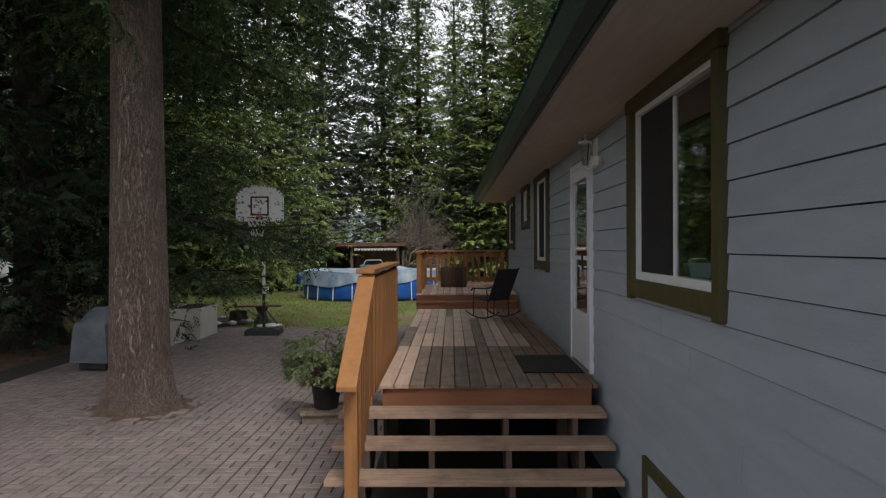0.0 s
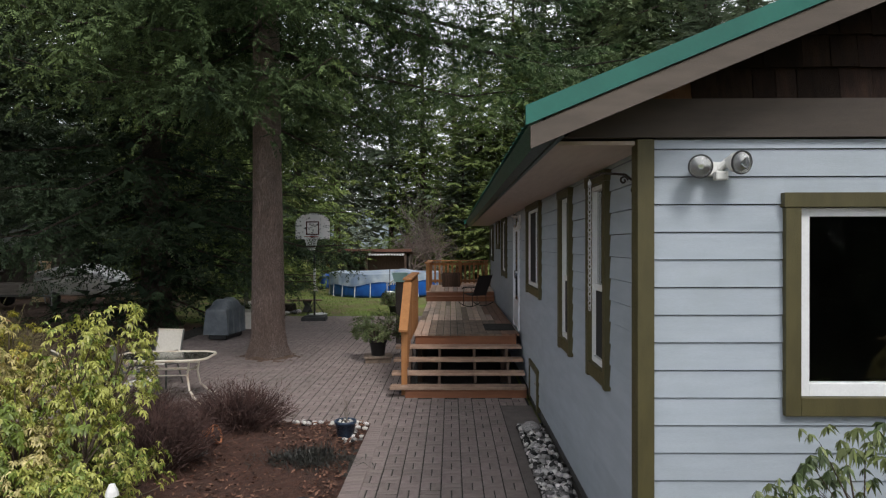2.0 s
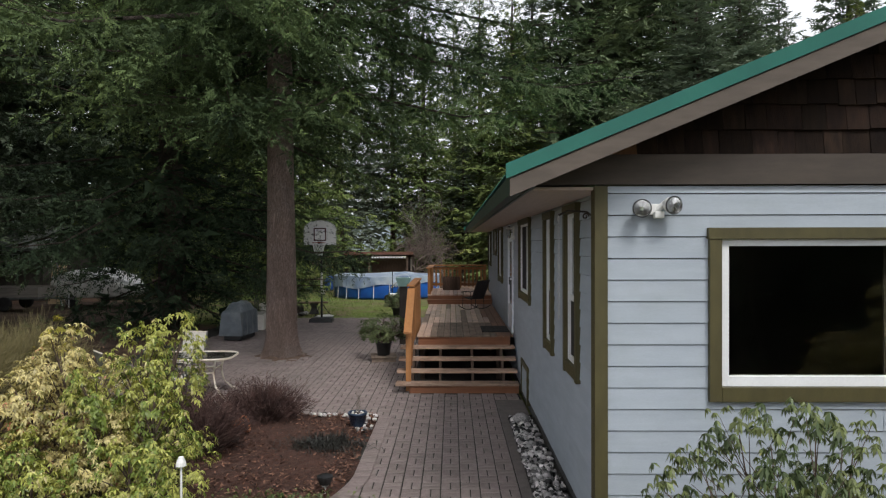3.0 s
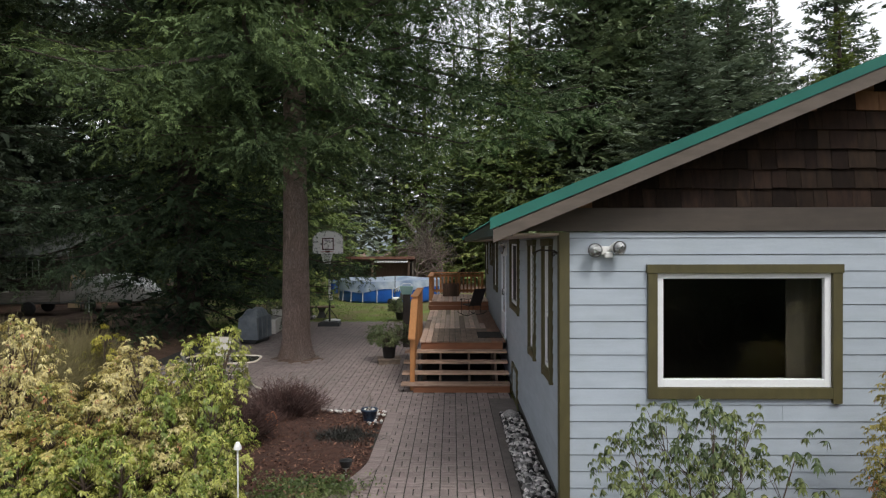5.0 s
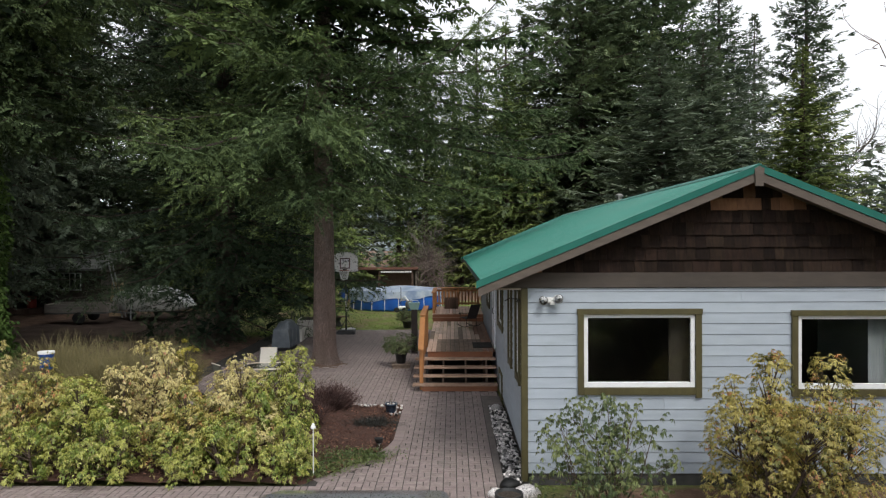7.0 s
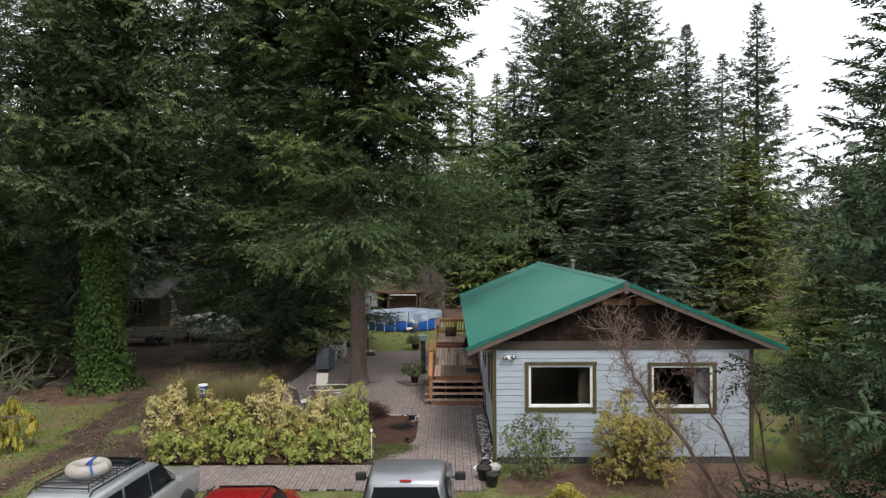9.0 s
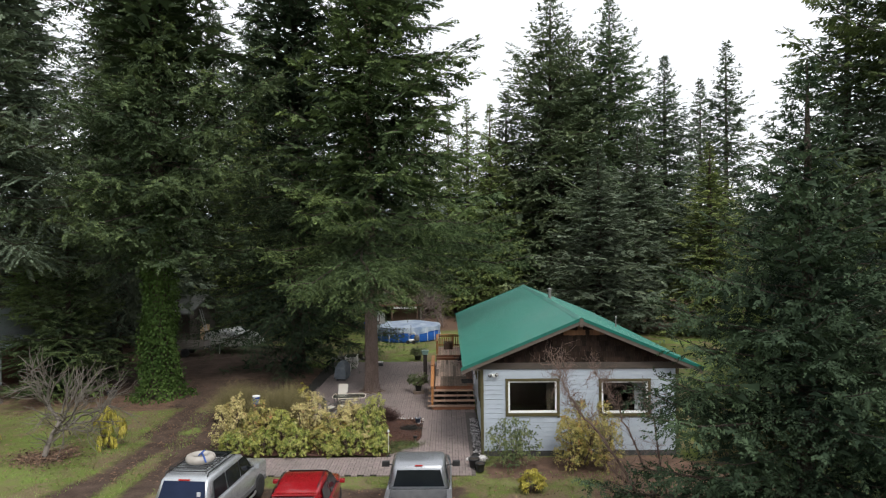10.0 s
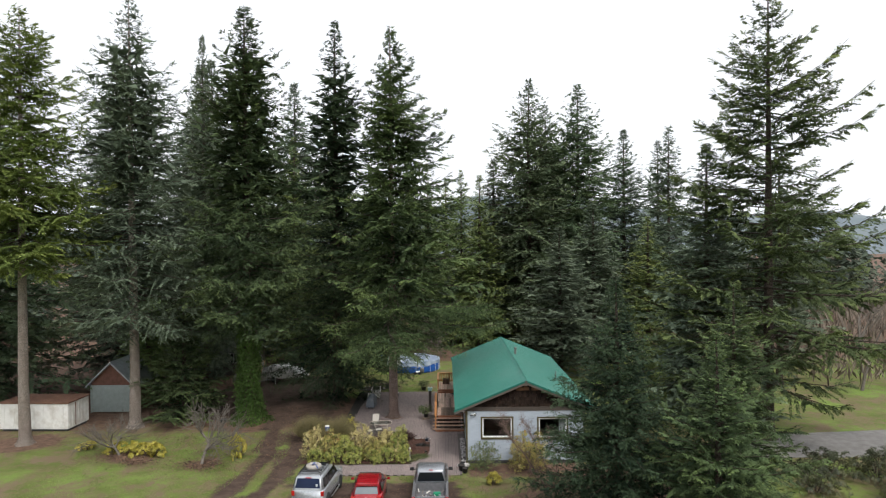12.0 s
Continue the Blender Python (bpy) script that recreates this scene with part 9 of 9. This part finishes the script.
grey_bush = bare_tree(41, 7.5, 1.5, 5, 0.08, 4, 0.6, (0.1, 0, 1), 0.0, 0.22)
M_PINKTWIG = surf("pinkish_twigs", (0.15, 0.115, 0.1), (0.24, 0.19, 0.165), 3, 0.95, bump=0)
for x, y, a, s in ((-2.2, 34.6, 0, 0.85), (-0.2, 36.0, 140, 0.9)):
    bare_thing(grey_bush, M_PINKTWIG, "broad leafless bush of grey-pink twigs behind the pool", at_xy(x, y, a, s), "leafless bushes behind the pool")
for x, y, a, s, sz in ((10.6, -4.2, 20, 1.0, 1.3), (12.4, -3.2, 90, 1.2, 1.5), (14.2, -4.6, 200, 1.2, 1.4)):
    bare_bush(broom, M_TWIG_DK, "dense tangle of brown twigs beside the house", at_xy(x, y, a, s, sz), "twig thicket beside the house")


# ---- ivy on the trunk ----
def ivy():
    rng = np.random.default_rng(9)
    n = 15000
    z = 10.5 * rng.random(n) ** 1.1
    a = rng.uniform(0, 6.283, n)
    r = 0.42 + 0.42 * (1 - z / 13) + 0.18 * np.sin(3 * a + z * 1.3) + rng.normal(0, 0.12, n) + 0.9 * np.exp(-z / 0.35)
    out = np.stack([np.cos(a), np.sin(a), np.zeros(n)], 1)
    p = out * r[:, None]
    p[:, 2] = z
    w = unit(np.stack([rng.normal(0, 0.7, n), rng.normal(0, 0.7, n), rng.uniform(-1.2, 0.2, n)], 1) + out * 0.3)
    v = leaf_quads(rng, p, w, out + rng.normal(0, 0.45, (n, 3)), rng.uniform(0.09, 0.18, n), rng.uniform(0.08, 0.14, n), 0.2)
    return raw_mesh("ivy_leaves", v, np.arange(len(v)).reshape(-1, 4))


t = thing("ivy", "thick green ivy climbing a fir trunk", "ivy", at=at_xy(-15.0, 7.2, 0))
part("leaf_cover", ivy(), M_IVY, t)
for k in range(7):
    part("vine", tb([(0.5 * math.cos(k * 0.9 + 0.25 * q), 0.5 * math.sin(k * 0.9 + 0.25 * q), q * 1.1) for q in range(9)], 0.025, 6), M_BARK_DK, t)


# ---- lawn grass ----
def grass():
    rng = np.random.default_rng(13)
    sets = []
    for n, x0, x1, y0, y1, s in ((26000, -24, -8.5, -14, 4, 0.10), (9000, -9, -1.2, 17.3, 30, 0.09), (5000, 1.6, 8, -12, -5, 0.09), (4000, -9.2, 1.5, -6.4, -5.3, 0.06)):
        x, y = rng.uniform(x0, x1, n), rng.uniform(y0, y1, n)
        d = path_distance(x, y, DRIVE)
        keep = (abs(d - 0.95) > 0.45) & (lumps(x, y, 3, 7) + rng.normal(0, 0.4, n) > -0.4)
        x, y = x[keep], y[keep]
        m_ = len(x)
        p = np.stack([x, y, np.full(m_, -0.05)], 1)
        w = unit(np.stack([rng.normal(0, 0.5, m_), rng.normal(0, 0.5, m_), np.ones(m_)], 1))
        sets.append(leaf_quads(rng, p, w, unit(rng.normal(0, 1, (m_, 3))), s * rng.uniform(0.7, 1.6, m_), rng.uniform(0.012, 0.03, m_), 0.2))
    v = np.vstack(sets)
    return raw_mesh("grass", v, np.arange(len(v)).reshape(-1, 4))


M_GRASS = leaf_mat("grass_blades", (0.16, 0.21, 0.055), (0.21, 0.27, 0.07), (0.28, 0.235, 0.12), 0.5, 0.25, 0.3)
tagged(part("grass", grass(), M_GRASS), "short uneven grass of the lawns", "grass", kind="stuff")


def litter():
    rng = np.random.default_rng(17)
    n = 9000
    x = np.concatenate([rng.normal(-11.3, 1.5, n // 3), rng.normal(-15.5, 2.5, n // 3), rng.uniform(-9, 9, n - 2 * (n // 3))])
    y = np.concatenate([rng.uniform(-6, 12, n // 3), rng.normal(3, 4, n // 3), rng.uniform(-12, -5.5, n - 2 * (n // 3))])
    p = np.stack([x, y, np.full(n, -0.015) + 0.01 * rng.random(n)], 1)
    w = unit(rng.normal(0, 1, (n, 3)) * np.array([1, 1, 0.25]))
    v = leaf_quads(rng, p, w, np.array([0, 0, 1]) + rng.normal(0, 0.3, (n, 3)), rng.uniform(0.05, 0.12, n), rng.uniform(0.03, 0.07, n))
    return raw_mesh("leaf_litter", v, np.arange(len(v)).reshape(-1, 4))


tagged(part("leaf_litter", litter(), surf("dead_leaves", (0.13, 0.075, 0.045), (0.2, 0.12, 0.075), 3, 0.9, bump=0.2, island=0.5)), "scattered brown dead leaves on the drive", "leaves", kind="stuff")


# ---- distance ----
def far_wood():
    rng = np.random.default_rng(29)
    out = []
    for k in range(330):
        a = rng.uniform(-1.25, 1.25) if k < 250 else rng.uniform(0.35, 0.75)
        d = rng.uniform(95, 190)
        cx, cy = d * math.sin(a), d * math.cos(a) - 25
        if 30 < cx < 110 and cy < 75:
            continue
        h = rng.uniform(16, 27) * (0.75 if cx > 25 else 1.0)
        n = 190
        z = h * (1 - np.sqrt(rng.random(n)) * 0.97)
        r = 0.19 * (h - z) * rng.uniform(0.5, 1.05, n) + 0.2
        az = rng.uniform(0, 6.283, n)
        p = np.stack([cx + r * np.cos(az), cy + r * np.sin(az), z], 1)
        w = unit(np.stack([np.cos(az), np.sin(az), rng.normal(-0.35, 0.25, n)], 1))
        up = unit(rng.normal(0, 0.4, (n, 3)) + np.array([0, 0, 1.0]))
        side = np.cross(w, up)
        ln = rng.uniform(0.9, 1.9, n)[:, None]
        out.append(np.stack([p - side * 0.5, p + side * 0.5, p + w * ln], 1).reshape(-1, 3))
    v = np.vstack(out)
    return raw_mesh("far_wood", v, np.arange(len(v)).reshape(-1, 3))


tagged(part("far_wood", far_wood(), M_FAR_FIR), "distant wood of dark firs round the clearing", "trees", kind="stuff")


def hill():
    xs = np.linspace(-900, 1100, 120)
    ys = np.linspace(560, 900, 14)
    X, Y = np.meshgrid(xs, ys)
    Z = (46 + 16 * np.sin(X / 160 + 1) + 9 * np.sin(X / 61) + 3 * np.sin(X / 17)) * smooth_step(560, 760, Y) + 1.6 * np.sin(X * 0.9) * np.sin(Y * 0.7) - 3
    i = (np.arange(13)[:, None] * 120 + np.arange(119)[None]).ravel()
    me = raw_mesh("backdrop", np.stack([X, Y, Z], -1).reshape(-1, 3), np.stack([i, i + 1, i + 121, i + 120], 1))
    return me


# bluish grey base puts the haze of distance into the hill's colour
tagged(part("backdrop", hill(), surf("haze_tinted_hill", (0.12, 0.15, 0.17), (0.16, 0.19, 0.2), 0.02, 1.0, bump=0, fine=0.3)), "low hazy wooded hill on the horizon", "hill", kind="structure")
road = prism([(20.0, 2.0), (24, 2.6), (34, 3.6), (60, 3.2), (90, 8), (90, 2), (60, -4), (34, -2.6), (20.0, -2.6)], "z", -0.2, -0.012)
tagged(part("road", road, surf("grey_gravel", (0.16, 0.15, 0.14), (0.22, 0.21, 0.2), 2, 0.95, bump=0.4, stain=(0.11, 0.1, 0.09))), "grey gravel drive beyond the firs", "road", kind="structure")
M_BRUSH = leaf_mat("brown_green_brush", (0.05, 0.06, 0.026), (0.11, 0.115, 0.05), (0.15, 0.1, 0.06), 0.45, 0.3, 1.0, True)
brush = lobed_shrub(44, 1.3, 1.1, 1.7, 7, 1000, 5, 0.11, 0.035)
for x, y, turn, s, sz in ((22.5, -6.0, 0, 1.2, 1.0), (25.0, -6.8, 70, 1.3, 1.1), (27.6, -5.6, 140, 1.2, 1.0), (20.5, -8.5, 220, 1.1, 0.9), (30.5, -6.5, 20, 1.4, 1.2), (24.5, -10, 90, 1.2, 1.0), (28.5, -10.5, 190, 1.4, 1.2)):
    shrub_thing("shrub", brush, M_BRUSH, "overgrown brownish green brush beside the gravel drive", "shrub", at_xy(x, y, turn, s, sz), "brush by the gravel drive")


def thicket():
    rng = np.random.default_rng(37)
    n = 15000
    x, y = rng.uniform(34, 120, n), rng.uniform(14, 95, n)
    h = (3.5 + 2.5 * lumps(x, y, 16, 5) ** 2) * rng.uniform(0.4, 1.0, n)
    foot = np.stack([x, y, h * rng.uniform(0, 0.6, n)], 1)
    way = unit(np.stack([rng.normal(0, 0.4, n), rng.normal(0, 0.4, n), np.ones(n)], 1))
    v = leaf_quads(rng, foot, way, unit(rng.normal(0, 1, (n, 3))), h * rng.uniform(0.4, 0.8, n), rng.uniform(0.08, 0.3, n))
    return raw_mesh("thicket", v, np.arange(len(v)).reshape(-1, 4))


tagged(part("thicket", thicket(), surf("bare_thicket", (0.13, 0.1, 0.075), (0.22, 0.18, 0.14), 0.3, 0.95, bump=0, island=0.4)), "grey-brown leafless thicket beyond the drive", "bushes", kind="stuff")
